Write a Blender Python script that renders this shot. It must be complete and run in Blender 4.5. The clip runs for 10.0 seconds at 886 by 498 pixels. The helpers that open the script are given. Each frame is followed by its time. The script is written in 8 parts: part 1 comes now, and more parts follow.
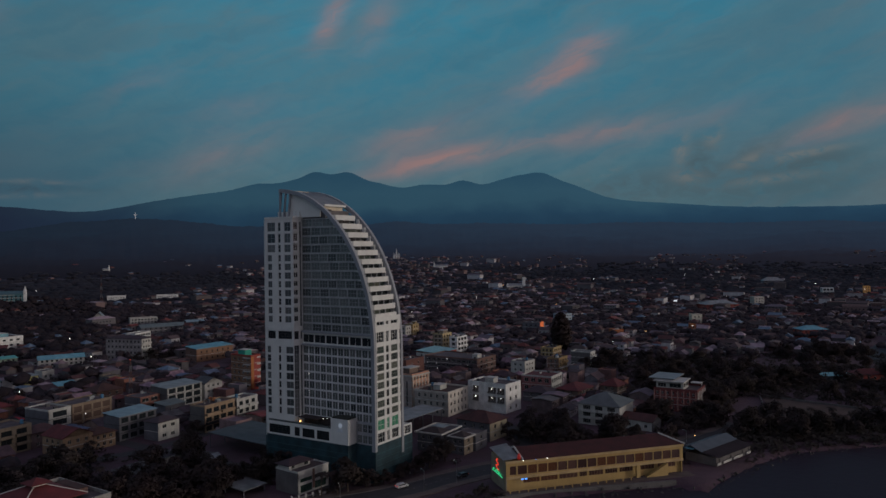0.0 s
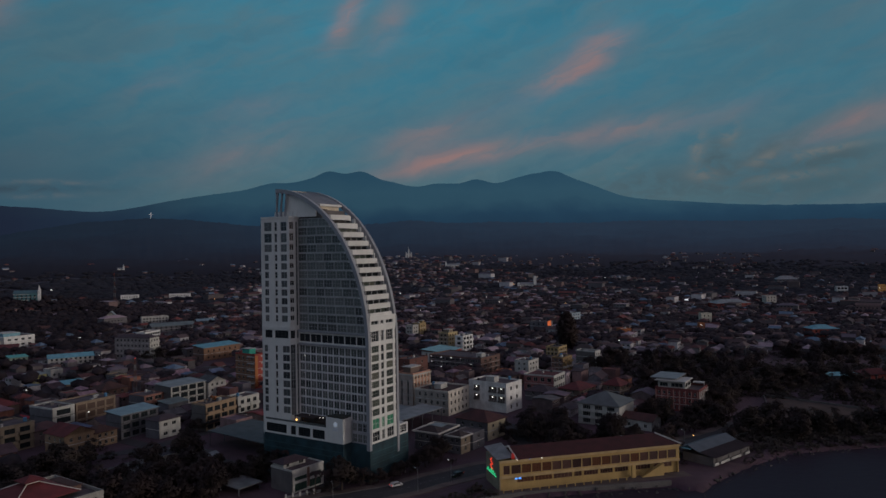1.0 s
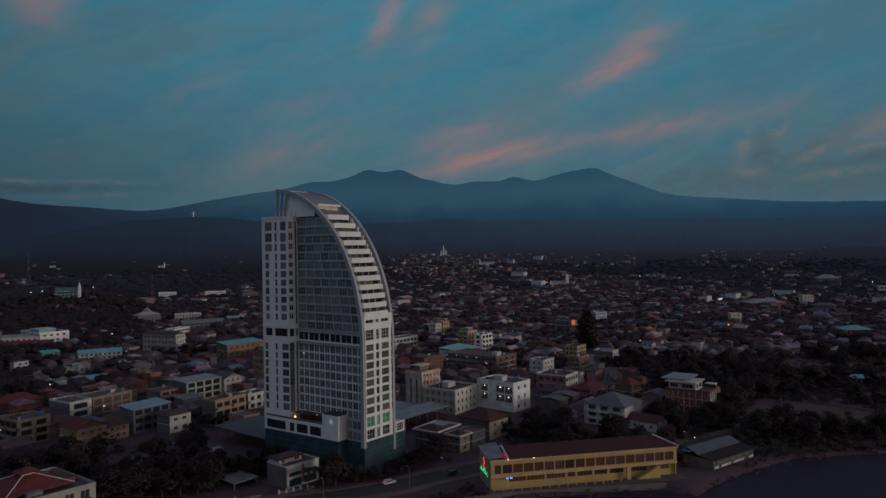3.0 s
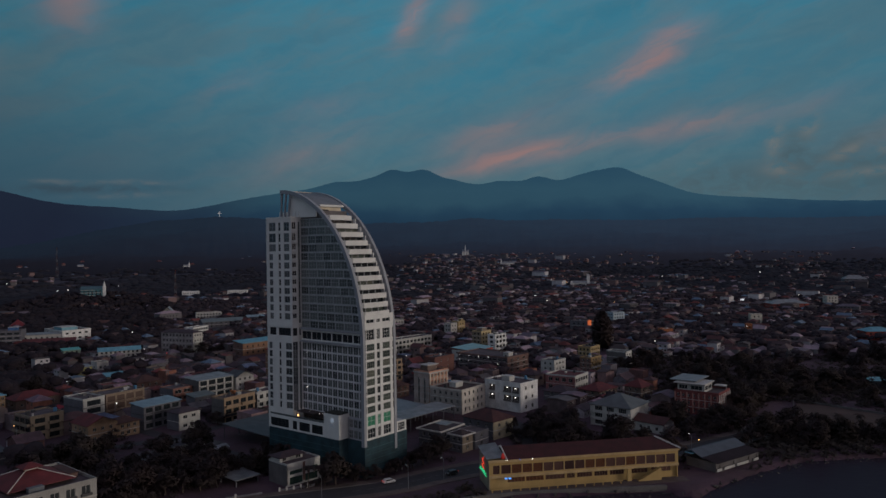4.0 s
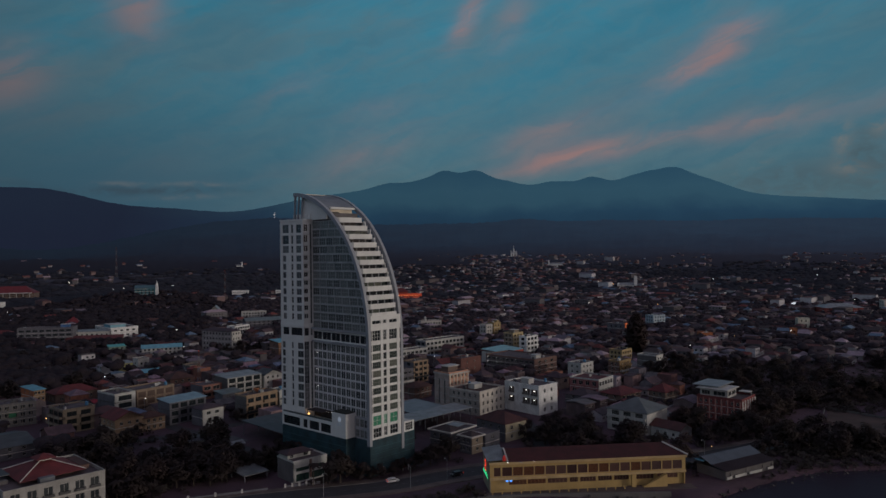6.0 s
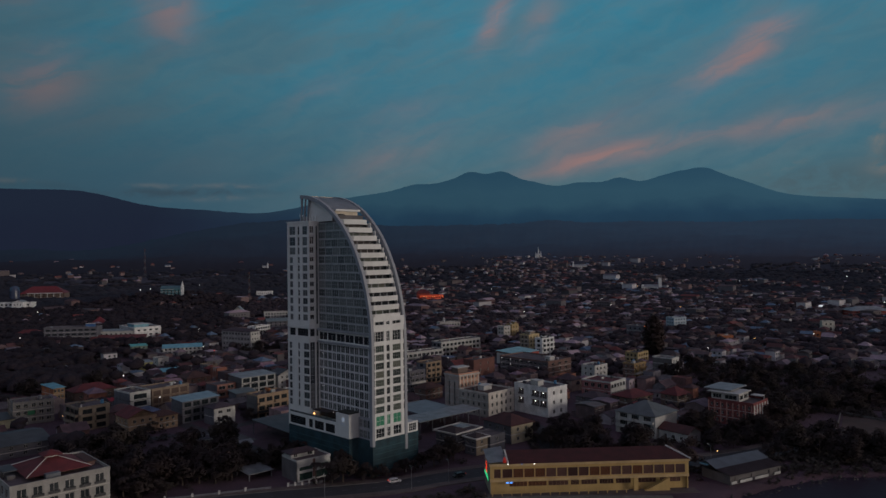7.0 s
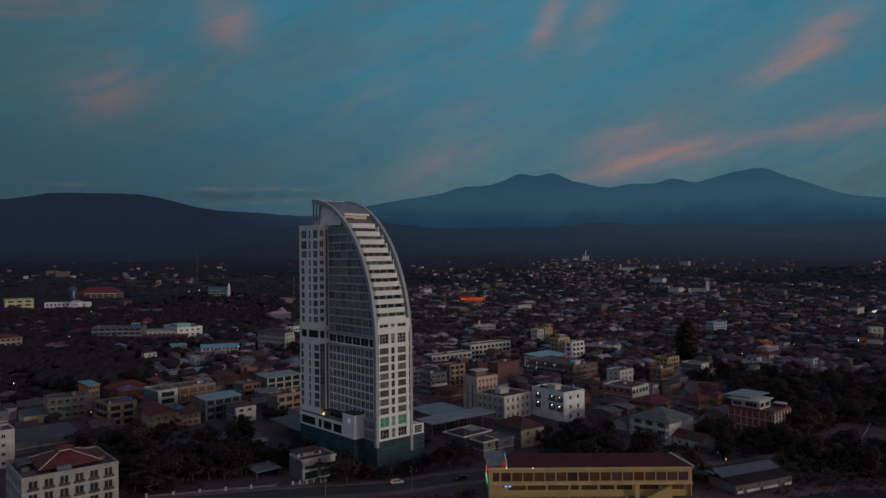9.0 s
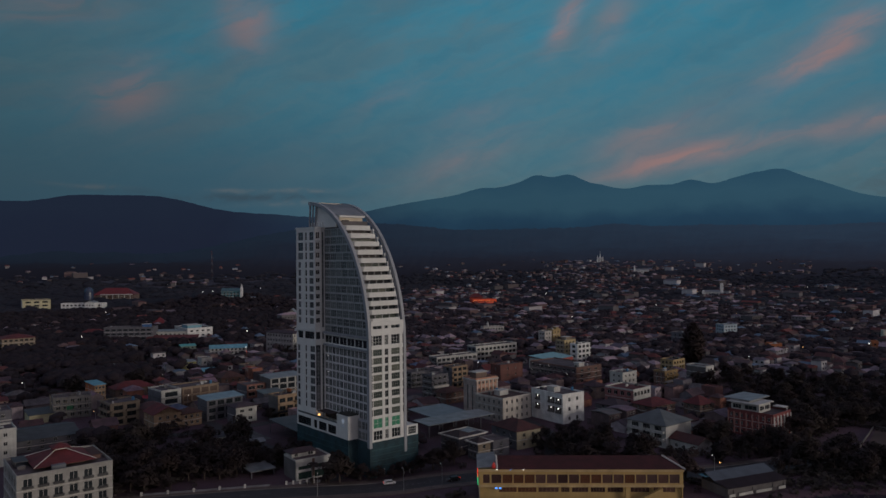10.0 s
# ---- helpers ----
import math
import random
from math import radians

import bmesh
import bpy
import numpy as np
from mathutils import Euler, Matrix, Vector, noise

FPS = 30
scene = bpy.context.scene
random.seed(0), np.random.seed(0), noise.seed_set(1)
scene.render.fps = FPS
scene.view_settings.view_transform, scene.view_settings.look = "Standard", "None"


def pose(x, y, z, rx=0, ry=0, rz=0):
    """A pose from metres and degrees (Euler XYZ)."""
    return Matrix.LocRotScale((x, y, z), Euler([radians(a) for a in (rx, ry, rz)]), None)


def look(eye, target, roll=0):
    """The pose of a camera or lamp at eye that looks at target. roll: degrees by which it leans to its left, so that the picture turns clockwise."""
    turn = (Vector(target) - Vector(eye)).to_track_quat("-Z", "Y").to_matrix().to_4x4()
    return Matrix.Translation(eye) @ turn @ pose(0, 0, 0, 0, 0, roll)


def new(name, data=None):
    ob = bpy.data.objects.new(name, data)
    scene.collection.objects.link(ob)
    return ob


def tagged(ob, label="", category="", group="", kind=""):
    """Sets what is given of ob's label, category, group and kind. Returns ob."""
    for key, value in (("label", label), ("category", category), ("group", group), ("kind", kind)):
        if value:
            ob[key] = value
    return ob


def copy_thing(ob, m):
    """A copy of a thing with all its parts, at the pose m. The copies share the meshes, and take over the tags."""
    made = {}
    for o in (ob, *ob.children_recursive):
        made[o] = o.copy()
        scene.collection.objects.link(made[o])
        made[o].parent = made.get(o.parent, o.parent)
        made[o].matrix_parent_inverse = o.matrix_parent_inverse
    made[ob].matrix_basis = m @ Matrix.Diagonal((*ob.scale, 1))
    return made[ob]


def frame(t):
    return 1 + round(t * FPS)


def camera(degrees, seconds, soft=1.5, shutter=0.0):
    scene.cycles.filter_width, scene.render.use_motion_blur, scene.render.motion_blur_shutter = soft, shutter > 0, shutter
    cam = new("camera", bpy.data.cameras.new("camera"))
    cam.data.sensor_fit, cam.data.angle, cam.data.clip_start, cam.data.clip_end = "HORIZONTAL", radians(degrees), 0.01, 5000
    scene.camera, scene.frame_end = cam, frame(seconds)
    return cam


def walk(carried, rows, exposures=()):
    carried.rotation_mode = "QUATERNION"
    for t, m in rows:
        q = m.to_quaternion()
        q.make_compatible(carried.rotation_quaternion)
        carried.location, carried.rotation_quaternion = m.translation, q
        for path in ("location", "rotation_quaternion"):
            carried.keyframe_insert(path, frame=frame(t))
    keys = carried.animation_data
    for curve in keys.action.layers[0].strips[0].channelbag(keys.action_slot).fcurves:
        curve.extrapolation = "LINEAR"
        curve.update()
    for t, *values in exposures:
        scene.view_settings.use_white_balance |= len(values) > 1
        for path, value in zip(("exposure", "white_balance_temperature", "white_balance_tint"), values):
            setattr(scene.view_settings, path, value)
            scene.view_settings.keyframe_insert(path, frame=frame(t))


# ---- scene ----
cam = camera(62.8, 10.0)
METRES, EYE, TILT, LEAN, TURN = 85.76, 80.0, 0.0, 0.0, -15.0
ROWS = [
    (0.0, 0.0, 0.0, 0.0, 0.0, 0.17, 0.77),
    (0.5, 0.0401, -0.0005, 0.0002, 0.52, 0.13, 0.84),
    (1.0, 0.083, -0.0017, 0.0008, 1.16, 0.1, 0.88),
    (1.5, 0.1287, -0.003, 0.0014, 1.88, 0.06, 0.91),
    (2.0, 0.176, -0.0039, 0.0023, 2.67, 0.04, 0.91),
    (2.5, 0.2243, -0.0034, 0.0033, 3.48, 0.01, 0.89),
    (4.0, 0.3765, -0.0016, 0.0057, 6.34, -0.02, 0.84),
    (4.5, 0.4275, 0.0003, 0.0061, 7.37, -0.0, 0.81),
    (5.0, 0.4788, 0.0028, 0.0078, 8.42, 0.0, 0.78),
    (5.5, 0.5299, 0.0053, 0.0088, 9.53, 0.03, 0.73),
    (7.0, 0.6865, 0.019, 0.0102, 12.81, 0.21, 0.63),
    (7.5, 0.7383, 0.0249, 0.0113, 13.88, 0.26, 0.59),
    (8.0, 0.7899, 0.0319, 0.0126, 14.94, 0.32, 0.55),
    (8.5, 0.8415, 0.0399, 0.0136, 15.98, 0.38, 0.54),
    (9.0, 0.8928, 0.0489, 0.0142, 16.95, 0.43, 0.53),
    (9.5, 0.9434, 0.0585, 0.0148, 17.79, 0.49, 0.51),
    (10.0, 0.9949, 0.0686, 0.0157, 18.3, 0.55, 0.5),
]
walk(cam, [(t, pose(0, 0, EYE, TILT, LEAN, TURN) @ pose(METRES * x, METRES * y, METRES * z, 90 + pitch, roll, yaw)) for t, x, y, z, yaw, pitch, roll in ROWS])

# ---- world and sun -------------------------------------------------------
SUN_FROM = Vector((0.88, -0.46, 0.13)).normalized()


def build_world():
    w = bpy.data.worlds.new("dusk_sky")
    scene.world = w
    w.use_nodes = True
    nt = w.node_tree
    nt.nodes.clear()
    N, L = nt.nodes.new, nt.links.new

    def math_(op, a, b=None, clamp=False):
        n = N("ShaderNodeMath")
        n.operation, n.use_clamp = op, clamp
        for i, v in enumerate((a, b)):
            if v is None:
                continue
            if isinstance(v, (int, float)):
                n.inputs[i].default_value = v
            else:
                L(v, n.inputs[i])
        return n.outputs[0]

    def mix(f, a, b):
        n = N("ShaderNodeMix")
        n.data_type = "RGBA"
        for i, v in ((0, f), (6, a), (7, b)):
            if isinstance(v, (int, float)):
                n.inputs[i].default_value = v
            elif isinstance(v, tuple):
                n.inputs[i].default_value = (*v, 1)
            else:
                L(v, n.inputs[i])
        return n.outputs[2]

    tc = N("ShaderNodeTexCoord")
    sep = N("ShaderNodeSeparateXYZ")
    L(tc.outputs["Generated"], sep.inputs[0])
    x, y, z = sep.outputs
    az = math_("MULTIPLY", math_("ARCTAN2", x, y), 180 / math.pi)
    el = math_("MULTIPLY", math_("ARCSINE", z), 180 / math.pi)

    # wind-torn coordinates for the high clouds
    comb = N("ShaderNodeCombineXYZ")
    L(math_("MULTIPLY", az, 0.16), comb.inputs[0])
    L(math_("MULTIPLY", el, 0.30), comb.inputs[1])

    def noise_(scale, detail, rough, dist=0.0, off=0.0, vec=None):
        n = N("ShaderNodeTexNoise")
        n.inputs["Scale"].default_value, n.inputs["Detail"].default_value = scale, detail
        n.inputs["Roughness"].default_value, n.inputs["Distortion"].default_value = rough, dist
        m = N("ShaderNodeVectorMath")
        m.operation = "ADD"
        m.inputs[1].default_value = (off, off * 0.7, 3.1)
        L(vec or comb.outputs[0], m.inputs[0])
        L(m.outputs[0], n.inputs["Vector"])
        return n.outputs[0]

    w1 = math_("MULTIPLY", math_("SUBTRACT", noise_(1.1, 4, 0.55, 0.6, 1.0), 0.5), 3.0)
    w2 = math_("MULTIPLY", math_("SUBTRACT", noise_(1.3, 4, 0.55, 0.6, 9.0), 0.5), 2.2)
    azw, elw = math_("ADD", az, w1), math_("ADD", el, w2)
    # sheared coordinates: cirrus fibres that climb to the right
    shear = N("ShaderNodeCombineXYZ")
    ca, sa = math.cos(radians(20)), math.sin(radians(20))
    L(math_("MULTIPLY", math_("ADD", math_("MULTIPLY", azw, ca), math_("MULTIPLY", elw, sa)), 0.07), shear.inputs[0])
    L(math_("MULTIPLY", math_("SUBTRACT", math_("MULTIPLY", elw, ca), math_("MULTIPLY", azw, sa)), 0.34), shear.inputs[1])
    fib = noise_(1.0, 4, 0.52, 0.3, 4.0, shear.outputs[0])
    soft = noise_(0.55, 3, 0.5, 0.2, 17.0, shear.outputs[0])

    ramp = N("ShaderNodeValToRGB")
    L(math_("DIVIDE", math_("ADD", el, 5.0), 95.0, True), ramp.inputs[0])
    r = ramp.color_ramp
    r.elements[0].position, r.elements[0].color = 0.0, (0.070, 0.110, 0.140, 1)
    r.elements[1].position, r.elements[1].color = 1.0, (0.185, 0.136, 0.222, 1)
    for p, c in ((0.095, (0.054, 0.118, 0.148, 1)), (0.125, (0.047, 0.130, 0.176, 1)), (0.17, (0.038, 0.150, 0.214, 1)),
                 (0.245, (0.034, 0.180, 0.264, 1)), (0.34, (0.040, 0.120, 0.185, 1)), (0.52, (0.180, 0.134, 0.222, 1))):
        e = r.elements.new(p)
        e.color = c
    base = ramp.outputs[0]
    # thin veil of grey-blue cloud
    def smooth(v, a, b, hi=1.0):
        n = N("ShaderNodeMapRange")
        n.interpolation_type = "SMOOTHSTEP"
        n.inputs[1].default_value, n.inputs[2].default_value, n.inputs[4].default_value = a, b, hi
        L(v, n.inputs[0])
        return n.outputs[0]
    veil = smooth(math_("ADD", math_("MULTIPLY", fib, 0.5), math_("MULTIPLY", soft, 0.5)), 0.40, 0.62)
    base = mix(math_("MULTIPLY", veil, 0.55), base, (0.076, 0.128, 0.158))
    dark = smooth(soft, 0.50, 0.30)
    base = mix(math_("MULTIPLY", dark, 0.34), base, (0.026, 0.095, 0.145))
    wisp = smooth(noise_(1.7, 4, 0.5, 0.5, 51.0, shear.outputs[0]), 0.45, 0.75)
    base = mix(math_("MULTIPLY", wisp, 0.24), base, (0.125, 0.135, 0.150))

    # mottled thin cloud at a smaller scale
    mott = smooth(noise_(2.6, 6, 0.62, 0.8, 88.0), 0.34, 0.68)
    base = mix(math_("MULTIPLY", mott, 0.24), base, (0.082, 0.164, 0.202))
    gaps = smooth(noise_(1.2, 5, 0.6, 1.0, 130.0, shear.outputs[0]), 0.58, 0.36)
    base = mix(math_("MULTIPLY", gaps, 0.18), base, (0.022, 0.108, 0.172))

    def streaks(rows, gain, wide=1.0):
        total = None
        for a0, e0, ang, ln, wd, k in rows:
            c, s = math.cos(radians(ang)), math.sin(radians(ang))
            da, de = math_("SUBTRACT", azw2, a0), math_("SUBTRACT", elw2, e0)
            p = math_("DIVIDE", math_("ADD", math_("MULTIPLY", da, c), math_("MULTIPLY", de, s)), ln)
            q = math_("DIVIDE", math_("SUBTRACT", math_("MULTIPLY", de, c), math_("MULTIPLY", da, s)), wd * wide)
            g = math_("EXPONENT", math_("MULTIPLY", math_("ADD", math_("MULTIPLY", p, p), math_("MULTIPLY", q, q)), -1.0))
            g = math_("MULTIPLY", g, k)
            total = g if total is None else math_("ADD", total, g)
        return math_("MULTIPLY", total, gain)

    azw2 = math_("ADD", az, math_("MULTIPLY", w1, 0.35))
    elw2 = math_("ADD", el, math_("MULTIPLY", w2, 0.35))
    pink = streaks([(14.1, 7.0, 12, 4.8, 0.65, 1.0), (12.9, 9.0, 15, 4.6, 0.9, 0.55), (27.8, 8.9, 7, 9.5, 0.75, 0.55),
                    (24.2, 13.7, 25, 3.6, 0.85, 0.95), (26.2, 15.2, 40, 2.2, 1.1, 0.55), (6.4, 17.5, 57, 2.0, 0.7, 0.95), (9.8, 17.4, 56, 2.4, 0.9, 0.45),
                    (43.6, 8.4, 15, 4.4, 0.7, 0.85), (-7.0, 12.7, 24, 2.2, 0.6, 0.38), (-1.9, 7.4, 23, 4.0, 1.0, 0.42),
                    (-0.9, 10.6, 17, 3.4, 0.9, 0.30), (-18.4, 17.8, -77, 2.5, 1.5, 0.80), (-26.9, 11.8, 28, 3.2, 1.7, 0.68), (-32.0, 17.2, 8, 5.0, 1.2, 0.50)], 1.0, 1.25)
    tear = smooth(noise_(2.0, 3, 0.5, 0.6, 71.0, shear.outputs[0]), 0.22, 0.68)
    amt = math_("MULTIPLY", pink, math_("ADD", math_("MULTIPLY", tear, 0.85), 0.20), True)
    base = mix(math_("MULTIPLY", amt, 0.64), base, (0.33, 0.165, 0.145))
    # cloud heaps and lens clouds that lie low over the hills
    west = math_("MULTIPLY", smooth(az, 2.0, -22.0), smooth(el, 14.0, 3.0))
    base = mix(math_("MULTIPLY", west, 0.90), base, (0.030, 0.090, 0.142))
    puff = noise_(3.4, 6, 0.60, 0.4, 30.0)
    heap = smooth(puff, 0.36, 0.60)
    low = streaks([(37.5, 4.6, 2, 9.5, 1.9, 1.0), (29.0, 4.6, 4, 3.2, 0.9, 0.8), (34.6, 6.6, 65, 1.9, 1.2, 1.0), (38.2, 6.6, 30, 2.0, 0.8, 0.9), (42.2, 6.1, 6, 2.6, 0.6, 0.9)], 1.0)
    base = mix(math_("MULTIPLY", low, math_("ADD", math_("MULTIPLY", heap, 0.55), 0.30), True), base, (0.054, 0.098, 0.124))
    rim = streaks([(33.4, 7.4, 75, 1.1, 0.55, 1.0), (35.6, 8.3, 70, 0.9, 0.6, 0.9), (38.0, 6.4, 25, 1.4, 0.4, 0.8), (41.6, 6.5, 8, 2.6, 0.30, 1.0), (33.6, 5.3, 0, 1.2, 0.5, 0.7), (39.5, 4.9, 5, 3.0, 0.35, 0.7), (27.6, 5.7, 20, 1.2, 0.25, 0.4)], 1.0)
    base = mix(math_("MULTIPLY", rim, math_("MULTIPLY", smooth(puff, 0.34, 0.58), 0.75), True), base, (0.150, 0.158, 0.160))
    shade = streaks([(-15.8, 4.65, 1, 5.0, 0.32, 1.0), (-19.5, 4.5, 2, 5.0, 0.34, 0.9), (-27, 4.9, -4, 4.0, 0.30, 0.6)], 1.0)
    base = mix(math_("MULTIPLY", shade, math_("ADD", math_("MULTIPLY", heap, 0.45), 0.08), True), base, (0.034, 0.066, 0.098))
    lens = streaks([(-13.9, 5.10, 2, 2.2, 0.17, 1.0), (-17.4, 5.15, 1, 2.4, 0.16, 0.9), (-19.8, 5.0, -2, 2.0, 0.15, 0.8), (-15.2, 4.15, 4, 3.2, 0.22, 0.8), (-29.5, 5.25, -3, 2.2, 0.16, 0.8), (7.0, 5.9, 0, 6.0, 0.5, 0.3)], 1.0)
    base = mix(math_("MULTIPLY", lens, math_("ADD", math_("MULTIPLY", heap, 0.45), 0.05), True), base, (0.120, 0.140, 0.158))

    # brighter to the east of the view, and the warm afterglow low over the sea
    side = math_("SUBTRACT", math_("ADD", smooth(az, -44.0, 6.0, 0.44), 0.65), smooth(az, 20.0, 48.0, 0.07))
    gain = N("ShaderNodeMix")
    gain.data_type, gain.blend_type = "RGBA", "MULTIPLY"
    gain.inputs[0].default_value = 1.0
    L(base, gain.inputs[6])
    L(math_("ADD", side, smooth(az, -48.0, -85.0, 0.62)), gain.inputs[7])
    base = gain.outputs[2]
    h = Vector((SUN_FROM.x, SUN_FROM.y)).normalized()
    toward = math_("ADD", math_("MULTIPLY", x, h.x), math_("MULTIPLY", y, h.y))
    glow = math_("MULTIPLY", smooth(toward, 0.22, 0.95), math_("EXPONENT", math_("MULTIPLY", math_("ABSOLUTE", el), -0.030)))
    base = mix(glow, base, (0.42, 0.285, 0.225))
    rear = math_("MULTIPLY", smooth(math_("MULTIPLY", y, -1.0), 0.05, 0.8), math_("EXPONENT", math_("MULTIPLY", math_("ABSOLUTE", el), -0.022)))
    base = mix(math_("MULTIPLY", rear, 0.78), base, (0.360, 0.308, 0.352))
    sky = N("ShaderNodeTexSky")
    sky.sky_type, sky.sun_disc = "NISHITA", False
    sky.sun_elevation = radians(2.0)
    sky.sun_rotation = math.atan2(SUN_FROM.x, SUN_FROM.y)
    add = N("ShaderNodeMix")
    add.data_type, add.blend_type = "RGBA", "ADD"
    add.inputs[0].default_value = 0.004
    L(base, add.inputs[6])
    L(sky.outputs[0], add.inputs[7])
    bg = N("ShaderNodeBackground")
    bg.inputs[1].default_value = 1.0
    L(add.outputs[2], bg.inputs[0])
    out = N("ShaderNodeOutputWorld")
    L(bg.outputs[0], out.inputs[0])


build_world()
sun = new("sun", bpy.data.lights.new("sun", "SUN"))
sun.data.energy, sun.data.angle, sun.data.color = 0.86, radians(16), (1.0, 0.90, 0.80)
sun.matrix_world = look((400, -300, 200), Vector((400, -300, 200)) - SUN_FROM)

# ---- materials -----------------------------------------------------------
MATS = {}


def mat(name, base, rough=0.8, metal=0.0, var=0.22, scale=0.6, bump=0.15, stain=0.25, tones=None, glow=None, strength=1.0, streak=0.0):
    """A weathered surface: grain, broad stains, rain streaks, relief; tones: other base colours that single objects take by chance."""
    if name in MATS:
        return MATS[name]
    m = bpy.data.materials.new(name)
    m.use_nodes = True
    nt = m.node_tree
    N, L = nt.nodes.new, nt.links.new
    p = nt.nodes["Principled BSDF"]
    p.inputs["Roughness"].default_value, p.inputs["Metallic"].default_value = rough, metal
    tc = N("ShaderNodeTexCoord")

    def noise_(s, d, stretch=None):
        n = N("ShaderNodeTexNoise")
        n.inputs["Scale"].default_value, n.inputs["Detail"].default_value = s, d
        if stretch:
            mp = N("ShaderNodeMapping")
            mp.inputs["Scale"].default_value = stretch
            L(tc.outputs["Object"], mp.inputs[0])
            L(mp.outputs[0], n.inputs["Vector"])
        else:
            L(tc.outputs["Object"], n.inputs["Vector"])
        return n.outputs[0]

    def mul(col, fac_out, lo, hi, a=0.3, b=0.7):
        mr = N("ShaderNodeMapRange")
        for i, v in ((1, a), (2, b), (3, lo), (4, hi)):
            mr.inputs[i].default_value = v
        L(fac_out, mr.inputs[0])
        mx = N("ShaderNodeMix")
        mx.data_type, mx.blend_type = "RGBA", "MULTIPLY"
        mx.inputs[0].default_value = 1.0
        L(col, mx.inputs[6])
        L(mr.outputs[0], mx.inputs[7])
        return mx.outputs[2]

    if tones:
        oi = N("ShaderNodeObjectInfo")
        rp = N("ShaderNodeValToRGB")
        rp.color_ramp.interpolation = "CONSTANT"
        cols = [base] + list(tones)
        rp.color_ramp.elements[0].color = (*cols[0], 1)
        rp.color_ramp.elements[1].position, rp.color_ramp.elements[1].color = 1 / len(cols), (*cols[1], 1)
        for i, c in enumerate(cols[2:], 2):
            rp.color_ramp.elements.new(i / len(cols)).color = (*c, 1)
        L(oi.outputs["Random"], rp.inputs[0])
        col = rp.outputs[0]
    else:
        rgb = N("ShaderNodeRGB")
        rgb.outputs[0].default_value = (*base, 1)
        col = rgb.outputs[0]
    fine = noise_(scale * 6, 5)
    col = mul(col, fine, 1 - var, 1 + var * 0.6)
    col = mul(col, noise_(scale * 0.45, 4), 1 - stain, 1 + stain * 0.4)
    if streak:
        col = mul(col, noise_(1.0, 4, (1.6, 1.6, 0.12)), 1 - 0.2 * streak, 1 + 0.05 * streak)
    L(col, p.inputs["Base Color"])
    rr = N("ShaderNodeMapRange")
    rr.inputs[3].default_value, rr.inputs[4].default_value = max(rough - 0.12, 0.02), min(rough + 0.12, 1)
    L(fine, rr.inputs[0])
    L(rr.outputs[0], p.inputs["Roughness"])
    if bump:
        b = N("ShaderNodeBump")
        b.inputs["Strength"].default_value, b.inputs["Distance"].default_value = bump, 0.05
        L(fine, b.inputs["Height"])
        L(b.outputs[0], p.inputs["Normal"])
    if name.endswith("leaves"):
        p.inputs["Specular IOR Level"].default_value = 0.1
    if name in ("leaves", "scrub_leaves"):
        thin, both = N("ShaderNodeBsdfTranslucent"), N("ShaderNodeMixShader")
        both.inputs[0].default_value = 0.38
        L(col, thin.inputs[0])
        L(p.outputs[0], both.inputs[1])
        L(thin.outputs[0], both.inputs[2])
        L(both.outputs[0], nt.nodes["Material Output"].inputs["Surface"])
    if glow:
        p.inputs["Emission Color"].default_value = (*glow, 1)
        p.inputs["Emission Strength"].default_value = strength
    MATS[name] = m
    return m


PAINT_WHITE = mat("white_render", (0.505, 0.50, 0.47), 0.85, streak=0.7)
PAINT_TOWER = mat("tower_render", (0.67, 0.675, 0.645), 0.75, var=0.06, stain=0.08, streak=0.25, bump=0.05)
ARC_METAL = mat("arc_cladding", (0.29, 0.305, 0.33), 0.5, var=0.08, stain=0.12, bump=0.05)
GREY_BAND = mat("grey_cladding", (0.30, 0.31, 0.33), 0.6, var=0.1)
ROOF_GREY = mat("grey_roof_sheet", (0.17, 0.19, 0.21), 0.5, var=0.12)
GLASS = mat("dark_glass", (0.022, 0.028, 0.032), 0.10, var=0.1, bump=0.0, stain=0.3)
GLASS_TOWER = mat("tower_glass", (0.12, 0.135, 0.135), 0.18, var=0.1, bump=0.0, stain=0.2, tones=[(0.085, 0.10, 0.10), (0.14, 0.155, 0.15), (0.05, 0.06, 0.065), (0.17, 0.175, 0.17), (0.11, 0.12, 0.12)])
GLASS_UPPER = mat("upper_glass", (0.150, 0.168, 0.165), 0.22, var=0.06, bump=0.0, stain=0.1, tones=[(0.085, 0.096, 0.096), (0.140, 0.156, 0.152), (0.180, 0.195, 0.190), (0.105, 0.120, 0.118), (0.065, 0.075, 0.075)])
GLASS_END = mat("curtained_glass", (0.06, 0.085, 0.075), 0.2, var=0.15, bump=0.0, tones=[(0.10, 0.12, 0.10), (0.04, 0.055, 0.05), (0.14, 0.15, 0.12)])
GLASS_GREEN = mat("green_film_glass", (0.05, 0.26, 0.15), 0.3, bump=0.0)
TEAL = mat("teal_net", (0.017, 0.052, 0.068), 0.8, var=0.3, stain=0.5)
LIT_WARM = mat("lit_warm_pane", (0.3, 0.2, 0.1), 0.4, bump=0, glow=(1.0, 0.55, 0.25), strength=0.35)
BULB = mat("lamp_white", (0.8, 0.8, 0.8), 0.4, bump=0, glow=(1.0, 0.95, 0.85), strength=3.0)
BULB_WARM = mat("lamp_warm", (0.8, 0.6, 0.3), 0.4, bump=0, glow=(1.0, 0.5, 0.15), strength=2.5)
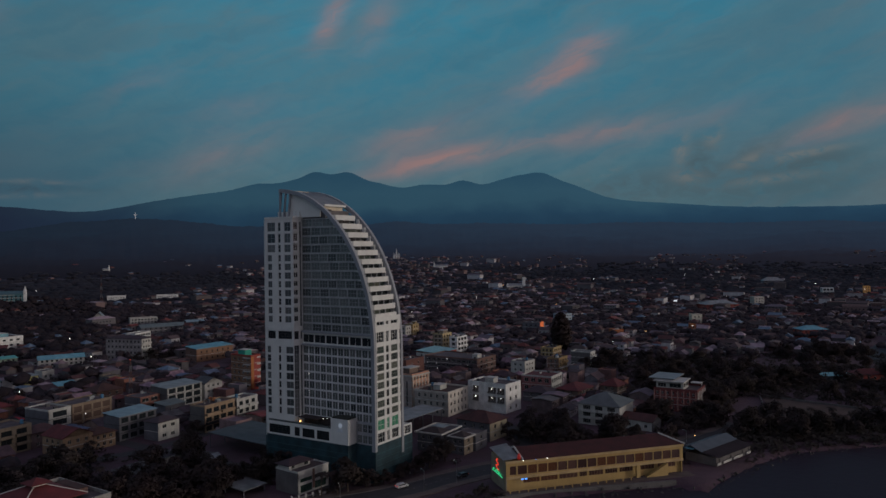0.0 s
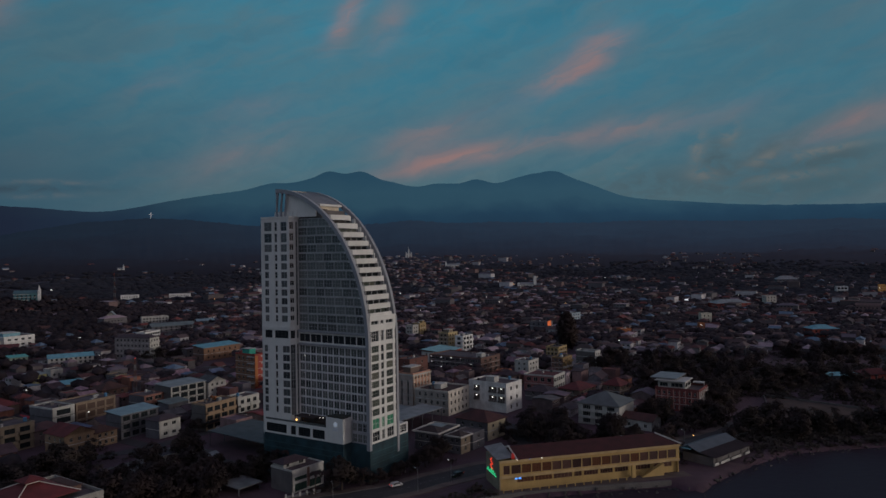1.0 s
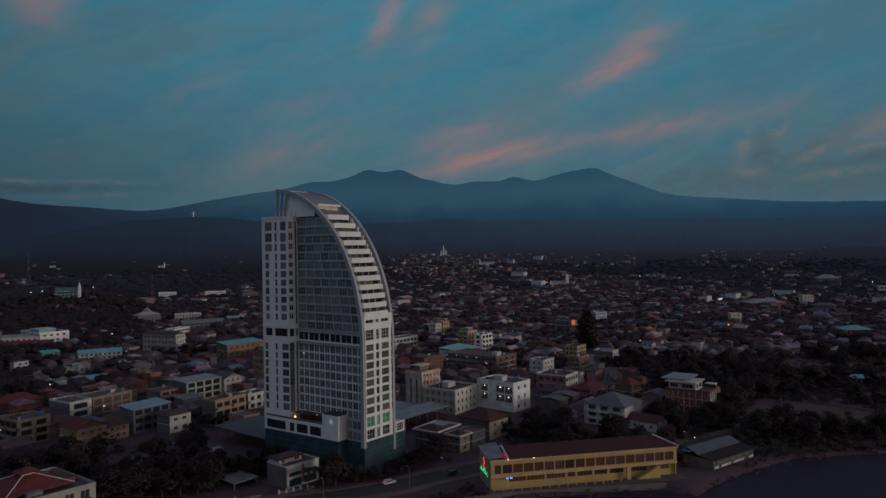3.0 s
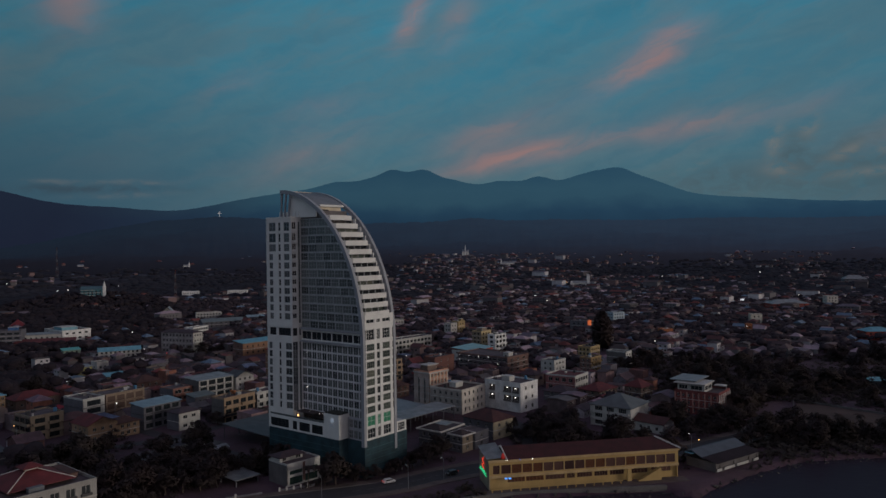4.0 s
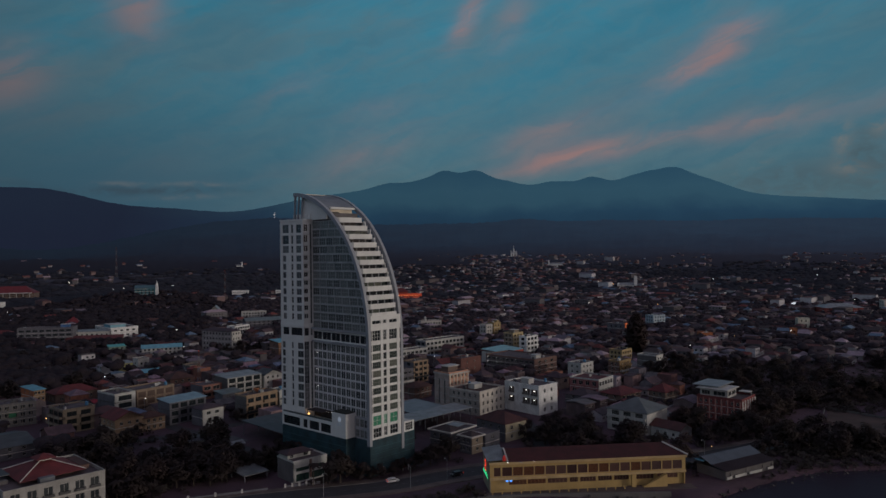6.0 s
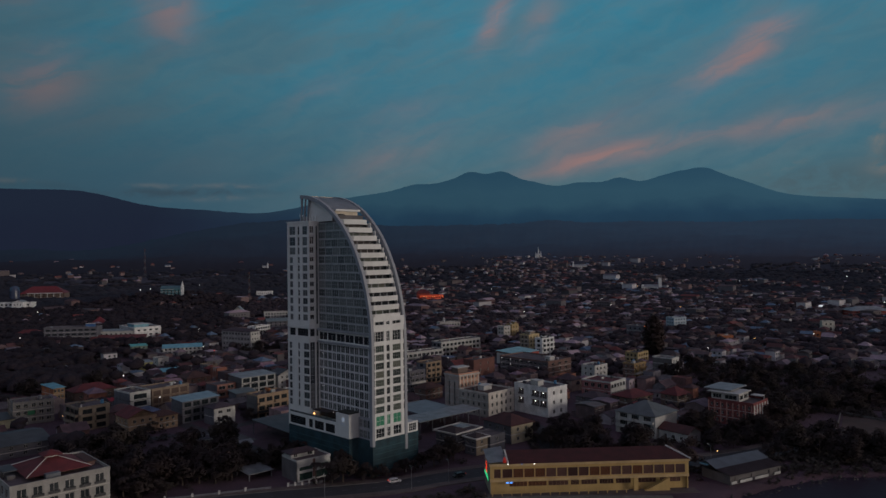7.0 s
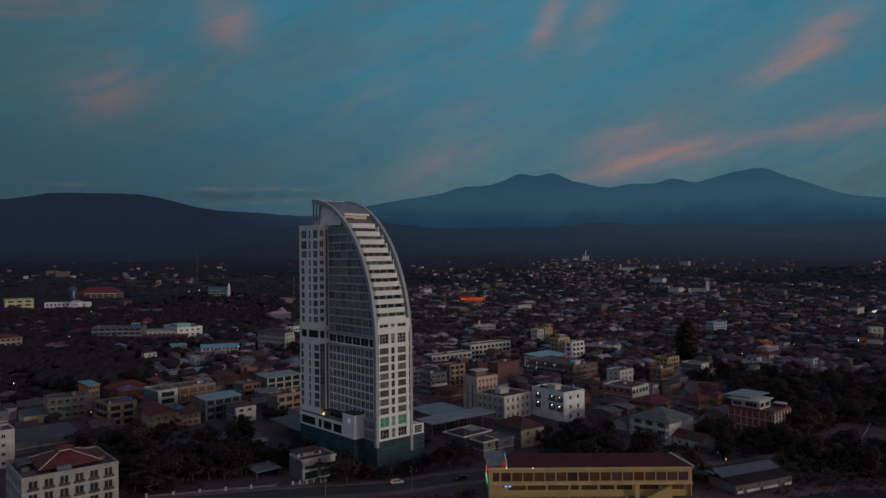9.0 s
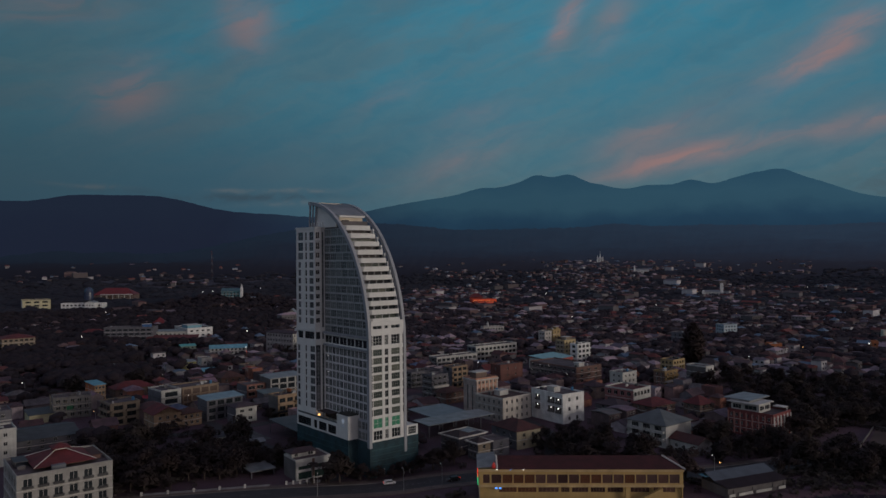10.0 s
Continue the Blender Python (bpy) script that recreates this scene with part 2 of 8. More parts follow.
SIGN_RED = mat("sign_red", (0.5, 0.03, 0.02), 0.4, bump=0, glow=(1.0, 0.07, 0.03), strength=0.8)
SIGN_GREEN = mat("sign_green", (0.03, 0.4, 0.15), 0.4, bump=0, glow=(0.05, 0.9, 0.35), strength=0.6)
SIGN_BLUE = mat("sign_blue", (0.05, 0.15, 0.5), 0.4, bump=0, glow=(0.1, 0.35, 1.0), strength=1.3)
YELLOW = mat("yellow_render", (0.465, 0.315, 0.118), 0.8, var=0.08, stain=0.15, streak=0.35)
CREAM = mat("cream_render", (0.269, 0.215, 0.158), 0.85, streak=0.7)
BEIGE = mat("beige_render", (0.179, 0.125, 0.103), 0.85, streak=0.7)
ORANGE = mat("orange_render", (0.410, 0.139, 0.057), 0.85, streak=0.7)
RED_WALL = mat("red_render", (0.40, 0.09, 0.07), 0.85, streak=0.7)
GREY_WALL = mat("grey_render", (0.131, 0.128, 0.147), 0.9, streak=0.7)
DARK_WALL = mat("dark_concrete", (0.13, 0.12, 0.12), 0.9, streak=0.7)
BROWN_WALL = mat("brown_render", (0.173, 0.102, 0.084), 0.9, streak=0.7)
PALE_GREEN = mat("pale_green_render", (0.22, 0.28, 0.23), 0.9, streak=0.7)
TILE_RED = mat("red_roof_tiles", (0.125, 0.018, 0.020), 0.75, var=0.3, stain=0.4)
TILE_BROWN = mat("brown_roof_tiles", (0.075, 0.030, 0.024), 0.8, var=0.3, stain=0.4)
TILE_DARK = mat("dark_roof_tiles", (0.055, 0.034, 0.044), 0.8, var=0.3)
SHEET_BLUE = mat("blue_roof_sheet", (0.13, 0.33, 0.42), 0.5, var=0.15, stain=0.3)
SHEET_PALE = mat("pale_roof_sheet", (0.24, 0.25, 0.26), 0.5, var=0.15, stain=0.35)
SHEET_DULL = mat("dull_roof_sheet", (0.060, 0.060, 0.066), 0.6, var=0.2, stain=0.4)
DECK = mat("flat_roof_screed", (0.112, 0.082, 0.090), 0.9, var=0.3, stain=0.5)
RIDGE = mat("white_ridge_caps", (0.55, 0.52, 0.48), 0.8)
TRIM = mat("pale_trim", (0.50, 0.48, 0.45), 0.8)
METAL = mat("galvanised_steel", (0.35, 0.36, 0.37), 0.4, 0.8)
DARK_METAL = mat("dark_metal", (0.05, 0.05, 0.055), 0.5, 0.5)
ASPHALT = mat("asphalt", (0.037, 0.034, 0.039), 0.85, var=0.2, stain=0.3)
PAVING = mat("pavement_slabs", (0.108, 0.079, 0.073), 0.85, var=0.25, stain=0.35)
KERB = mat("kerb_concrete", (0.13, 0.12, 0.115), 0.9)
ROCK = mat("sea_rock", (0.060, 0.056, 0.054), 0.9, var=0.4, bump=0.5)
BARK = mat("bark", (0.07, 0.05, 0.04), 0.9, var=0.35, bump=0.6)
LEAF = mat("leaves", (0.096, 0.071, 0.068), 0.85, var=0.06, scale=0.4, bump=0, tones=[(0.078, 0.061, 0.060), (0.086, 0.069, 0.063), (0.075, 0.060, 0.062)])
ROOF_MIX = mat("house_roof", (0.140, 0.028, 0.026), 0.75, var=0.3, stain=0.5, tones=[(0.090, 0.047, 0.056), (0.063, 0.030, 0.038), (0.170, 0.104, 0.137), (0.086, 0.025, 0.026), (0.117, 0.050, 0.055), (0.321, 0.196, 0.248), (0.070, 0.025, 0.030), (0.121, 0.102, 0.107), (0.079, 0.034, 0.037), (0.108, 0.136, 0.223), (0.203, 0.030, 0.030), (0.070, 0.040, 0.052), (0.108, 0.022, 0.025), (0.234, 0.142, 0.181)])
WALL_MIX = mat("house_wall", (0.306, 0.250, 0.256), 0.9, var=0.2, stain=0.4, streak=0.7, tones=[(0.240, 0.193, 0.204), (0.315, 0.218, 0.186), (0.167, 0.129, 0.142), (0.278, 0.177, 0.177), (0.426, 0.353, 0.372), (0.111, 0.081, 0.097), (0.185, 0.169, 0.195), (0.315, 0.129, 0.089), (0.167, 0.121, 0.124), (0.537, 0.450, 0.479), (0.185, 0.092, 0.089), (0.129, 0.092, 0.097)])

# ---- mesh helpers --------------------------------------------------------


def quad(bm, *pts):
    return bm.faces.new([bm.verts.new(p) for p in pts])


def box(bm, x0, x1, y0, y1, z0, z1):
    v = [bm.verts.new((x, y, z)) for z in (z0, z1) for x, y in ((x0, y0), (x1, y0), (x1, y1), (x0, y1))]
    for f in ((3, 2, 1, 0), (4, 5, 6, 7), (0, 1, 5, 4), (1, 2, 6, 5), (2, 3, 7, 6), (3, 0, 4, 7)):
        bm.faces.new([v[i] for i in f])


def prism(bm, pts, z0, z1):
    """An upright prism over a ring of points given anticlockwise."""
    a = [bm.verts.new((x, y, z0)) for x, y in pts]
    b = [bm.verts.new((x, y, z1)) for x, y in pts]
    bm.faces.new(a[::-1])
    bm.faces.new(b)
    for i in range(len(pts)):
        j = (i + 1) % len(pts)
        bm.faces.new((a[i], a[j], b[j], b[i]))


def slab_on(bm, p, q, t0, t1, z0, z1):
    """A wall piece on the line p to q, from t0 to t1 metres behind it (to the left of p to q)."""
    p, q = Vector(p), Vector(q)
    d = (q - p).normalized()
    n = Vector((-d.y, d.x))
    ring = [p + n * t0, q + n * t0, q + n * t1, p + n * t1]
    prism(bm, [(r.x, r.y) for r in ring], z0, z1)


def facade(bm, p, q, z0, z1, rows, cols, thick=0.35):
    """A wall from p to q, the outside on the right of that way, with openings rows x cols that go through it."""
    p, q = Vector(p), Vector(q)
    d = (q - p).normalized()
    length = (q - p).length
    z = z0
    for a, b in sorted(rows):
        if a > z:
            slab_on(bm, p, q, 0, thick, z, a)
        x = 0
        for c, e in sorted(cols):
            if c > x:
                slab_on(bm, p + d * x, p + d * c, 0, thick, a, b)
            x = e
        if x < length - 0.01:
            slab_on(bm, p + d * x, q, 0, thick, a, b)
        z = b
    if z < z1:
        slab_on(bm, p, q, 0, thick, z, z1)


def cyl(bm, x, y, z0, z1, r0, r1=None, n=10):
    r1 = r0 if r1 is None else r1
    a = [bm.verts.new((x + r0 * math.cos(2 * math.pi * i / n), y + r0 * math.sin(2 * math.pi * i / n), z0)) for i in range(n)]
    b = [bm.verts.new((x + r1 * math.cos(2 * math.pi * i / n), y + r1 * math.sin(2 * math.pi * i / n), z1)) for i in range(n)]
    bm.faces.new(a[::-1])
    bm.faces.new(b)
    for i in range(n):
        bm.faces.new((a[i], a[(i + 1) % n], b[(i + 1) % n], b[i]))


def ball(bm, c, r, n=8):
    bmesh.ops.create_icosphere(bm, subdivisions=1 if n < 12 else 2, radius=r, matrix=Matrix.Translation(c))


def tube(bm, a, b, r0, r1, n=6):
    a, b = Vector(a), Vector(b)
    m = (b - a).to_track_quat("Z", "Y").to_matrix()
    ra, rb = [], []
    for i in range(n):
        d = m @ Vector((math.cos(2 * math.pi * i / n), math.sin(2 * math.pi * i / n), 0))
        ra.append(bm.verts.new(a + d * r0))
        rb.append(bm.verts.new(b + d * r1))
    for i in range(n):
        bm.faces.new((ra[i], ra[(i + 1) % n], rb[(i + 1) % n], rb[i]))
    bm.faces.new(rb)


def mesh_of(name, bm, material):
    me = bpy.data.meshes.new(name)
    bm.normal_update()
    bm.to_mesh(me)
    bm.free()
    me.materials.append(material)
    return me


def part(name, bm, material, parent, label=""):
    ob = new(name, mesh_of(name, bm, material) if isinstance(bm, bmesh.types.BMesh) else bm)
    ob.parent = parent
    return tagged(ob, label)


def made(fn, *args):
    bm = bmesh.new()
    fn(bm, *args)
    return bm


def thing(name, m, label, category, group="", kind=""):
    ob = new(name)
    ob.matrix_world = m
    ob.empty_display_size = 0.5
    return tagged(ob, label, category, group, kind)


def setting(name, bm, material, label):
    return tagged(new(name, mesh_of(name, bm, material)), label, "", "", "structure")


SHARED = {}


def lattice(bm, w, h, bars, cross, t=0.09, d=0.08):
    """A window frame with its glazing bars, in one piece."""
    def lines(length, n):
        out = [0.0, t]
        for i in range(1, n + 1):
            out += [length * i / (n + 1) - t / 2, length * i / (n + 1) + t / 2]
        return out + [length - t, length]
    xs, zs = lines(w, bars), lines(h, cross)
    v = {}

    def at(i, j, k):
        if (i, j, k) not in v:
            v[i, j, k] = bm.verts.new((xs[i], d * k, zs[j]))
        return v[i, j, k]

    def solid(i, j):
        return 0 <= i < len(xs) - 1 and 0 <= j < len(zs) - 1 and (i % 2 == 0 or j % 2 == 0)
    for i in range(len(xs) - 1):
        for j in range(len(zs) - 1):
            if not solid(i, j):
                continue
            bm.faces.new((at(i, j, 0), at(i + 1, j, 0), at(i + 1, j + 1, 0), at(i, j + 1, 0)))
            for (di, dj), (p, q) in (((-1, 0), ((i, j + 1), (i, j))), ((1, 0), ((i + 1, j), (i + 1, j + 1))), ((0, -1), ((i, j), (i + 1, j))), ((0, 1), ((i + 1, j + 1), (i, j + 1)))):
                if not solid(i + di, j + dj):
                    bm.faces.new((at(*p, 0), at(*p, 1), at(*q, 1), at(*q, 0)))


def window(parent, p, q, c0, c1, za, zb, pane_mat, frame_mat, bars=1, cross=1, name="window", depth=0.16):
    """One window set into an opening of the wall p to q: a frame with glazing bars, and its pane."""
    p, q = Vector(p), Vector(q)
    d = (q - p).normalized()
    w, h = c1 - c0, zb - za
    if parent.matrix_basis.translation.length > 520:
        n = Vector((-d.y, d.x)) * 0.1
        at = p + d * c0 + n
        pk = (round(w, 2), round(h, 2), pane_mat.name, "far")
        if pk not in SHARED:
            SHARED[pk] = mesh_of("window", made(box, 0, w, 0, 0.08, 0, h), pane_mat)
        f = part(name, SHARED[pk], None, parent)
        f.matrix_local = Matrix.Translation((at.x, at.y, za)) @ Matrix.Rotation(math.atan2(d.y, d.x), 4, "Z")
        return f
    key = (round(w, 2), round(h, 2), bars, cross, frame_mat.name)
    if key not in SHARED:
        bm = made(lattice, w, h, bars, cross)
        SHARED[key] = mesh_of("window_frame", bm, frame_mat)
    pk = (round(w, 2), round(h, 2), pane_mat.name)
    if pk not in SHARED:
        bm = bmesh.new()
        box(bm, 0.02, w - 0.02, 0.055, 0.085, 0.02, h - 0.02)
        SHARED[pk] = mesh_of("pane", bm, pane_mat)
    ang = math.atan2(d.y, d.x)
    n = Vector((-d.y, d.x))
    at = p + d * c0 + n * depth
    f = part(name, SHARED[key], None, parent)
    f.matrix_local = Matrix.Translation((at.x, at.y, za)) @ Matrix.Rotation(ang, 4, "Z")
    g = part("pane", SHARED[pk], None, f)
    return f


def windows(parent, p, q, rows, cols, pane_mat=GLASS, frame_mat=TRIM, bars=1, cross=0, depth=0.16, lit=0.0, rnd=random):
    for a, b in rows:
        for c, e in cols:
            window(parent, p, q, c, e, a, b, LIT_WARM if rnd.random() < lit else pane_mat, frame_mat, bars, cross, depth=depth)


def spread(n, length, w, margin=None):
    """n openings of width w, evenly spaced along a length."""
    m = (length - n * w) / (n + 1) if margin is None else margin
    gap = (length - 2 * m - n * w) / max(n - 1, 1)
    return [(m + i * (w + gap), m + i * (w + gap) + w) for i in range(n)]


# ---- ground, sea, hills --------------------------------------------------
SHORE = [(-4800, 60), (-400, 130), (-60, 172), (40, 203), (80, 220), (141, 217), (143, 207), (160, 219), (181, 230), (203, 238), (245, 237), (340, 222), (520, 190), (900, 140), (4800, 40)]


def shore_y(x):
    for (a, b), (c, d) in zip(SHORE, SHORE[1:]):
        if x <= c:
            return b + (d - b) * (x - a) / (c - a)
    return SHORE[-1][1]


def step(a, b, v):
    t = min(max((v - a) / (b - a), 0), 1)
    return t * t * (3 - 2 * t)


EYE_MID = Vector((39.7, -10.4, 80.7))


def terrain(x, y):
    dx, dy = x - EYE_MID.x, y - EYE_MID.y
    r, az = math.hypot(dx, dy), math.degrees(math.atan2(dx, dy))
    if dy < 0:
        return -6.0
    el = 0.20 + 1.80 * step(-25, -13, az) + 0.52 * math.exp(-((az + 8.5) / 4.2) ** 2) + 0.25 * math.exp(-((az - 10.5) / 2) ** 2) - 0.45 * step(15, 48, az)
    crest = 80 + 3650 * math.tan(radians(el))
    n = noise.noise(Vector((x, y, 0)) / 420) + 0.5 * noise.noise(Vector((x, y, 7)) / 170)
    z = 62 * step(1050, 2250, r) + (crest - 62) * step(2150, 3650, r) - 25 * step(3700, 4600, r)
    z += n * (9 * step(900, 1700, r) + 16 * step(2300, 3000, r) * (1 - step(3200, 3600, r)))
    z += 19 * math.exp(-((x + 318) / 120) ** 2 - ((y - 1095) / 85) ** 2)
    z -= 5.0 * (1 - step(-3, 3, y - shore_y(x)))
    # the inlet among the trees
    q = ((x - 500) * 0.766 + (y - 420) * 0.643) / 130, ((y - 420) * 0.766 - (x - 500) * 0.643) / 52
    z -= 4.0 * (1 - step(0.8, 1.15, math.hypot(*q)))
    return z


def ground_z(x, y):
    return max(terrain(x, y), 0.0) if math.hypot(x, y) < 900 else terrain(x, y)


def axis_lines(lo, a, b, hi, fine, grow=1.09):
    out = list(np.arange(a, b + 0.1, fine))
    s, v = fine, b
    while v < hi:
        s = min(s * grow, 95)
        v += s
        out.append(v)
    s, v = fine, a
    while v > lo:
        s = min(s * grow, 95)
        v -= s
        out.insert(0, v)
    return out


def build_ground():
    xs, ys = axis_lines(-4300, -150, 300, 4300, 4.0), axis_lines(-4300, 190, 400, 4650, 4.0)
    verts = [(x, y, terrain(x, y) - 30 * step(1700, 2000, math.hypot(x - EYE_MID.x, y - EYE_MID.y))) for y in ys for x in xs]
    n = len(xs)
    faces = [(j * n + i, j * n + i + 1, (j + 1) * n + i + 1, (j + 1) * n + i) for j in range(len(ys) - 1) for i in range(n - 1)]
    me = bpy.data.meshes.new("ground")
    me.from_pydata(verts, [], faces)
    me.polygons.foreach_set("use_smooth", [True] * len(faces))
    m = bpy.data.materials.new("town_earth_and_forest")
    m.use_nodes = True
    nt = m.node_tree
    N, L = nt.nodes.new, nt.links.new
    p = nt.nodes["Principled BSDF"]
    p.inputs["Roughness"].default_value = 0.95
    tc = N("ShaderNodeTexCoord")

    def nz(s, d, rough=0.5):
        t = N("ShaderNodeTexNoise")
        t.inputs["Scale"].default_value, t.inputs["Detail"].default_value, t.inputs["Roughness"].default_value = s, d, rough
        L(tc.outputs["Object"], t.inputs["Vector"])
        return t.outputs[0]

    def ramp(f, *stops):
        rp = N("ShaderNodeValToRGB")
        rp.color_ramp.elements[0].position, rp.color_ramp.elements[0].color = stops[0][0], (*stops[0][1], 1)
        rp.color_ramp.elements[1].position, rp.color_ramp.elements[1].color = stops[-1][0], (*stops[-1][1], 1)
        for pos, c in stops[1:-1]:
            rp.color_ramp.elements.new(pos).color = (*c, 1)
        L(f, rp.inputs[0])
        return rp.outputs[0]
    town = ramp(nz(0.06, 6, 0.6), (0.3, (0.050, 0.028, 0.035)), (0.5, (0.064, 0.033, 0.048)), (0.62, (0.076, 0.042, 0.060)), (0.75, (0.068, 0.031, 0.046)))
    # forest tones with the bluish haze of distance mixed into the colour
    hazy_wood = ramp(nz(0.012, 9, 0.7), (0.3, (0.031, 0.026, 0.043)), (0.55, (0.037, 0.031, 0.050)), (0.75, (0.043, 0.035, 0.054)))
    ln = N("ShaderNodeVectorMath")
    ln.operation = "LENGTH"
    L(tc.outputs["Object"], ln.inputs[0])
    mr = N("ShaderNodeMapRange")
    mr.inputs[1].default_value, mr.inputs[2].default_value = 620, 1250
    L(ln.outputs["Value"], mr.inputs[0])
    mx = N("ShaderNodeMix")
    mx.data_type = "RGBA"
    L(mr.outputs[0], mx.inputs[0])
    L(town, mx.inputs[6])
    L(hazy_wood, mx.inputs[7])
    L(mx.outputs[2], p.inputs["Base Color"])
    b = N("ShaderNodeBump")
    b.inputs["Strength"].default_value, b.inputs["Distance"].default_value = 0.6, 3.0
    L(nz(0.05, 8, 0.7), b.inputs["Height"])
    L(b.outputs[0], p.inputs["Normal"])
    me.materials.append(m)
    tagged(new("ground", me), "dark earth and scrub ground that rises to wooded hills", "", "", "structure")

    sea = bpy.data.materials.new("dark_sea")
    sea.use_nodes = True
    nt = sea.node_tree
    p = nt.nodes["Principled BSDF"]
    p.inputs["Base Color"].default_value = (0.032, 0.023, 0.035, 1)
    p.inputs["Roughness"].default_value = 0.45
    p.inputs["Specular IOR Level"].default_value = 0.04
    t = nt.nodes.new("ShaderNodeTexNoise")
    t.inputs["Scale"].default_value, t.inputs["Detail"].default_value = 0.35, 6
    c = nt.nodes.new("ShaderNodeTexCoord")
    nt.links.new(c.outputs["Object"], t.inputs["Vector"])
    b = nt.nodes.new("ShaderNodeBump")
    b.inputs["Strength"].default_value, b.inputs["Distance"].default_value = 0.5, 0.4
    nt.links.new(t.outputs[0], b.inputs["Height"])
    nt.links.new(b.outputs[0], p.inputs["Normal"])
    bm = bmesh.new()
    quad(bm, (-4300, -4300, -1.3), (4300, -4300, -1.3), (4300, 1000, -1.3), (-4300, 1000, -1.3))
    setting("water", bm, sea, "dark calm sea water of the bay at dusk")


build_ground()


def build_mountains():
    """Volcanoes far behind the town: a backdrop with the dusk haze put into its emission."""
    peaks = [(-33, 5, -0.5), (-30, 2, 0.28), (-27, 4, 0.2), (-23.6, 2.5, 0.14), (-19, 4, -0.78), (-12, 5, -1.34), (-6, 4, -0.06), (-1, 3, 0.29),
             (0.4, 1.6, 0.52), (3.2, 1.8, 0.96), (4.8, 1.2, 1.17), (5.9, 0.9, 0.26), (7.0, 1.3, 1.32), (9, 2, 0.87), (12.9, 1.2, 0.15), (14, 3, 0.66), (16.3, 1.2, 0.62),
             (18.6, 1.5, 0.46), (20.5, 1.8, 1.06), (22.3, 1.3, 0.65), (24, 2.5, 0.89), (28, 4, -0.33), (35, 7, -1.01), (46, 9, -1.62)]
    bm = bmesh.new()
    rows = []
    dist = [4050, 4150, 4250, 4350, 4450, 4550, 4650, 4740, 4800, 4840]
    az = -62.0
    while az < 76:
        el = 4.49 + sum(h * math.exp(-((az - c) / w) ** 2) for c, w, h in peaks)
        el += 0.03 * noise.noise(Vector((az * 1.3, 0, 3))) + 0.025 * noise.noise(Vector((az * 4.1, 0, 5)))
        s, c = math.sin(radians(az)), math.cos(radians(az))
        col = []
        for k, r in enumerate(dist):
            f = step(0, 1, k / 8) if k <= 8 else 0.93
            top = EYE_MID.z + 4800 * math.tan(radians(el))
            z = 10 + (top - 10) * (0.15 * k / 8 + 0.85 * f if k <= 8 else 0.93)
            if 0 < k < 8:
                z += 34 * noise.noise(Vector((az * 0.55, k * 0.55, 1))) * math.sin(math.pi * k / 8)
            col.append(bm.verts.new((EYE_MID.x + s * r, EYE_MID.y + c * r, z)))
        rows.append(col)
        az += 0.2
    for a, b in zip(rows, rows[1:]):
        for k in range(len(dist) - 1):
            bm.faces.new((a[k], b[k], b[k + 1], a[k + 1])).smooth = True
    m = bpy.data.materials.new("mountain_in_haze")
    m.use_nodes = True
    nt = m.node_tree
    N, L = nt.nodes.new, nt.links.new
    p = nt.nodes["Principled BSDF"]
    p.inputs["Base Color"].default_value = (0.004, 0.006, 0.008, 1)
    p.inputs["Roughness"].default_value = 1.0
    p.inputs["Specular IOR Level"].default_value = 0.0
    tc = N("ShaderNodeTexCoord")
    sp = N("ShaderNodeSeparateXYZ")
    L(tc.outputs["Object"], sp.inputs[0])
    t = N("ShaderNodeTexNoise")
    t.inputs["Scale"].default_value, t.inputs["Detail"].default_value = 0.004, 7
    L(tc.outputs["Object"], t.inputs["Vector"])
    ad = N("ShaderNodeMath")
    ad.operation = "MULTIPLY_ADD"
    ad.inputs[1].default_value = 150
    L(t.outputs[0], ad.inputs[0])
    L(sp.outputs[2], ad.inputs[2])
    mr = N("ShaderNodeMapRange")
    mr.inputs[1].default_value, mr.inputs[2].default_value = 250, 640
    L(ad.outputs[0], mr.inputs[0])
    # haze colours by height, fed to the emission
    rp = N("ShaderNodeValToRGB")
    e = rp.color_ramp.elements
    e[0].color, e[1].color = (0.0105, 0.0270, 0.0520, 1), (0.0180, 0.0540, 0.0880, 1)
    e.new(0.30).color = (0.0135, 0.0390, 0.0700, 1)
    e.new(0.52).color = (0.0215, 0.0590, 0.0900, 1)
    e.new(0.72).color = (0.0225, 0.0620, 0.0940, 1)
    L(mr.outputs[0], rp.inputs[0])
    # less haze is painted on the western mountain, which reads nearer and darker
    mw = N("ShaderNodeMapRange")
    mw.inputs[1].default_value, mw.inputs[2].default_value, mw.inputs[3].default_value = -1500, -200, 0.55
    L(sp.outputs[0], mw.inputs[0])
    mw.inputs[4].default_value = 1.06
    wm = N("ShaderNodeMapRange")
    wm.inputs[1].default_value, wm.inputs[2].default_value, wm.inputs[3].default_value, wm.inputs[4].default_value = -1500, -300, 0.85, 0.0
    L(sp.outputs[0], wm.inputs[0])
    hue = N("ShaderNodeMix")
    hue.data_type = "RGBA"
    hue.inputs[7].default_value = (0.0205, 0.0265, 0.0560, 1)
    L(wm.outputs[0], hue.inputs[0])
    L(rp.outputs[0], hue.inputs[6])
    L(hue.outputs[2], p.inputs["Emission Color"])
    # and the eastern slopes get more of the painted haze
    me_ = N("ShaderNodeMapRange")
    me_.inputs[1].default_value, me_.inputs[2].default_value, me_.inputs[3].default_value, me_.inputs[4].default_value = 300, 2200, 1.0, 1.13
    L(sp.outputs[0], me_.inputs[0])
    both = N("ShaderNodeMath")
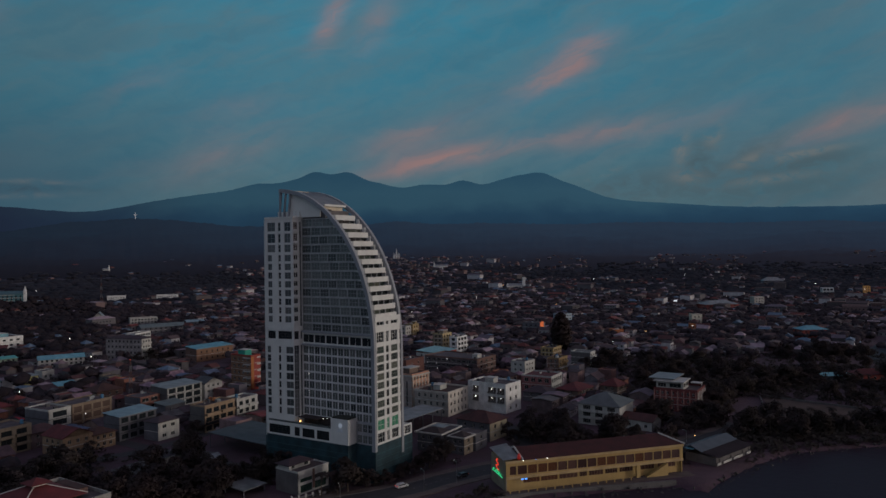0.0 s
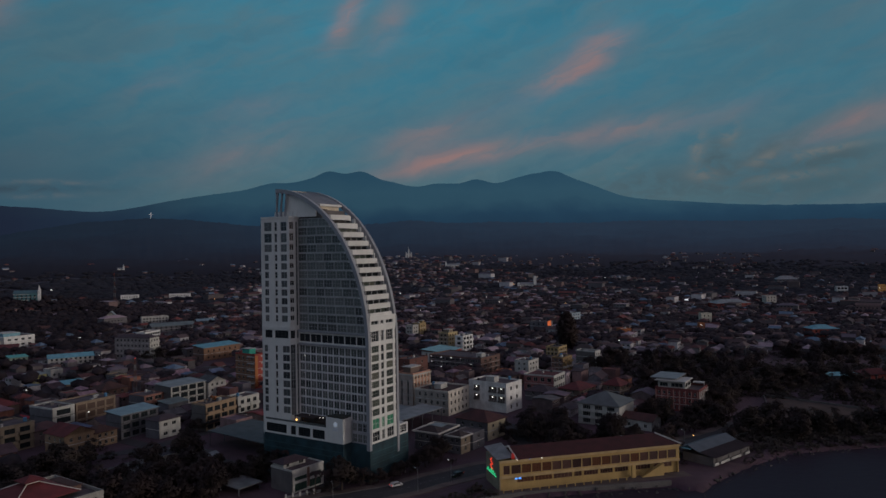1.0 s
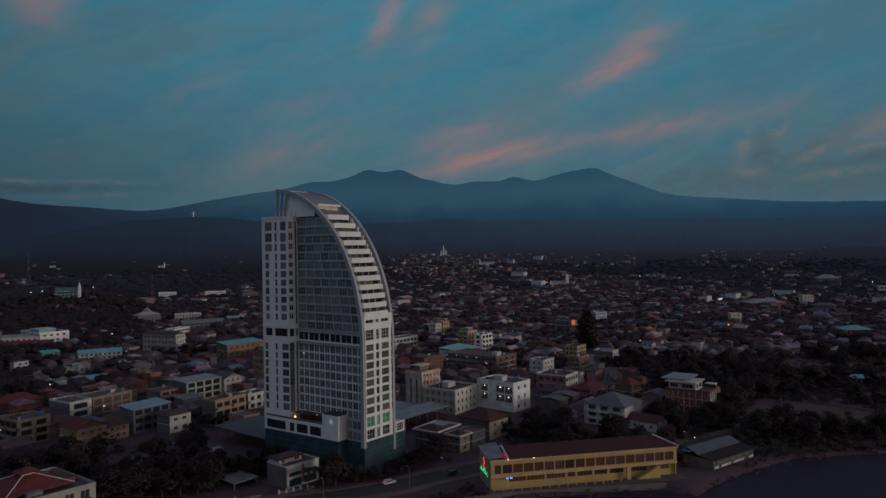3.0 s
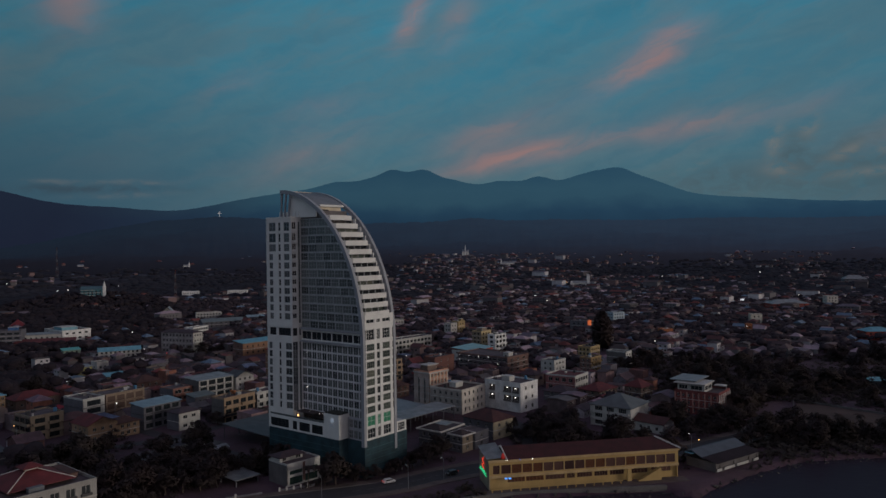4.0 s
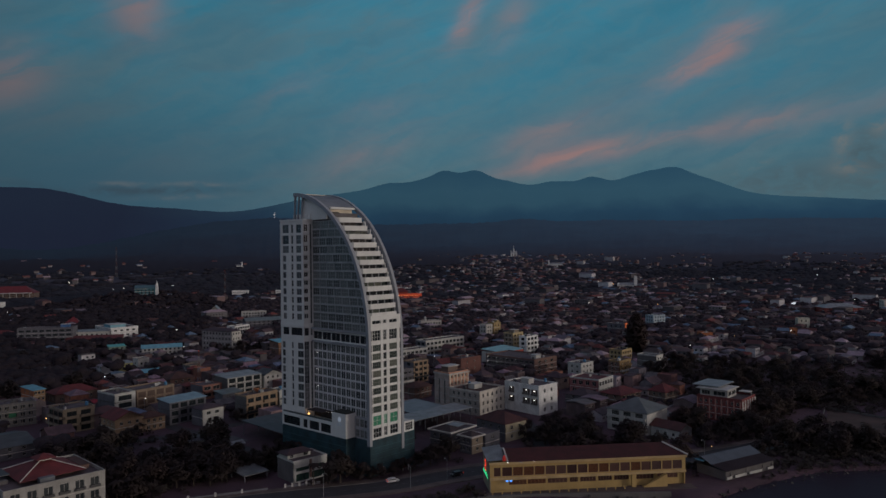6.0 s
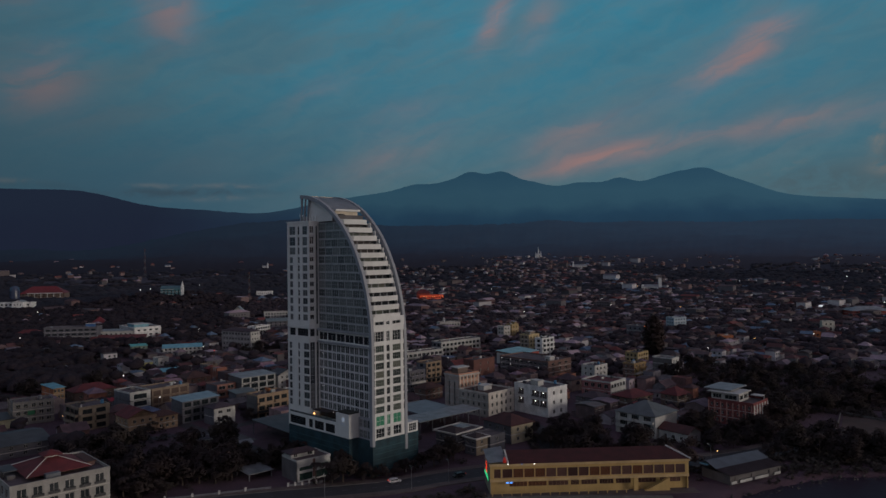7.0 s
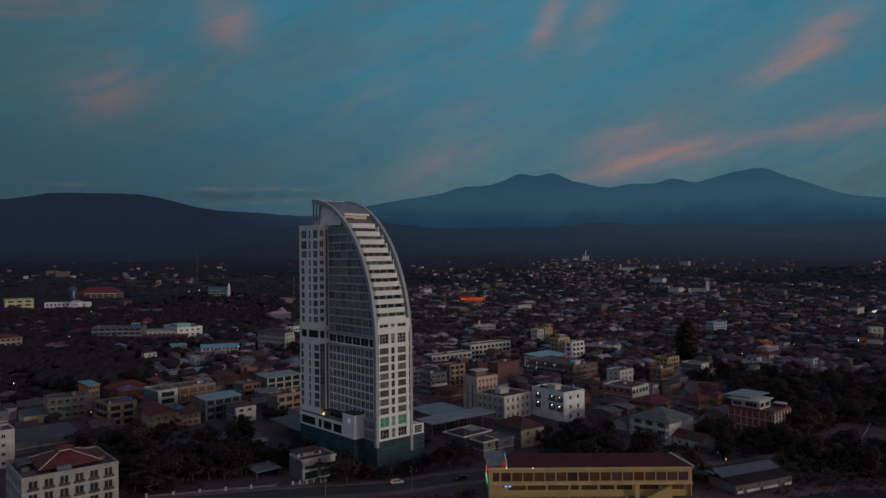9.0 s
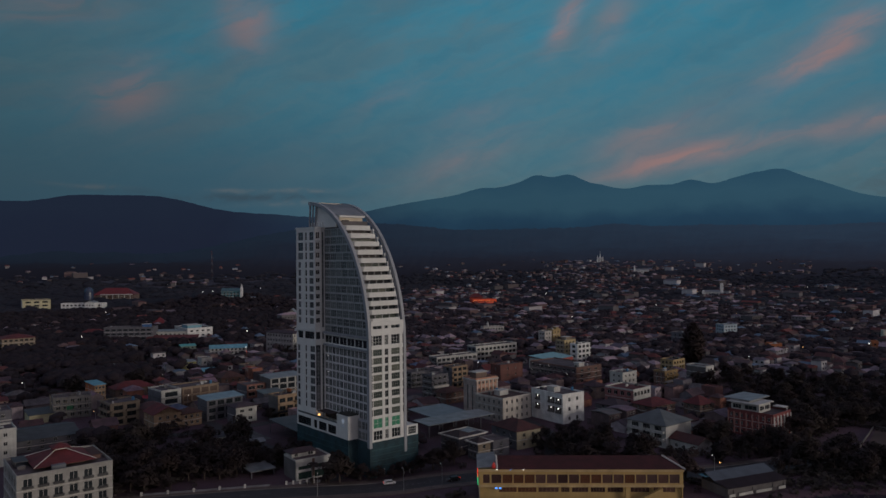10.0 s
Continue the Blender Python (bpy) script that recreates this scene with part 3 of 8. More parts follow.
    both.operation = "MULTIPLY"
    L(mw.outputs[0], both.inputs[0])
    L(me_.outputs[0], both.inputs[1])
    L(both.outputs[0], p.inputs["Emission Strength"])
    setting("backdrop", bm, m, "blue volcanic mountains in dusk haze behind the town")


build_mountains()


def build_foothills():
    """The last wooded ridge below the mountains, dim, with the haze put in as emission."""
    bm = bmesh.new()
    rows, az = [], -62.0
    rs = [1450, 1520, 1600, 1690, 1780, 1870, 1960, 2050, 2150, 2240, 2300, 2450, 2600, 2720, 2840, 2960, 3080, 3200, 3320, 3440, 3540, 3620, 3700, 3800]
    while az < 76:
        s, c = math.sin(radians(az)), math.cos(radians(az))
        col = []
        for k, r in enumerate(rs):
            x, y = EYE_MID.x + s * r, EYE_MID.y + c * r
            lift = step(1500, 2300, r)
            z = terrain(x, y) - 3.5 + 3.0 * step(1450, 1700, r) + 4.5 * lift + (5 * noise.noise(Vector((x, y, 9)) / 60) + 5 * noise.noise(Vector((x, y, 2)) / 17)) * (0.25 + 0.75 * lift)
            col.append(bm.verts.new((x, y, z if k < len(rs) - 1 else z - 60)))
        rows.append(col)
        az += 0.16
    for a, b in zip(rows, rows[1:]):
        for k in range(len(rs) - 1):
            bm.faces.new((a[k], b[k], b[k + 1], a[k + 1])).smooth = True
    m = bpy.data.materials.new("hills_in_haze")
    m.use_nodes = True
    nt = m.node_tree
    N, L = nt.nodes.new, nt.links.new
    p = nt.nodes["Principled BSDF"]
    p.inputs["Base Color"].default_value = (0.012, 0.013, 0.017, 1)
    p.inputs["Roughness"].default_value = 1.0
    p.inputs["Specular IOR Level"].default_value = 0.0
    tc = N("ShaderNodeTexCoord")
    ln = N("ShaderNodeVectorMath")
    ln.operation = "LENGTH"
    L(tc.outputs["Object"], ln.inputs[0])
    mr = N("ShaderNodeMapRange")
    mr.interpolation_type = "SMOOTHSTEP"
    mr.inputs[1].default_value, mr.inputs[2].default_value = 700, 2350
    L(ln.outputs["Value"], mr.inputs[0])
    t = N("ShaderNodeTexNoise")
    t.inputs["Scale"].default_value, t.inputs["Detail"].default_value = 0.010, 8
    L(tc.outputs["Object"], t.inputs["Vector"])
    # painted haze colour: plum-dark near the town, blue towards the mountains
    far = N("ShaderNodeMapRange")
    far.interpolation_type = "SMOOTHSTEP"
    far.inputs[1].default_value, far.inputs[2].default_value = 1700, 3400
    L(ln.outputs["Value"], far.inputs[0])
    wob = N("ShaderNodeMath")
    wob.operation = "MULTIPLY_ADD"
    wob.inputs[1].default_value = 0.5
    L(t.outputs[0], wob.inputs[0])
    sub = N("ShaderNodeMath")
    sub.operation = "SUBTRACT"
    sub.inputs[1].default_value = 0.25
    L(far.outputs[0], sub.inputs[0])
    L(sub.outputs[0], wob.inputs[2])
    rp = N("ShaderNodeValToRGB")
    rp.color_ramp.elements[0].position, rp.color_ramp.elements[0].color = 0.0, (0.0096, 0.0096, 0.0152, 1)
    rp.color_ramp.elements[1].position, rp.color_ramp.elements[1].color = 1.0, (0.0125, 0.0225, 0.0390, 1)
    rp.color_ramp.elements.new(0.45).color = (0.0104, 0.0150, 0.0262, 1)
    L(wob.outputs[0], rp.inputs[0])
    # less of this painted haze towards the western ridge
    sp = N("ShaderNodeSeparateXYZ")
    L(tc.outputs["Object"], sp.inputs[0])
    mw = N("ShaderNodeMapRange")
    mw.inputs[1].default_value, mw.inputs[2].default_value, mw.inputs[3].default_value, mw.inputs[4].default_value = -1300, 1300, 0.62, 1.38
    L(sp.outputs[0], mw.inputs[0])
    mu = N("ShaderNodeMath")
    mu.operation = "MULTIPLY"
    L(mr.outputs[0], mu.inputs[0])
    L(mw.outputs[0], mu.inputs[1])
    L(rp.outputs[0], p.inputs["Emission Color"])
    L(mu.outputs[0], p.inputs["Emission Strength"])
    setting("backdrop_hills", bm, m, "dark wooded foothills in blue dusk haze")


build_foothills()

# ---- the hotel tower -----------------------------------------------------
TOWER_AT = pose(41.8, 247.8, 0, 0, 0, 42.7)
ARC_A, ARC_B, ARC_C = 45.5, 57.2, 47.0


def arc_v(z):
    return 0.0 if z <= ARC_C else ARC_A * (1 - math.sqrt(max(0.0, 1 - ((z - ARC_C) / ARC_B) ** 2)))


def arch(bm, u0, u1, foot, depth=1.5):
    """One arched beam: straight leg, then a quarter of an ellipse up to the tip."""
    pts = [(0.0, foot), (0.0, 28.0), (0.0, ARC_C)]
    for i in range(1, 49):
        t = i / 48 * radians(88.5)
        pts.append((ARC_A * (1 - math.cos(t)), ARC_C + ARC_B * math.sin(t)))
    rings = []
    for i, (v, z) in enumerate(pts):
        a, b = pts[max(i - 1, 0)], pts[min(i + 1, len(pts) - 1)]
        t = Vector((b[0] - a[0], b[1] - a[1])).normalized()
        n = Vector((t.y, -t.x)) * depth
        rings.append([bm.verts.new(c) for c in ((u0, v, z), (u1, v, z), (u1, v + n.x, z + n.y), (u0, v + n.x, z + n.y))])
    for a, b in zip(rings, rings[1:]):
        for i in range(4):
            bm.faces.new((a[i], a[(i + 1) % 4], b[(i + 1) % 4], b[i]))
    bm.faces.new(rings[0][::-1])
    bm.faces.new(rings[-1])


def balcony_band(bm, v, z, u0, u1, bow, h=1.85, thick=0.3):
    """A bowed parapet in front of a terrace, with rounded ends."""
    n = 14
    outer = []
    for i in range(n + 1):
        t = i / n
        end = min(t, 1 - t) * (u1 - u0)
        r = 1.2
        back = r - math.sqrt(max(0, r * r - (r - min(end, r)) ** 2))
        outer.append((u0 + (u1 - u0) * t, v - bow * (1 - (2 * t - 1) ** 2) + back))
    inner = [(x, y + thick) for x, y in outer]
    prism(bm, outer + inner[::-1], z - 0.85, z + h - 0.85)
    floor_ = [(x, y + thick + 0.01) for x, y in outer] + [(u1, v + 3.2), (u0, v + 3.2)]
    return floor_


def hotel_tower():
    T = thing("hotel_tower", TOWER_AT, "tall pale hotel tower with a sail-shaped arched end and glass side", "hotel")
    rnd = random.Random(4)
    # end wall that faces the sea
    cols = [(0.25, 0.65), (1.4, 5.4), (6.6, 8.2), (9.6, 13.5), (14.6, 15.0)]
    big = [(1.4, 5.4), (6.6, 8.2), (9.6, 13.5)]
    p, q = (0.6, 0.35), (15.3, 0.35)
    off = 0.6
    cols = [(a - off, b - off) for a, b in cols]
    cols[0] = (0.05, 0.4)
    big = [(a - off, b - off) for a, b in big]
    tops = [46.95, 43.84, 40.74, 37.63, 34.6, 31.42, 28.18, 24.9]
    rows = [(t - 2.35, t) for t in tops]
    bm = bmesh.new()
    facade(bm, p, q, 23.6 - 1.4, 57.4, rows + [(48.4, 52.1), (54.4, 55.7)], big)
    facade(bm, p, q, 13.0, 22.2, [(13.6, 17.0), (17.9, 21.5)], big)
    for a, b in rows + [(48.4, 52.1)]:
        for c in (0.12, 14.2):
            part("slit_vent", made(box, 0.6 + c, 0.92 + c, 0.31, 0.36, a, b), DARK_METAL, T)
    part("end_wall", bm, PAINT_TOWER, T, "off-white rendered end wall")
    FRAME = mat("dull_window_frame", (0.20, 0.20, 0.19), 0.6)
    windows(T, p, q, rows, big[:1] + big[2:], GLASS_END, FRAME, 3, 1, 0.2, rnd=rnd)
    windows(T, p, q, rows, big[1:2], GLASS, FRAME, 1, 1, 0.2, rnd=rnd)
    windows(T, p, q, [(48.4, 52.1)], big, GLASS, PAINT_TOWER, 2, 2, 0.3, rnd=rnd)
    windows(T, p, q, [(54.4, 55.7)], big, GLASS, PAINT_TOWER, 1, 0, 0.3, rnd=rnd)
    windows(T, p, q, [(17.9, 21.5)], big, GLASS_GREEN, PAINT_TOWER, 1, 1, 0.2, rnd=rnd)
    windows(T, p, q, [(13.6, 17.0)], big, GLASS, PAINT_TOWER, 2, 1, 0.2, rnd=rnd)
    # cores: the floors behind the glass
    part("inner_block", made(box, 1.45, 15.0, 0.85, 44.0, 0.0, 57.1), DARK_WALL, T)
    part("back_wall", made(box, 12.0, 15.2, 44.0, 46.0, 0.0, 90.0), PAINT_TOWER, T)
    for k in range(12):
        z = 57.1 + 3.2 * k
        v = arc_v(z + 2.0) + 3.3
        part("inner_floor", made(box, 1.45, 14.6, v, 44.0, z, z + 3.2), DARK_WALL, T)
    # terraces that step back under the arch
    for k in range(12):
        z = 57.4 + 3.2 * k
        v = arc_v(z + 0.6) + 0.15
        far = 15.0 - 0.16 * max(k - 2, 0)
        bm = bmesh.new()
        ring = balcony_band(bm, v, z, 0.75, far, 0.15 + 0.09 * k)
        part("balcony", bm, PAINT_TOWER, T)
        part("terrace_floor", made(prism, ring, z - 0.34, z - 0.06), PAINT_TOWER, T)
        vg = arc_v(z + 1.7) + 3.05
        if k < 11:
            bm = bmesh.new()
            cc = spread(4, far - 1.4, 2.9)
            facade(bm, (1.4, vg), (far, vg), z - 0.05, z + 2.85, [(z + 0.02, z + 2.3)], cc, 0.25)
            part("terrace_wall", bm, GREY_BAND, T)
            windows(T, (1.4, vg), (far, vg), [(z + 0.02, z + 2.3)], cc, GLASS_END if k % 3 == 0 else GLASS, DARK_METAL, 1, 0, 0.1, rnd=rnd)
            part("terrace_pier", made(box, far - 0.45, far - 0.1, v + 1.6, v + 2.8, z - 0.05, z + 2.87), PAINT_TOWER, T)
    # glass side: bays between the wing and the arch
    SX = 1.05
    def side(z0, z1, rows_, y0, bay, pane, frame_, bars, cross):
        n = max(1, int((34.6 - y0) / bay))
        w = (34.6 - y0) / n
        cols_ = [(i * w + 0.16, (i + 1) * w - 0.16) for i in range(n)]
        bm = made(facade, (SX, 34.6), (SX, y0), z0, z1, rows_, cols_, 0.3)
        part("side_wall", bm, frame_, T)
        windows(T, (SX, 34.6), (SX, y0), rows_, cols_, pane, frame_, bars, cross, 0.12, rnd=rnd)
    side(20.0, 46.3, [(20.5 + 3.2 * i, 23.2 + 3.2 * i) for i in range(8)], 1.4, 2.75, GLASS_TOWER, mat("side_frames", (0.62, 0.62, 0.62), 0.6, var=0.08), 1, 0)
    side(46.3, 51.0, [(47.0, 50.0)], 1.4, 5.5, GLASS, PAINT_TOWER, 1, 0)
    for k in range(13):
        z = 51.0 + 3.2 * k
        y0 = max(1.4, arc_v(z + 2.6) + 1.7)
        side(z, z + 3.2, [(z + 0.30, z + 3.05)], y0, 4.1, GLASS_UPPER, mat("side_frames_upper", (0.33, 0.345, 0.345), 0.5, var=0.08), 2, 1)
    part("ledge", made(box, -0.1, 1.05, 1.2, 34.2, 50.7, 51.5), GREY_BAND, T)
    part("ledge", made(box, -0.1, 1.05, 1.2, 34.2, 46.0, 46.6), GREY_BAND, T)
    for k in range(13):
        z = 54.0 + 3.2 * k
        part("ledge", made(box, 0.88, 1.05, max(1.4, arc_v(z) + 1.2), 34.4, z - 0.09, z + 0.09), mat("pale_ledge", (0.36, 0.37, 0.37), 0.6), T)
    # wing at the landward end
    a, b, c = (-4.3, 48.1), (-2.8, 35.5), (-0.7, 34.6)
    d = (1.4, 34.6)
    up = [(88.2, 91.5), (83.9, 87.3), (80.4, 83.2)] + [(77.0 - 3.23 * i, 79.4 - 3.23 * i) for i in range(8)]
    low = [(20.6 + 3.2 * i, 23.1 + 3.2 * i) for i in range(8)]
    bm = bmesh.new()
    wc = [(1.1, 4.7), (6.0, 7.2), (8.9, 11.7)]
    facade(bm, a, b, 79.6, 92.8, up[:3], wc)
    wn = [(1.2, 3.1)] + wc[1:]
    facade(bm, a, b, 52.4, 79.6, up[3:], wn)
    facade(bm, b, c, 52.4, 92.8, up, [(0.35, 1.95)])
    facade(bm, c, d, 17.0, 92.8, [(20.0, 46.0), (48.3, 51.2), (53.0, 91.6)], [(0.55, 1.5)])
    facade(bm, a, b, 47.0, 52.4, [(48.3, 51.2)], [(1.0, 4.4), (5.6, 11.9)])
    facade(bm, b, c, 47.0, 52.4, [(48.3, 51.2)], [(0.3, 2.0)])
    facade(bm, a, b, 17.0, 47.0, low, [(0.5, 2.2), (5.7, 6.8), (9.2, 12.4)])
    facade(bm, b, c, 17.0, 47.0, [(20.0, 46.0)], [(0.2, 2.1)])
    prism(bm, [(-3.9, 47.8), (-2.4, 35.9), (-0.5, 35.1), (13.0, 35.1), (13.0, 49.0), (-3.9, 49.0)], 12, 92.4)
    slab_on(bm, (-4.5, 48.3), (-3.0, 35.3), -0.02, 0.4, 92.8, 93.5)
    slab_on(bm, (-3.0, 35.3), (-0.8, 34.35), 0, 0.4, 92.8, 93.5)
    slab_on(bm, (-0.8, 34.35), (1.4, 34.35), 0, 0.4, 92.8, 93.5)
    slab_on(bm, (-4.55, 48.3), (-3.0, 35.3), 0, 0.35, 51.6, 52.6)
    slab_on(bm, (-3.0, 35.3), (-0.8, 34.35), 0, 0.35, 51.6, 52.6)
    part("wing_wall", bm, PAINT_TOWER, T, "pale rendered wing with punched windows")
    windows(T, a, b, up[:3], wc[:1] + wc[2:], GLASS_TOWER, GREY_BAND, 1, 1, 0.2, rnd=rnd)
    windows(T, a, b, up[3:], wn[:1] + wn[2:], GLASS_TOWER, GREY_BAND, 1, 0, 0.2, rnd=rnd)
    windows(T, a, b, up, wc[1:2], GLASS, PAINT_TOWER, 0, 1, 0.2, rnd=rnd)
    windows(T, b, c, up, [(0.35, 1.95)], GLASS, PAINT_TOWER, 1, 0, 0.25, rnd=rnd)
    for lo, hi, n in ((20.0, 46.0, 8), (48.3, 51.2, 1), (53.0, 91.6, 12)):
        windows(T, c, d, [(lo + (hi - lo) * i / n, lo + (hi - lo) * (i + 1) / n) for i in range(n)], [(0.55, 1.5)], GLASS_TOWER, GREY_BAND, 0, 1, 0.12, rnd=rnd)
    windows(T, a, b, [(48.3, 51.2)], [(1.0, 4.4), (5.6, 11.9)], GLASS, DARK_METAL, 3, 2, 0.2, rnd=rnd)
    windows(T, b, c, [(48.3, 51.2)], [(0.3, 2.0)], GLASS, DARK_METAL, 2, 2, 0.2, rnd=rnd)
    windows(T, a, b, low, [(0.5, 2.2)], GLASS_TOWER, GREY_BAND, 0, 1, 0.15, rnd=rnd)
    windows(T, a, b, low, [(9.2, 12.4)], GLASS_TOWER, GREY_BAND, 1, 0, 0.12, rnd=rnd)
    windows(T, a, b, low, [(5.7, 6.8)], GLASS, PAINT_TOWER, 0, 0, 0.2, rnd=rnd)
    windows(T, b, c, [(20.0 + 3.25 * i, 23.25 + 3.25 * i) for i in range(8)], [(0.2, 2.1)], GLASS_TOWER, GREY_BAND, 1, 1, 0.12, rnd=rnd)
    for i, (z0, z1) in enumerate(up):
        bm = bmesh.new()
        slab_on(bm, (-2.75, 35.47), (-0.72, 34.6), -0.55, 0.02, z0 - 0.35, z0 + 0.65)
        part("wing_balcony", bm, PAINT_TOWER, T)
    # arched beams, roof, crown
    part("arch_beam", made(arch, -0.65, 0.55, 11.0), ARC_METAL, T, "grey clad arched beam")
    part("arch_beam", made(arch, 15.1, 16.3, 7.3), ARC_METAL, T, "grey clad arched beam")
    bm = bmesh.new()
    vs = [25.6 + (45.0 - 25.6) * i / 16 for i in range(17)]
    prev = None
    for v in vs:
        z = ARC_C + ARC_B * math.sqrt(max(0, 1 - ((ARC_A - v) / ARC_A) ** 2)) - 0.55
        row = [bm.verts.new((u, v, z + d)) for d in (0, -0.25) for u in (0.5, 15.15)]
        if prev:
            bm.faces.new((prev[0], prev[1], row[1], row[0]))
            bm.faces.new((prev[2], row[2], row[3], prev[3]))
        prev = row
    part("roof_sheet", bm, ROOF_GREY, T, "curved blue-grey roof sheet between the arches")
    for i in range(1, 8):
        bm = bmesh.new()
        u = 0.5 + 14.6 * i / 8
        for v0, v1 in zip(vs, vs[1:]):
            z0, z1 = (ARC_C + ARC_B * math.sqrt(max(0, 1 - ((ARC_A - v) / ARC_A) ** 2)) - 0.5 for v in (v0, v1))
            tube(bm, (u, v0, z0), (u, v1, z1), 0.06, 0.06, 4)
        part("roof_rib", bm, ARC_METAL, T)
    part("crown_slab", made(box, 1.7, 13.6, 23.7, 27.5, 97.0, 97.75), PAINT_TOWER, T, "white slab over the penthouse")
    bm = bmesh.new()
    facade(bm, (2.2, 24.8), (13.0, 24.8), 92.6, 97.0, [(94.0, 96.0)], [(1.2, 4.6)])
    box(bm, 2.2, 13.0, 25.2, 40.0, 92.6, 96.98)
    part("penthouse", bm, mat("cream_penthouse", (0.62, 0.54, 0.42), 0.8), T)
    windows(T, (2.2, 24.8), (13.0, 24.8), [(94.0, 96.0)], [(1.2, 4.6)], GLASS, DARK_METAL, 2, 0)
    bm = bmesh.new()
    ring = [(25.0, 93.6), (40.5, 93.6)]
    prev = None
    for i in range(9):
        v = 25.0 + 15.5 * i / 8
        z = ARC_C + ARC_B * math.sqrt(max(0, 1 - ((ARC_A - v) / ARC_A) ** 2)) - 1.3
        row = [bm.verts.new((u, v, zz)) for u in (0.7, 1.1) for zz in (93.2, z)]
        if prev:
            bm.faces.new((prev[0], row[0], row[1], prev[1]))
            bm.faces.new((prev[2], prev[3], row[3], row[2]))
        else:
            bm.faces.new((row[0], row[1], row[3], row[2]))
        prev = row
    bm.faces.new((prev[0], prev[2], prev[3], prev[1]))
    part("crown_wall", bm, PAINT_TOWER, T)
    for v in (39.0, 41.3, 43.6):
        for u in (0.0, 6.0, 15.6):
            bm = bmesh.new()
            z = ARC_C + ARC_B * math.sqrt(1 - ((ARC_A - v) / ARC_A) ** 2) - 1.2
            tube(bm, (u, v + 1.2, 93.0), (u, v, z), 0.38, 0.38, 8)
            part("crown_column", bm, ARC_METAL, T)
    bm = bmesh.new()
    tube(bm, (0.2, 44.6, 93.0), (0.2, 44.6, 103.2), 0.3, 0.3, 8)
    part("crown_column", bm, ARC_METAL, T)
    bm = bmesh.new()
    box(bm, 0.5, 15.2, 43.6, 45.2, 103.1, 104.0)
    part("crown_beam", bm, mat("crown_soffit", (0.55, 0.47, 0.38), 0.7), T)
    for i in range(6):
        part("plant_box", made(box, 0.4, 1.0, 34.8 + i * 2.0, 36.0 + i * 2.0, 93.2, 95.6), PAINT_TOWER, T)
    # podium
    a, b = (-4.9, 47.3), (-4.2, 17.0)
    LP = (Vector(b) - Vector(a)).length
    pc = [(0.8, 11.2), (13.3, 15.8), (17.0, 22.8), (23.8, 29.6)]
    bm = made(facade, a, b, 13.0, 17.9, [(13.6, 16.8)], pc, 0.4)
    prism(bm, [(-4.45, 47.3), (-3.75, 17.05), (1.4, 17.05), (1.4, 47.3)], 13.02, 17.0)
    part("podium_wall", bm, PAINT_TOWER, T)
    windows(T, a, b, [(13.6, 16.8)], pc, GLASS, DARK_METAL, 4, 3, 0.2, rnd=rnd)
    bm = bmesh.new()
    box(bm, -4.2, 0.9, 9.1, 17.0, 13.0, 21.75)
    part("sign_box", bm, PAINT_TOWER, T, "plain white wall box that carries the emblem")
    HEDGE = mat("terrace_hedge", (0.035, 0.038, 0.030), 0.9, var=0.4, bump=0.6)
    bm = made(box, -3.9, 0.6, 9.4, 16.7, 21.76, 22.2)
    bmesh.ops.subdivide_edges(bm, edges=bm.edges[:], cuts=5, use_grid_fill=True)
    for v in bm.verts:
        if v.co.z > 22.0:
            v.co.z += 0.3 * noise.noise(v.co * 1.7)
    part("roof_planting", bm, HEDGE, T, "dark planting on the box roof")
    # dark box put in for the shade of the opening behind the lamps
    part("terrace_recess", made(box, 0.72, 1.03, 17.6, 33.8, 17.3, 20.35), mat("recess_shade", (0.035, 0.024, 0.022), 0.8), T, "dark sheet that stands for the shaded opening behind the terrace")
    part("terrace_canopy", made(box, -3.2, 0.7, 24.0, 33.6, 20.1, 20.3), mat("dark_canopy", (0.045, 0.030, 0.030), 0.8), T, "dark canopy over the terrace bar")
    for y in (24.4, 28.8, 33.2):
        part("canopy_post", made(box, -3.1, -2.95, y, y + 0.15, 17.1, 20.1), DARK_METAL, T)
    bm = bmesh.new()
    bmesh.ops.create_cone(bm, cap_ends=True, segments=20, radius1=0.9, radius2=0.9, depth=0.12, matrix=pose(-4.25, 12.6, 19.6, 0, 90, 0))
    part("emblem", bm, mat("emblem_glow", (0.7, 0.75, 0.8), 0.4, glow=(0.75, 0.85, 1.0), strength=0.12, bump=0), T, "round pale emblem")
    part("emblem_bar", made(box, -4.3, -4.2, 11.6, 13.6, 18.0, 18.3), mat("emblem_bar_paint", (0.6, 0.65, 0.7), 0.4, bump=0), T)
    part("emblem_bar", made(box, -4.3, -4.2, 11.2, 14.0, 17.4, 17.65), mat("emblem_bar_paint", (0.6, 0.65, 0.7), 0.4, bump=0), T)
    cc = spread(3, 7.4, 2.0)
    bm = made(facade, (-0.2, 8.6), (-0.2, 1.2), 13.0, 20.6, [(13.4, 16.2), (17.2, 20.0)], cc)
    box(bm, 0.2, 1.6, 1.2, 8.6, 13.0, 20.6)
    part("lobby_wall", bm, GREY_BAND, T)
    windows(T, (-0.2, 8.6), (-0.2, 1.2), [(13.4, 16.2), (17.2, 20.0)], cc, GLASS_TOWER, GREY_BAND, 1, 1)
    bm = made(facade, (16.4, 0.3), (21.7, 0.3), 13.0, 16.9, [(13.4, 16.3)], [(0.8, 4.6)])
    box(bm, 16.4, 21.6, 0.7, 26.0, 0.2, 16.6)
    part("annex", bm, PAINT_TOWER, T)
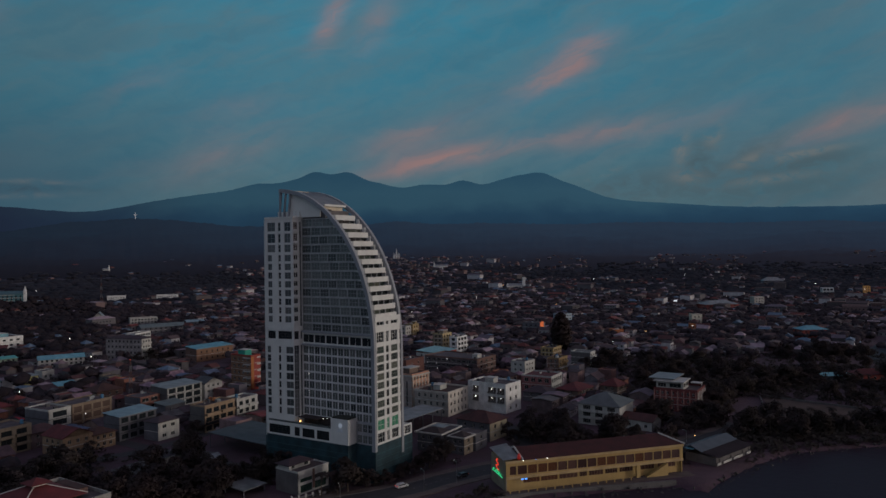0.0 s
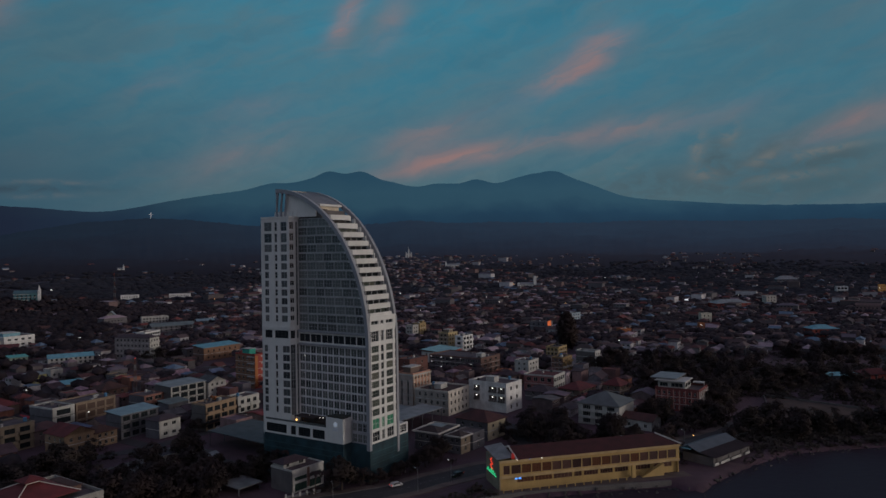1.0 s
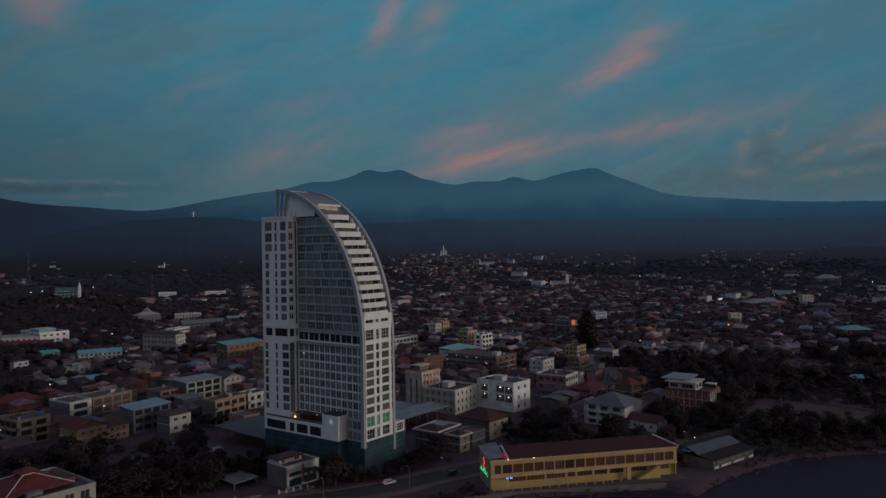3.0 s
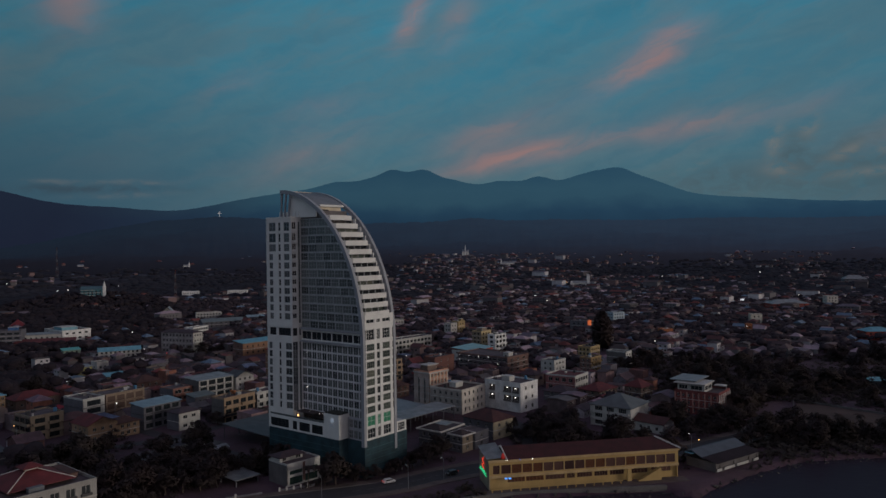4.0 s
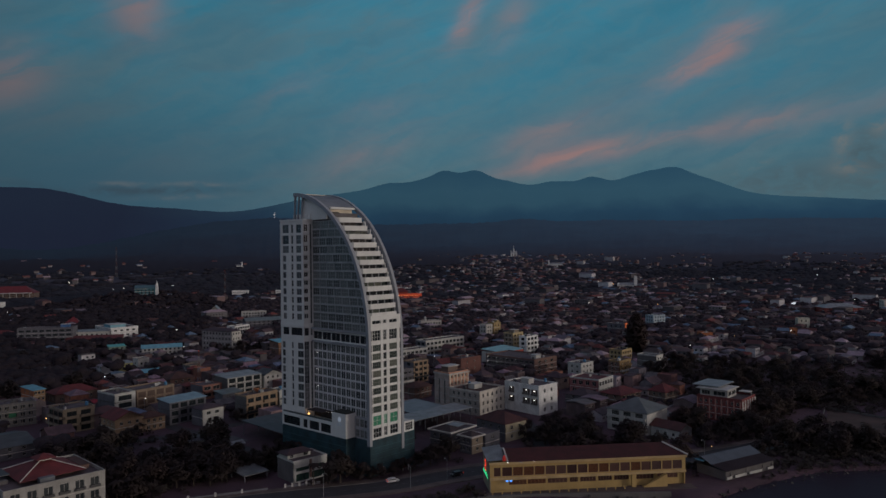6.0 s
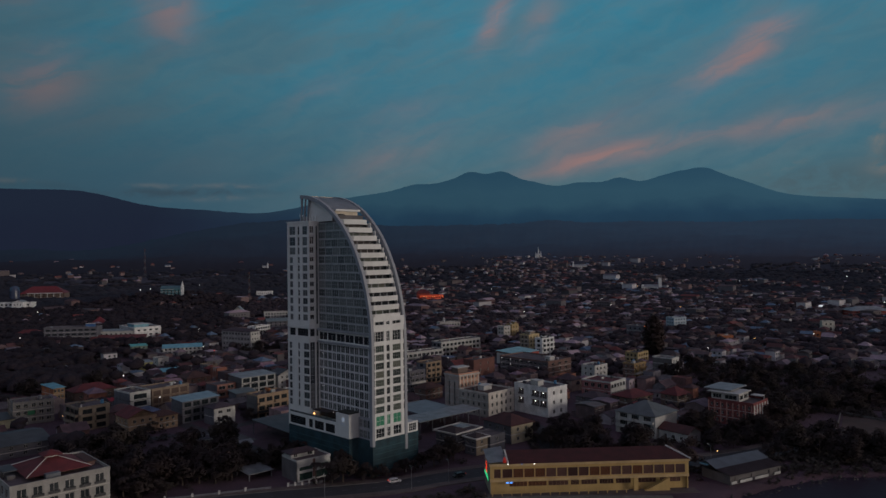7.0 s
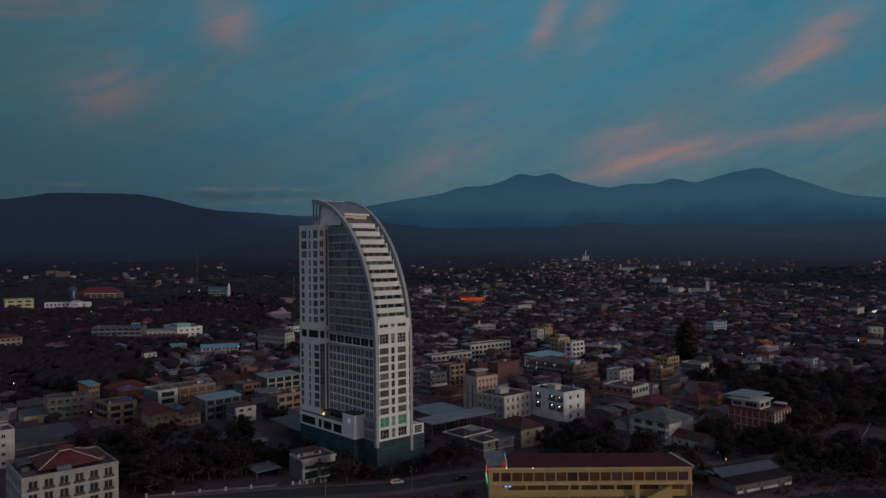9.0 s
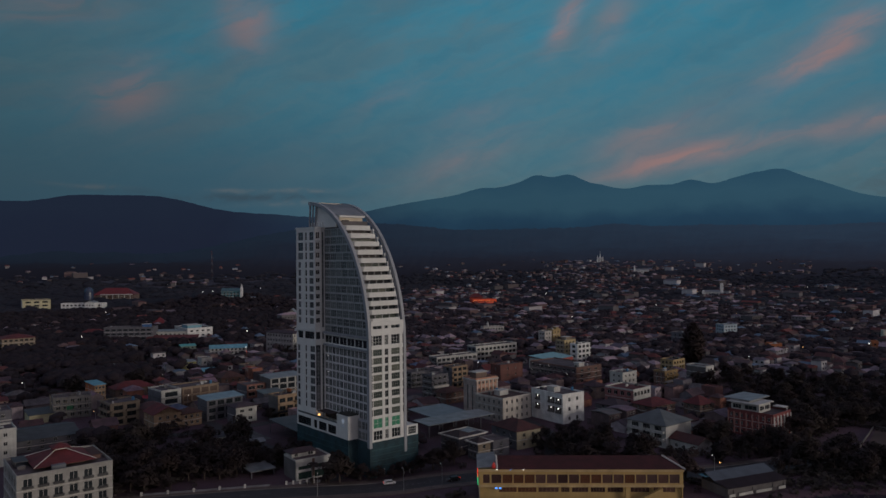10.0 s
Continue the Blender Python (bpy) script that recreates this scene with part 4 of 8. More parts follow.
    windows(T, (16.4, 0.3), (21.7, 0.3), [(13.4, 16.3)], [(0.8, 4.6)], GLASS, PAINT_TOWER, 3, 2)
    bm = bmesh.new()
    prism(bm, [(-4.8, 47.4), (-4.1, 9.2), (-0.3, 8.8), (-0.3, 0.2), (21.8, 0.2), (21.8, 30.0), (21.8, 51.2), (-2.0, 51.2)], 0.0, 13.0)
    part("base", bm, TEAL, T, "dark teal screened base storeys")
    for i in range(1, 6):
        z = 2.0 * i
        part("batten", made(slab_on, (-4.85, 47.4), (-4.15, 9.2), -0.08, 0.1, z, z + 0.10), mat("teal_battens", (0.03, 0.10, 0.11), 0.7), T)
        part("batten", made(box, 0.6, 21.85, 0.08, 0.2, z, z + 0.10), mat("teal_battens", (0.03, 0.10, 0.11), 0.7), T)
    # terrace above the podium with lamps
    bm = bmesh.new()
    slab_on(bm, (-4.7, 47.0), (-4.0, 17.3), 0.1, 0.16, 17.9, 18.6)
    part("terrace_rail", bm, GLASS_TOWER, T)
    for i in range(9):
        bm = made(ball, (-0.6, 20.0 + 1.7 * i, 20.0 + 0.25 * (i % 2)), 0.09)
        part("terrace_lamp", bm, BULB_WARM if i == 7 else BULB, T)
    bm = made(ball, (-3.0, 32.6, 18.7), 0.42)
    part("lantern", bm, BULB_WARM, T, "glowing orange lantern")
    for z in (29.0, 35.5, 42.0):
        part("wall_lamp", made(ball, (0.7, 31.6, z), 0.10), BULB, T)
    return T


hotel_tower()

# ---- buildings -----------------------------------------------------------


def hip_roof(bm, x0, x1, y0, y1, z, rise, eave=0.7, thick=0.18):
    x0, x1, y0, y1 = x0 - eave, x1 + eave, y0 - eave, y1 + eave
    w, d = x1 - x0, y1 - y0
    if w >= d:
        r = (Vector((x0 + d / 2, (y0 + y1) / 2, z + rise)), Vector((x1 - d / 2 + 0.01, (y0 + y1) / 2, z + rise)))
    else:
        r = (Vector(((x0 + x1) / 2, y0 + w / 2, z + rise)), Vector(((x0 + x1) / 2, y1 - w / 2 + 0.01, z + rise)))
    c = [bm.verts.new(p) for p in ((x0, y0, z), (x1, y0, z), (x1, y1, z), (x0, y1, z))]
    u = [bm.verts.new(p) for p in ((x0, y0, z - thick), (x1, y0, z - thick), (x1, y1, z - thick), (x0, y1, z - thick))]
    a, b = (bm.verts.new(p) for p in r)
    if w >= d:
        faces = ((c[0], c[1], b, a), (c[1], c[2], b), (c[2], c[3], a, b), (c[3], c[0], a))
    else:
        faces = ((c[0], c[1], a), (c[1], c[2], b, a), (c[2], c[3], b), (c[3], c[0], a, b))
    for f in faces:
        bm.faces.new(f)
    for i in range(4):
        bm.faces.new((u[i], u[(i + 1) % 4], c[(i + 1) % 4], c[i]))
    bm.faces.new(u[::-1])
    return [Vector(v.co) for v in c], r


def gable_roof(bm, x0, x1, y0, y1, z, rise, along="x", eave=0.6, thick=0.16):
    x0, x1, y0, y1 = x0 - eave, x1 + eave, y0 - eave, y1 + eave
    if along == "x":
        m = (y0 + y1) / 2
        sec = [(y0, z), (m, z + rise), (y1, z), (y1, z - thick), (m, z + rise - thick), (y0, z - thick)]
        a = [bm.verts.new((x0, p, q)) for p, q in sec]
        b = [bm.verts.new((x1, p, q)) for p, q in sec]
    else:
        m = (x0 + x1) / 2
        sec = [(x0, z), (m, z + rise), (x1, z), (x1, z - thick), (m, z + rise - thick), (x0, z - thick)]
        a = [bm.verts.new((p, y1, q)) for p, q in sec]
        b = [bm.verts.new((p, y0, q)) for p, q in sec]
    for i in range(6):
        j = (i + 1) % 6
        bm.faces.new((a[i], b[i], b[j], a[j]))
    for s in (a, b[::-1]):
        bm.faces.new((s[5], s[4], s[1], s[0]) if s is a else (s[0], s[1], s[4], s[5]))
        bm.faces.new((s[4], s[3], s[2], s[1]) if s is a else (s[1], s[2], s[3], s[4]))


def ridge_caps(parent, corners, ridge, along_x):
    a, b = ridge
    pairs = [(corners[0], a), (corners[1], b if along_x else a), (corners[2], b), (corners[3], a if along_x else b), (a, b)]
    for p, q in pairs:
        if (p - q).length > 0.3:
            part("ridge_cap", made(tube, p + Vector((0, 0, 0.03)), q + Vector((0, 0, 0.03)), 0.16, 0.16, 5), RIDGE, parent, "pale ridge cap")


def water_tank(m, colour=None):
    t = thing("water_tank", m, "small water tank on a flat roof", "water tank", "roof tanks")
    bm = bmesh.new()
    cyl(bm, 0, 0, 0.5, 2.0, 0.75, 0.75, 12)
    cyl(bm, 0, 0, 2.0, 2.25, 0.75, 0.3, 12)
    part("tank", bm, colour or METAL, t)
    bm = bmesh.new()
    for x, y in ((-0.6, -0.6), (0.5, -0.6), (0.5, 0.5), (-0.6, 0.5)):
        box(bm, x, x + 0.1, y, y + 0.1, 0, 0.5)
    part("stand", bm, DARK_METAL, t)
    return t


FOOT = []


def building(name, label, near, ang, wr, wl, h, wall, roof="flat", roof_mat=None, nr=4, nl=4, floors=None, ww=1.4, wh=1.5, sill=1.0, right=None,
             rise=3.0, trim=TRIM, pane=GLASS, lit=0.0, balcony="", lamps=0, tanks=0, caps=False, category="building", bars=1, stair=None, seed=1, ledge=True, along="x", parapet=0.8, left_rows=None, right_rows=None):
    """A block of rooms: near is the corner towards the bay, right face runs from it at ang, left face at ang + 90."""
    rnd = random.Random(seed + int(near[0] * 7 + near[1]))
    M = pose(near[0], near[1], terrain(*near) - 0.4 if math.hypot(*near) > 800 else 0, 0, 0, ang)
    T = thing(name, M, label, category)
    c, s = math.cos(radians(ang)), math.sin(radians(ang))
    FOOT.append((near[0] + c * wr / 2 - s * wl / 2, near[1] + s * wr / 2 + c * wl / 2, ang, wr / 2, wl / 2))
    n = floors or max(1, round(h / 3.3))
    fh = h / n
    rows = [(i * fh + sill * fh / 3.3, i * fh + sill * fh / 3.3 + min(wh, fh - 0.9)) for i in range(n)]
    cr = spread(nr, wr, min(ww, wr / (nr + 0.6))) if nr else []
    cl = spread(nl, wl, min(ww, wl / (nl + 0.6))) if nl else []
    bm = bmesh.new()
    facade(bm, (0, 0), (wr, 0), 0, h, (right_rows or rows) if cr else [], cr, 0.3)
    if right is None:
        facade(bm, (0, wl), (0, 0.301), 0, h, (left_rows or rows) if cl else [], cl, 0.3)
    else:
        # own colour for the left face, on some blocks dulled to paint its shade
        bl = made(facade, (0, wl), (0, 0.0), 0, h, (left_rows or rows) if cl else [], cl, 0.297)
        part("side_wall", bl, right, T)
    slab_on(bm, (wr, 0.3), (wr, wl), 0, 0.3, 0, h)
    slab_on(bm, (wr - 0.3, wl), (0.3, wl), 0, 0.3, 0, h)
    box(bm, 0.31, wr - 0.31, 0.31, wl - 0.31, 0, h - 0.05)
    part("wall", bm, wall, T)
    if cr:
        windows(T, (0, 0), (wr, 0), right_rows or rows, cr, pane, trim, bars, 0, lit=lit, rnd=rnd)
    if cl:
        windows(T, (0, wl), (0, 0), left_rows or rows, cl, pane, trim, bars, 0, lit=lit, rnd=rnd)
    if ledge and n > 1:
        for i in range(1, n):
            bm = bmesh.new()
            prism(bm, [(-0.12, -0.12), (wr, -0.12), (wr, -0.003), (-0.003, -0.003), (-0.003, wl), (-0.12, wl)], i * fh - 0.12, i * fh + 0.10)
            part("floor_ledge", bm, trim, T)
    for face in balcony:
        for i in range(1, n):
            ln = wr if face == "r" else wl
            bm = bmesh.new()
            for k0, k1 in ([(0.6, ln * 0.47), (ln * 0.53, ln - 0.6)] if ln > 12 else [(0.5, ln - 0.5)]):
                z = i * fh
                if face == "r":
                    box(bm, k0, k1, -1.2, 0, z - 0.15, z)
                    box(bm, k0, k1, -1.25, -1.12, z - 0.2, z + 0.95)
                    for e in (k0, k1 - 0.12):
                        box(bm, e, e + 0.12, -1.12, 0, z, z + 0.95)
                else:
                    box(bm, -1.2, 0, k0, k1, z - 0.15, z)
                    box(bm, -1.25, -1.12, k0, k1, z - 0.2, z + 0.95)
                    for e in (k0, k1 - 0.12):
                        box(bm, -1.12, 0, e, e + 0.12, z, z + 0.95)
            part("balcony", bm, wall if rnd.random() < 0.6 else trim, T)
    rm = roof_mat or DECK
    if roof == "flat":
        part("roof", made(box, 0.25, wr - 0.25, 0.25, wl - 0.25, h - 0.04, h + 0.12), rm, T)
        bm, t, z0, z1 = bmesh.new(), 0.25, h, h + parapet
        box(bm, -0.06, wr + 0.06, -0.06, t, z0, z1)
        box(bm, -0.06, wr + 0.06, wl - t, wl + 0.06, z0, z1)
        box(bm, -0.06, t, t, wl - t, z0, z1)
        box(bm, wr - t, wr + 0.06, t, wl - t, z0, z1)
        part("parapet", bm, wall, T)
        if stair:
            x, y, w, d, hh, sm = stair
            part("stair_house", made(box, x, x + w, y, y + d, h + 0.1, h + hh), sm, T)
            part("stair_roof", made(box, x - 0.3, x + w + 0.3, y - 0.3, y + d + 0.3, h + hh, h + hh + 0.18), TRIM, T)
    elif roof == "hip":
        bm = bmesh.new()
        corners, ridge = hip_roof(bm, 0, wr, 0, wl, h + 0.15, rise)
        part("roof", bm, rm, T)
        if caps:
            ridge_caps(T, corners, ridge, wr >= wl)
    elif roof == "gable":
        part("roof", made(gable_roof, 0, wr, 0, wl, h + 0.1, rise, along), rm, T)
        bm = bmesh.new()
        if along == "x":
            for x in (0.02, wr - 0.02):
                bm.faces.new([bm.verts.new(p) for p in ((x, 0, h - 0.02), (x, wl, h - 0.02), (x, wl / 2, h + rise - 0.05))])
        else:
            for y in (0.02, wl - 0.02):
                bm.faces.new([bm.verts.new(p) for p in ((0, y, h - 0.02), (wr, y, h - 0.02), (wr / 2, y, h + rise - 0.05))])
        bmesh.ops.solidify(bm, geom=bm.faces[:], thickness=0.12)
        part("gable_wall", bm, wall, T)
    elif roof == "shed":
        bm = bmesh.new()
        e = 0.6
        v = [bm.verts.new(p) for p in ((-e, -e, h + 0.15), (wr + e, -e, h + 0.15), (wr + e, wl + e, h + rise), (-e, wl + e, h + rise))]
        u = [bm.verts.new(p) for p in ((-e, -e, h + 0.0), (wr + e, -e, h + 0.0), (wr + e, wl + e, h + rise - 0.15), (-e, wl + e, h + rise - 0.15))]
        bm.faces.new(v)
        bm.faces.new(u[::-1])
        for i in range(4):
            bm.faces.new((u[i], u[(i + 1) % 4], v[(i + 1) % 4], v[i]))
        part("roof", bm, rm, T)
        bm = bmesh.new()
        prism(bm, [(0.1, wl - 0.3), (wr - 0.1, wl - 0.3), (wr - 0.1, wl - 0.05), (0.1, wl - 0.05)], h, h + rise - 0.2)
        part("clerestory", bm, wall, T)
    for i in range(tanks):
        if roof == "flat":
            x, y = rnd.uniform(2, wr - 2), rnd.uniform(2, wl - 2)
            water_tank(M @ pose(x, y, h + 0.12), rnd.choice((METAL, mat("orange_tank", (0.35, 0.12, 0.04), 0.5), mat("blue_tank", (0.06, 0.2, 0.35), 0.5))))
    if roof == "flat" and wr > 9 and name != "villa":
        for i in range(3):
            x, y, a, b = rnd.uniform(1.5, wr - 3.5), rnd.uniform(1.5, wl - 3.0), rnd.uniform(0.7, 2.4), rnd.uniform(0.6, 1.6)
            part("roof_unit", made(box, x, x + a, y, y + b, h + 0.12, h + rnd.uniform(0.7, 1.7)), rnd.choice((TRIM, METAL, DARK_WALL, SHEET_DULL)), T)
    for i in range(lamps):
        k = rnd.randrange(max(nl, 1))
        z = rows[rnd.randrange(n)][1] + 0.2
        y = wl - (cl[k][0] + 0.7) if cl else wl / 2
        bm = made(ball, (-0.45, y, z), 0.17)
        part("wall_lamp", bm, BULB, T)
    return T


B = building
# along the bay and round the tower
h1 = B("hotel", "white four-storey hotel with a red tiled pavilion on its roof", (-56.5, 193.5), 42, 27, 25, 15.6, mat("ivory_render", (0.33, 0.32, 0.295), streak=0.7), nr=6, nl=5, floors=4, ww=2.5, wh=2.5, sill=0.8, category="hotel", tanks=0, balcony="", parapet=1.0)
pav = made(hip_roof, 6.5, 22.0, 5.5, 21.0, 16.9, 3.6, 1.2)
cs, rd = hip_roof(bmesh.new(), 6.5, 22.0, 5.5, 21.0, 16.9, 3.6, 1.2)
part("pavilion_roof", pav, TILE_RED, h1, "red tiled hip roof")
ridge_caps(h1, cs, rd, True)
part("lantern_roof", made(hip_roof, 12.3, 16.2, 11.3, 15.2, 20.6, 1.2, 0.8), TILE_RED, h1)
part("lantern_wall", made(box, 12.6, 15.9, 11.6, 14.9, 19.2, 20.6), PAINT_WHITE, h1)
tarp = mat("grey_tarpaulin", (0.13, 0.14, 0.155), 0.7, var=0.3)
part("tarpaulin", made(box, 10.0, 14.0, 2.6, 4.6, 15.75, 17.2), tarp, h1, "grey tarpaulin over stored things")
part("lean_to", made(box, 1.2, 5.0, 12.0, 20.0, 17.6, 17.8), SHEET_DULL, h1)
for i in range(4):
    part("pergola_post", made(box, 1.3, 1.5, 12.1 + i * 2.5, 12.3 + i * 2.5, 15.7, 17.6), DARK_METAL, h1)
part("lean_to", made(box, 22.8, 25.8, 8.0, 20.0, 17.0, 17.2), TILE_BROWN, h1)
part("lean_to_wall", made(box, 23.2, 25.4, 8.3, 19.7, 15.7, 17.0), BROWN_WALL, h1)
part("pavilion_wall", made(box, 8.5, 20.5, 7.5, 19.5, 15.6, 16.85), BROWN_WALL, h1)
for i in range(6):
    for r in (1, 2, 3):
        c0 = spread(6, 27, 2.5)[i]
        part("balconet", made(box, c0[0] - 0.25, c0[1] + 0.25, -0.7, -0.02, 3.9 * r + 0.55, 3.9 * r + 1.25), DARK_METAL, h1)
B("office_block", "grey rendered office block", (-130.4, 269), 42, 18, 14, 17, GREY_WALL, nr=4, nl=0)
B("shop_block", "white rendered corner shop block", (-111.3, 254.2), 42, 12, 12, 14, PAINT_WHITE, nr=2, nl=2)
B("warehouse", "low shed with a dull grey sheet roof", (-112, 277), 42, 24, 28, 5, GREY_WALL, "gable", SHEET_DULL, nr=4, nl=4, rise=2.2, category="warehouse")
ub = B("unfinished_block", "bare concrete block behind bamboo scaffolding", (-134.9, 339.7), 35, 17.5, 12, 10.3, mat("bare_concrete", (0.21, 0.205, 0.20), 0.9, streak=0.7), nr=5, nl=3, floors=3, ww=2.0, wh=1.9, tanks=1)
BAMBOO = mat("bamboo_poles", (0.30, 0.26, 0.20), 0.8)
for face in "rl":
    ln = 17.5 if face == "r" else 12.0
    poles = [((0.2 + k * 1.9, 0.9, 0.0), (0.2 + k * 1.9, 0.9, 11.6)) for k in range(int(ln / 1.9) + 1)]
    poles += [((-0.8, 0.98, 1.6 + k * 1.75), (ln + 0.5, 0.98, 1.6 + k * 1.75)) for k in range(6)]
    for p, q in poles:
        if face == "r":
            p, q = (p[0], -p[1], p[2]), (q[0], -q[1], q[2])
        else:
            p, q = (-p[1], p[0], p[2]), (-q[1], q[0], q[2])
        part("bamboo_pole", made(tube, p, q, 0.07, 0.06, 5), BAMBOO, ub)
part("net", made(box, 6.0, 9.0, -1.1, -1.06, 4.6, 6.6), mat("green_net", (0.03, 0.16, 0.08), 0.9, var=0.3), ub, "green safety net")
for k in range(5):
    part("column_stub", made(box, 0.4 + k * 4.1, 0.8 + k * 4.1, 0.4, 0.8, 11.1, 12.3), DARK_WALL, ub)
B("apartment_block", "beige apartment block with balconies", (-97.9, 325.8), 46, 14.2, 14.9, 10.3, CREAM, right=BEIGE, nr=2, nl=3, ww=4.4, wh=2.2, sill=0.6, trim=DARK_METAL, balcony="rl", tanks=1)
B("villa", "tan villa with a dark red gabled roof", (-72, 317), 44, 13, 14, 7.5, mat("tan_render", (0.33, 0.225, 0.145), 0.85, streak=0.7), "gable", TILE_RED, nr=3, nl=3, rise=3.2, along="y", category="house")
B("villa_wing", "tan villa wing with a tiled lean-to roof", (-62.5, 326), 44, 10, 9, 6, mat("tan_render", (0.33, 0.225, 0.145)), "hip", TILE_BROWN, nr=3, nl=1, rise=2.2, category="house")
B("shop_block", "white-framed three-storey shop block", (-86.5, 356.4), 48, 11, 16.6, 11, PAINT_WHITE, right=GREY_WALL, nr=1, nl=0, ww=9.6, wh=2.5, sill=0.6, bars=2, trim=DARK_METAL)
B("framed_block", "brown block with deep beige window frames", (-78.8, 365), 48, 21, 14, 11.2, mat("tan_frame_render", (0.26, 0.195, 0.14), streak=0.7), right=BROWN_WALL, nr=4, nl=0, ww=4.1, wh=2.8, sill=0.4, bars=0, trim=BROWN_WALL, pane=mat("brown_blinds", (0.085, 0.045, 0.032), 0.5), tanks=1)
B("town_house", "grey town house under a pale blue sheet roof", (-54.4, 337.2), 48, 19.6, 10, 10.5, GREY_WALL, "shed", mat("pale_blue_sheet", (0.20, 0.29, 0.34), 0.5), nr=4, nl=0, rise=1.2, ww=3.6, wh=2.2, sill=0.6, trim=DARK_METAL, pane=GLASS, category="house")
B("town_house", "white two-storey town house with a dark roof", (-38.4, 332.9), 46, 11.3, 9, 7.8, PAINT_WHITE, "hip", TILE_DARK, right=GREY_WALL, nr=2, nl=0, rise=1.6, ww=2.2, category="house")
B("shop_row", "cream three-storey shop row with balconies", (-19.8, 341), 47, 18.5, 9, 11.6, mat("tan_shop_render", (0.32, 0.225, 0.145), streak=0.7), right=DARK_WALL, trim=DARK_METAL, nr=4, nl=0, floors=3, ww=3.4, wh=2.1, sill=0.7, balcony="r", tanks=2)
B("shop_row", "white three-storey shop row", (-6.2, 354.5), 47, 14, 9, 11, PAINT_WHITE, right=DARK_WALL, nr=3, nl=0, floors=3, ww=2.4, wh=1.9, trim=DARK_METAL, balcony="r", tanks=1)
B("shop_block", "white-framed block under a pale blue roof", (-41.6, 401), 43, 22, 13.7, 10.5, PAINT_WHITE, "shed", SHEET_PALE, right=DARK_WALL, nr=4, nl=0, ww=4.4, wh=2.7, sill=0.5, rise=1.0, bars=0, trim=DARK_METAL)
B("town_house", "white gabled town house", (-24, 417), 43, 12, 10, 9, PAINT_WHITE, "gable", SHEET_DULL, nr=3, nl=1, rise=3, category="house", along="y")
B("school", "grey four-storey school with rows of windows", (-79, 590), 60, 11, 32, 16.5, PAINT_WHITE, "hip", TILE_DARK, nr=3, nl=9, floors=4, rise=2.0, category="school", right=mat("grey_beige", (0.30, 0.27, 0.27), streak=0.7), balcony="r")
B("market_hall", "long low hall with a bright blue roof", (-147, 580), 18, 30, 10, 5.2, PAINT_WHITE, "gable", SHEET_BLUE, nr=9, nl=1, rise=2.6, category="hall")
B("town_house", "orange and cream house with a pale blue roof", (-137.9, 384.2), 48, 6, 15, 9.5, mat("warm_cream", (0.42, 0.27, 0.14), streak=0.7), "shed", SHEET_BLUE, right=ORANGE, nr=3, nl=2, rise=0.9, category="house")
B("bungalow", "bungalow under a wide red tiled roof", (-132, 396), 43, 22, 13, 4.8, BEIGE, "hip", TILE_RED, nr=5, nl=2, rise=3.4, category="house")
B("town_house", "pale green house with a teal roof", (-174.2, 586.5), 30, 12, 9, 6.4, PALE_GREEN, "shed", mat("teal_roof_sheet", (0.10, 0.40, 0.38), 0.5), nr=3, nl=2, rise=1, category="house")
# duller white on the left face paints its shade
B("hospital", "white block with a blue roof section", (-204.6, 672.4), 42, 25, 37, 12.5, mat("bright_white_render", (0.74, 0.74, 0.72), streak=0.7), right=PAINT_WHITE, nr=4, nl=4, floors=3, category="hospital", ww=2.6, stair=(3, 8, 14, 16, 2.8, SHEET_BLUE))
B("hospital_wing", "long low white hospital wing under a pale roof", (-245, 668), 8, 40, 12, 10.5, PAINT_WHITE, "shed", SHEET_PALE, nr=9, nl=2, floors=2, rise=1.0, category="hospital")
B("hall", "low shed with a dark red awning roof", (-236, 652), 8, 46, 10, 5.5, BEIGE, "shed", TILE_RED, nr=6, nl=1, rise=2.4, category="hall")
B("office_block", "wide grey concrete office block", (-277, 652), 8, 45, 16, 15.5, GREY_WALL, nr=8, nl=0, ww=4, wh=1.6, floors=4, stair=(34, 4, 7, 6, 3, mat("blue_stair", (0.05, 0.13, 0.3))))
B("hall", "hall under a steep bright red roof", (-305, 812), 20, 16, 15, 5, BEIGE, "hip", mat("bright_red_roof", (0.15, 0.016, 0.020), 0.6), nr=3, nl=3, rise=7, category="hall")
B("bungalow", "house with a dark red tiled roof", (-330, 700), 20, 26, 16, 5, BEIGE, "hip", TILE_RED, nr=5, nl=3, rise=4, category="house")
B("office_block", "pale yellow office block with a red roof", (-324, 575), 44, 25, 22, 14, CREAM, "hip", TILE_RED, nr=6, nl=5, floors=4, ww=2.4, rise=3)
B("office_block", "pale yellow flat-roofed block", (-599, 1019), 36, 37, 34, 16, mat("pale_yellow", (0.50, 0.46, 0.29)), right=PAINT_WHITE, nr=3, nl=3, floors=3, ww=7, wh=2.4)
B("campus_block", "long white block with an arcade of windows", (-553, 1040), 4, 62, 16, 10.5, mat("bright_white_render", (0.74, 0.74, 0.72), streak=0.7), nr=10, nl=0, floors=2, ww=3.2, wh=2.4)
B("campus_block", "white block with a gabled front", (-512, 1034), 4, 14, 14, 13.5, mat("bright_white_render", (0.74, 0.74, 0.72)), "gable", SHEET_PALE, nr=3, nl=0, floors=2, rise=2.5, along="y", ww=2)
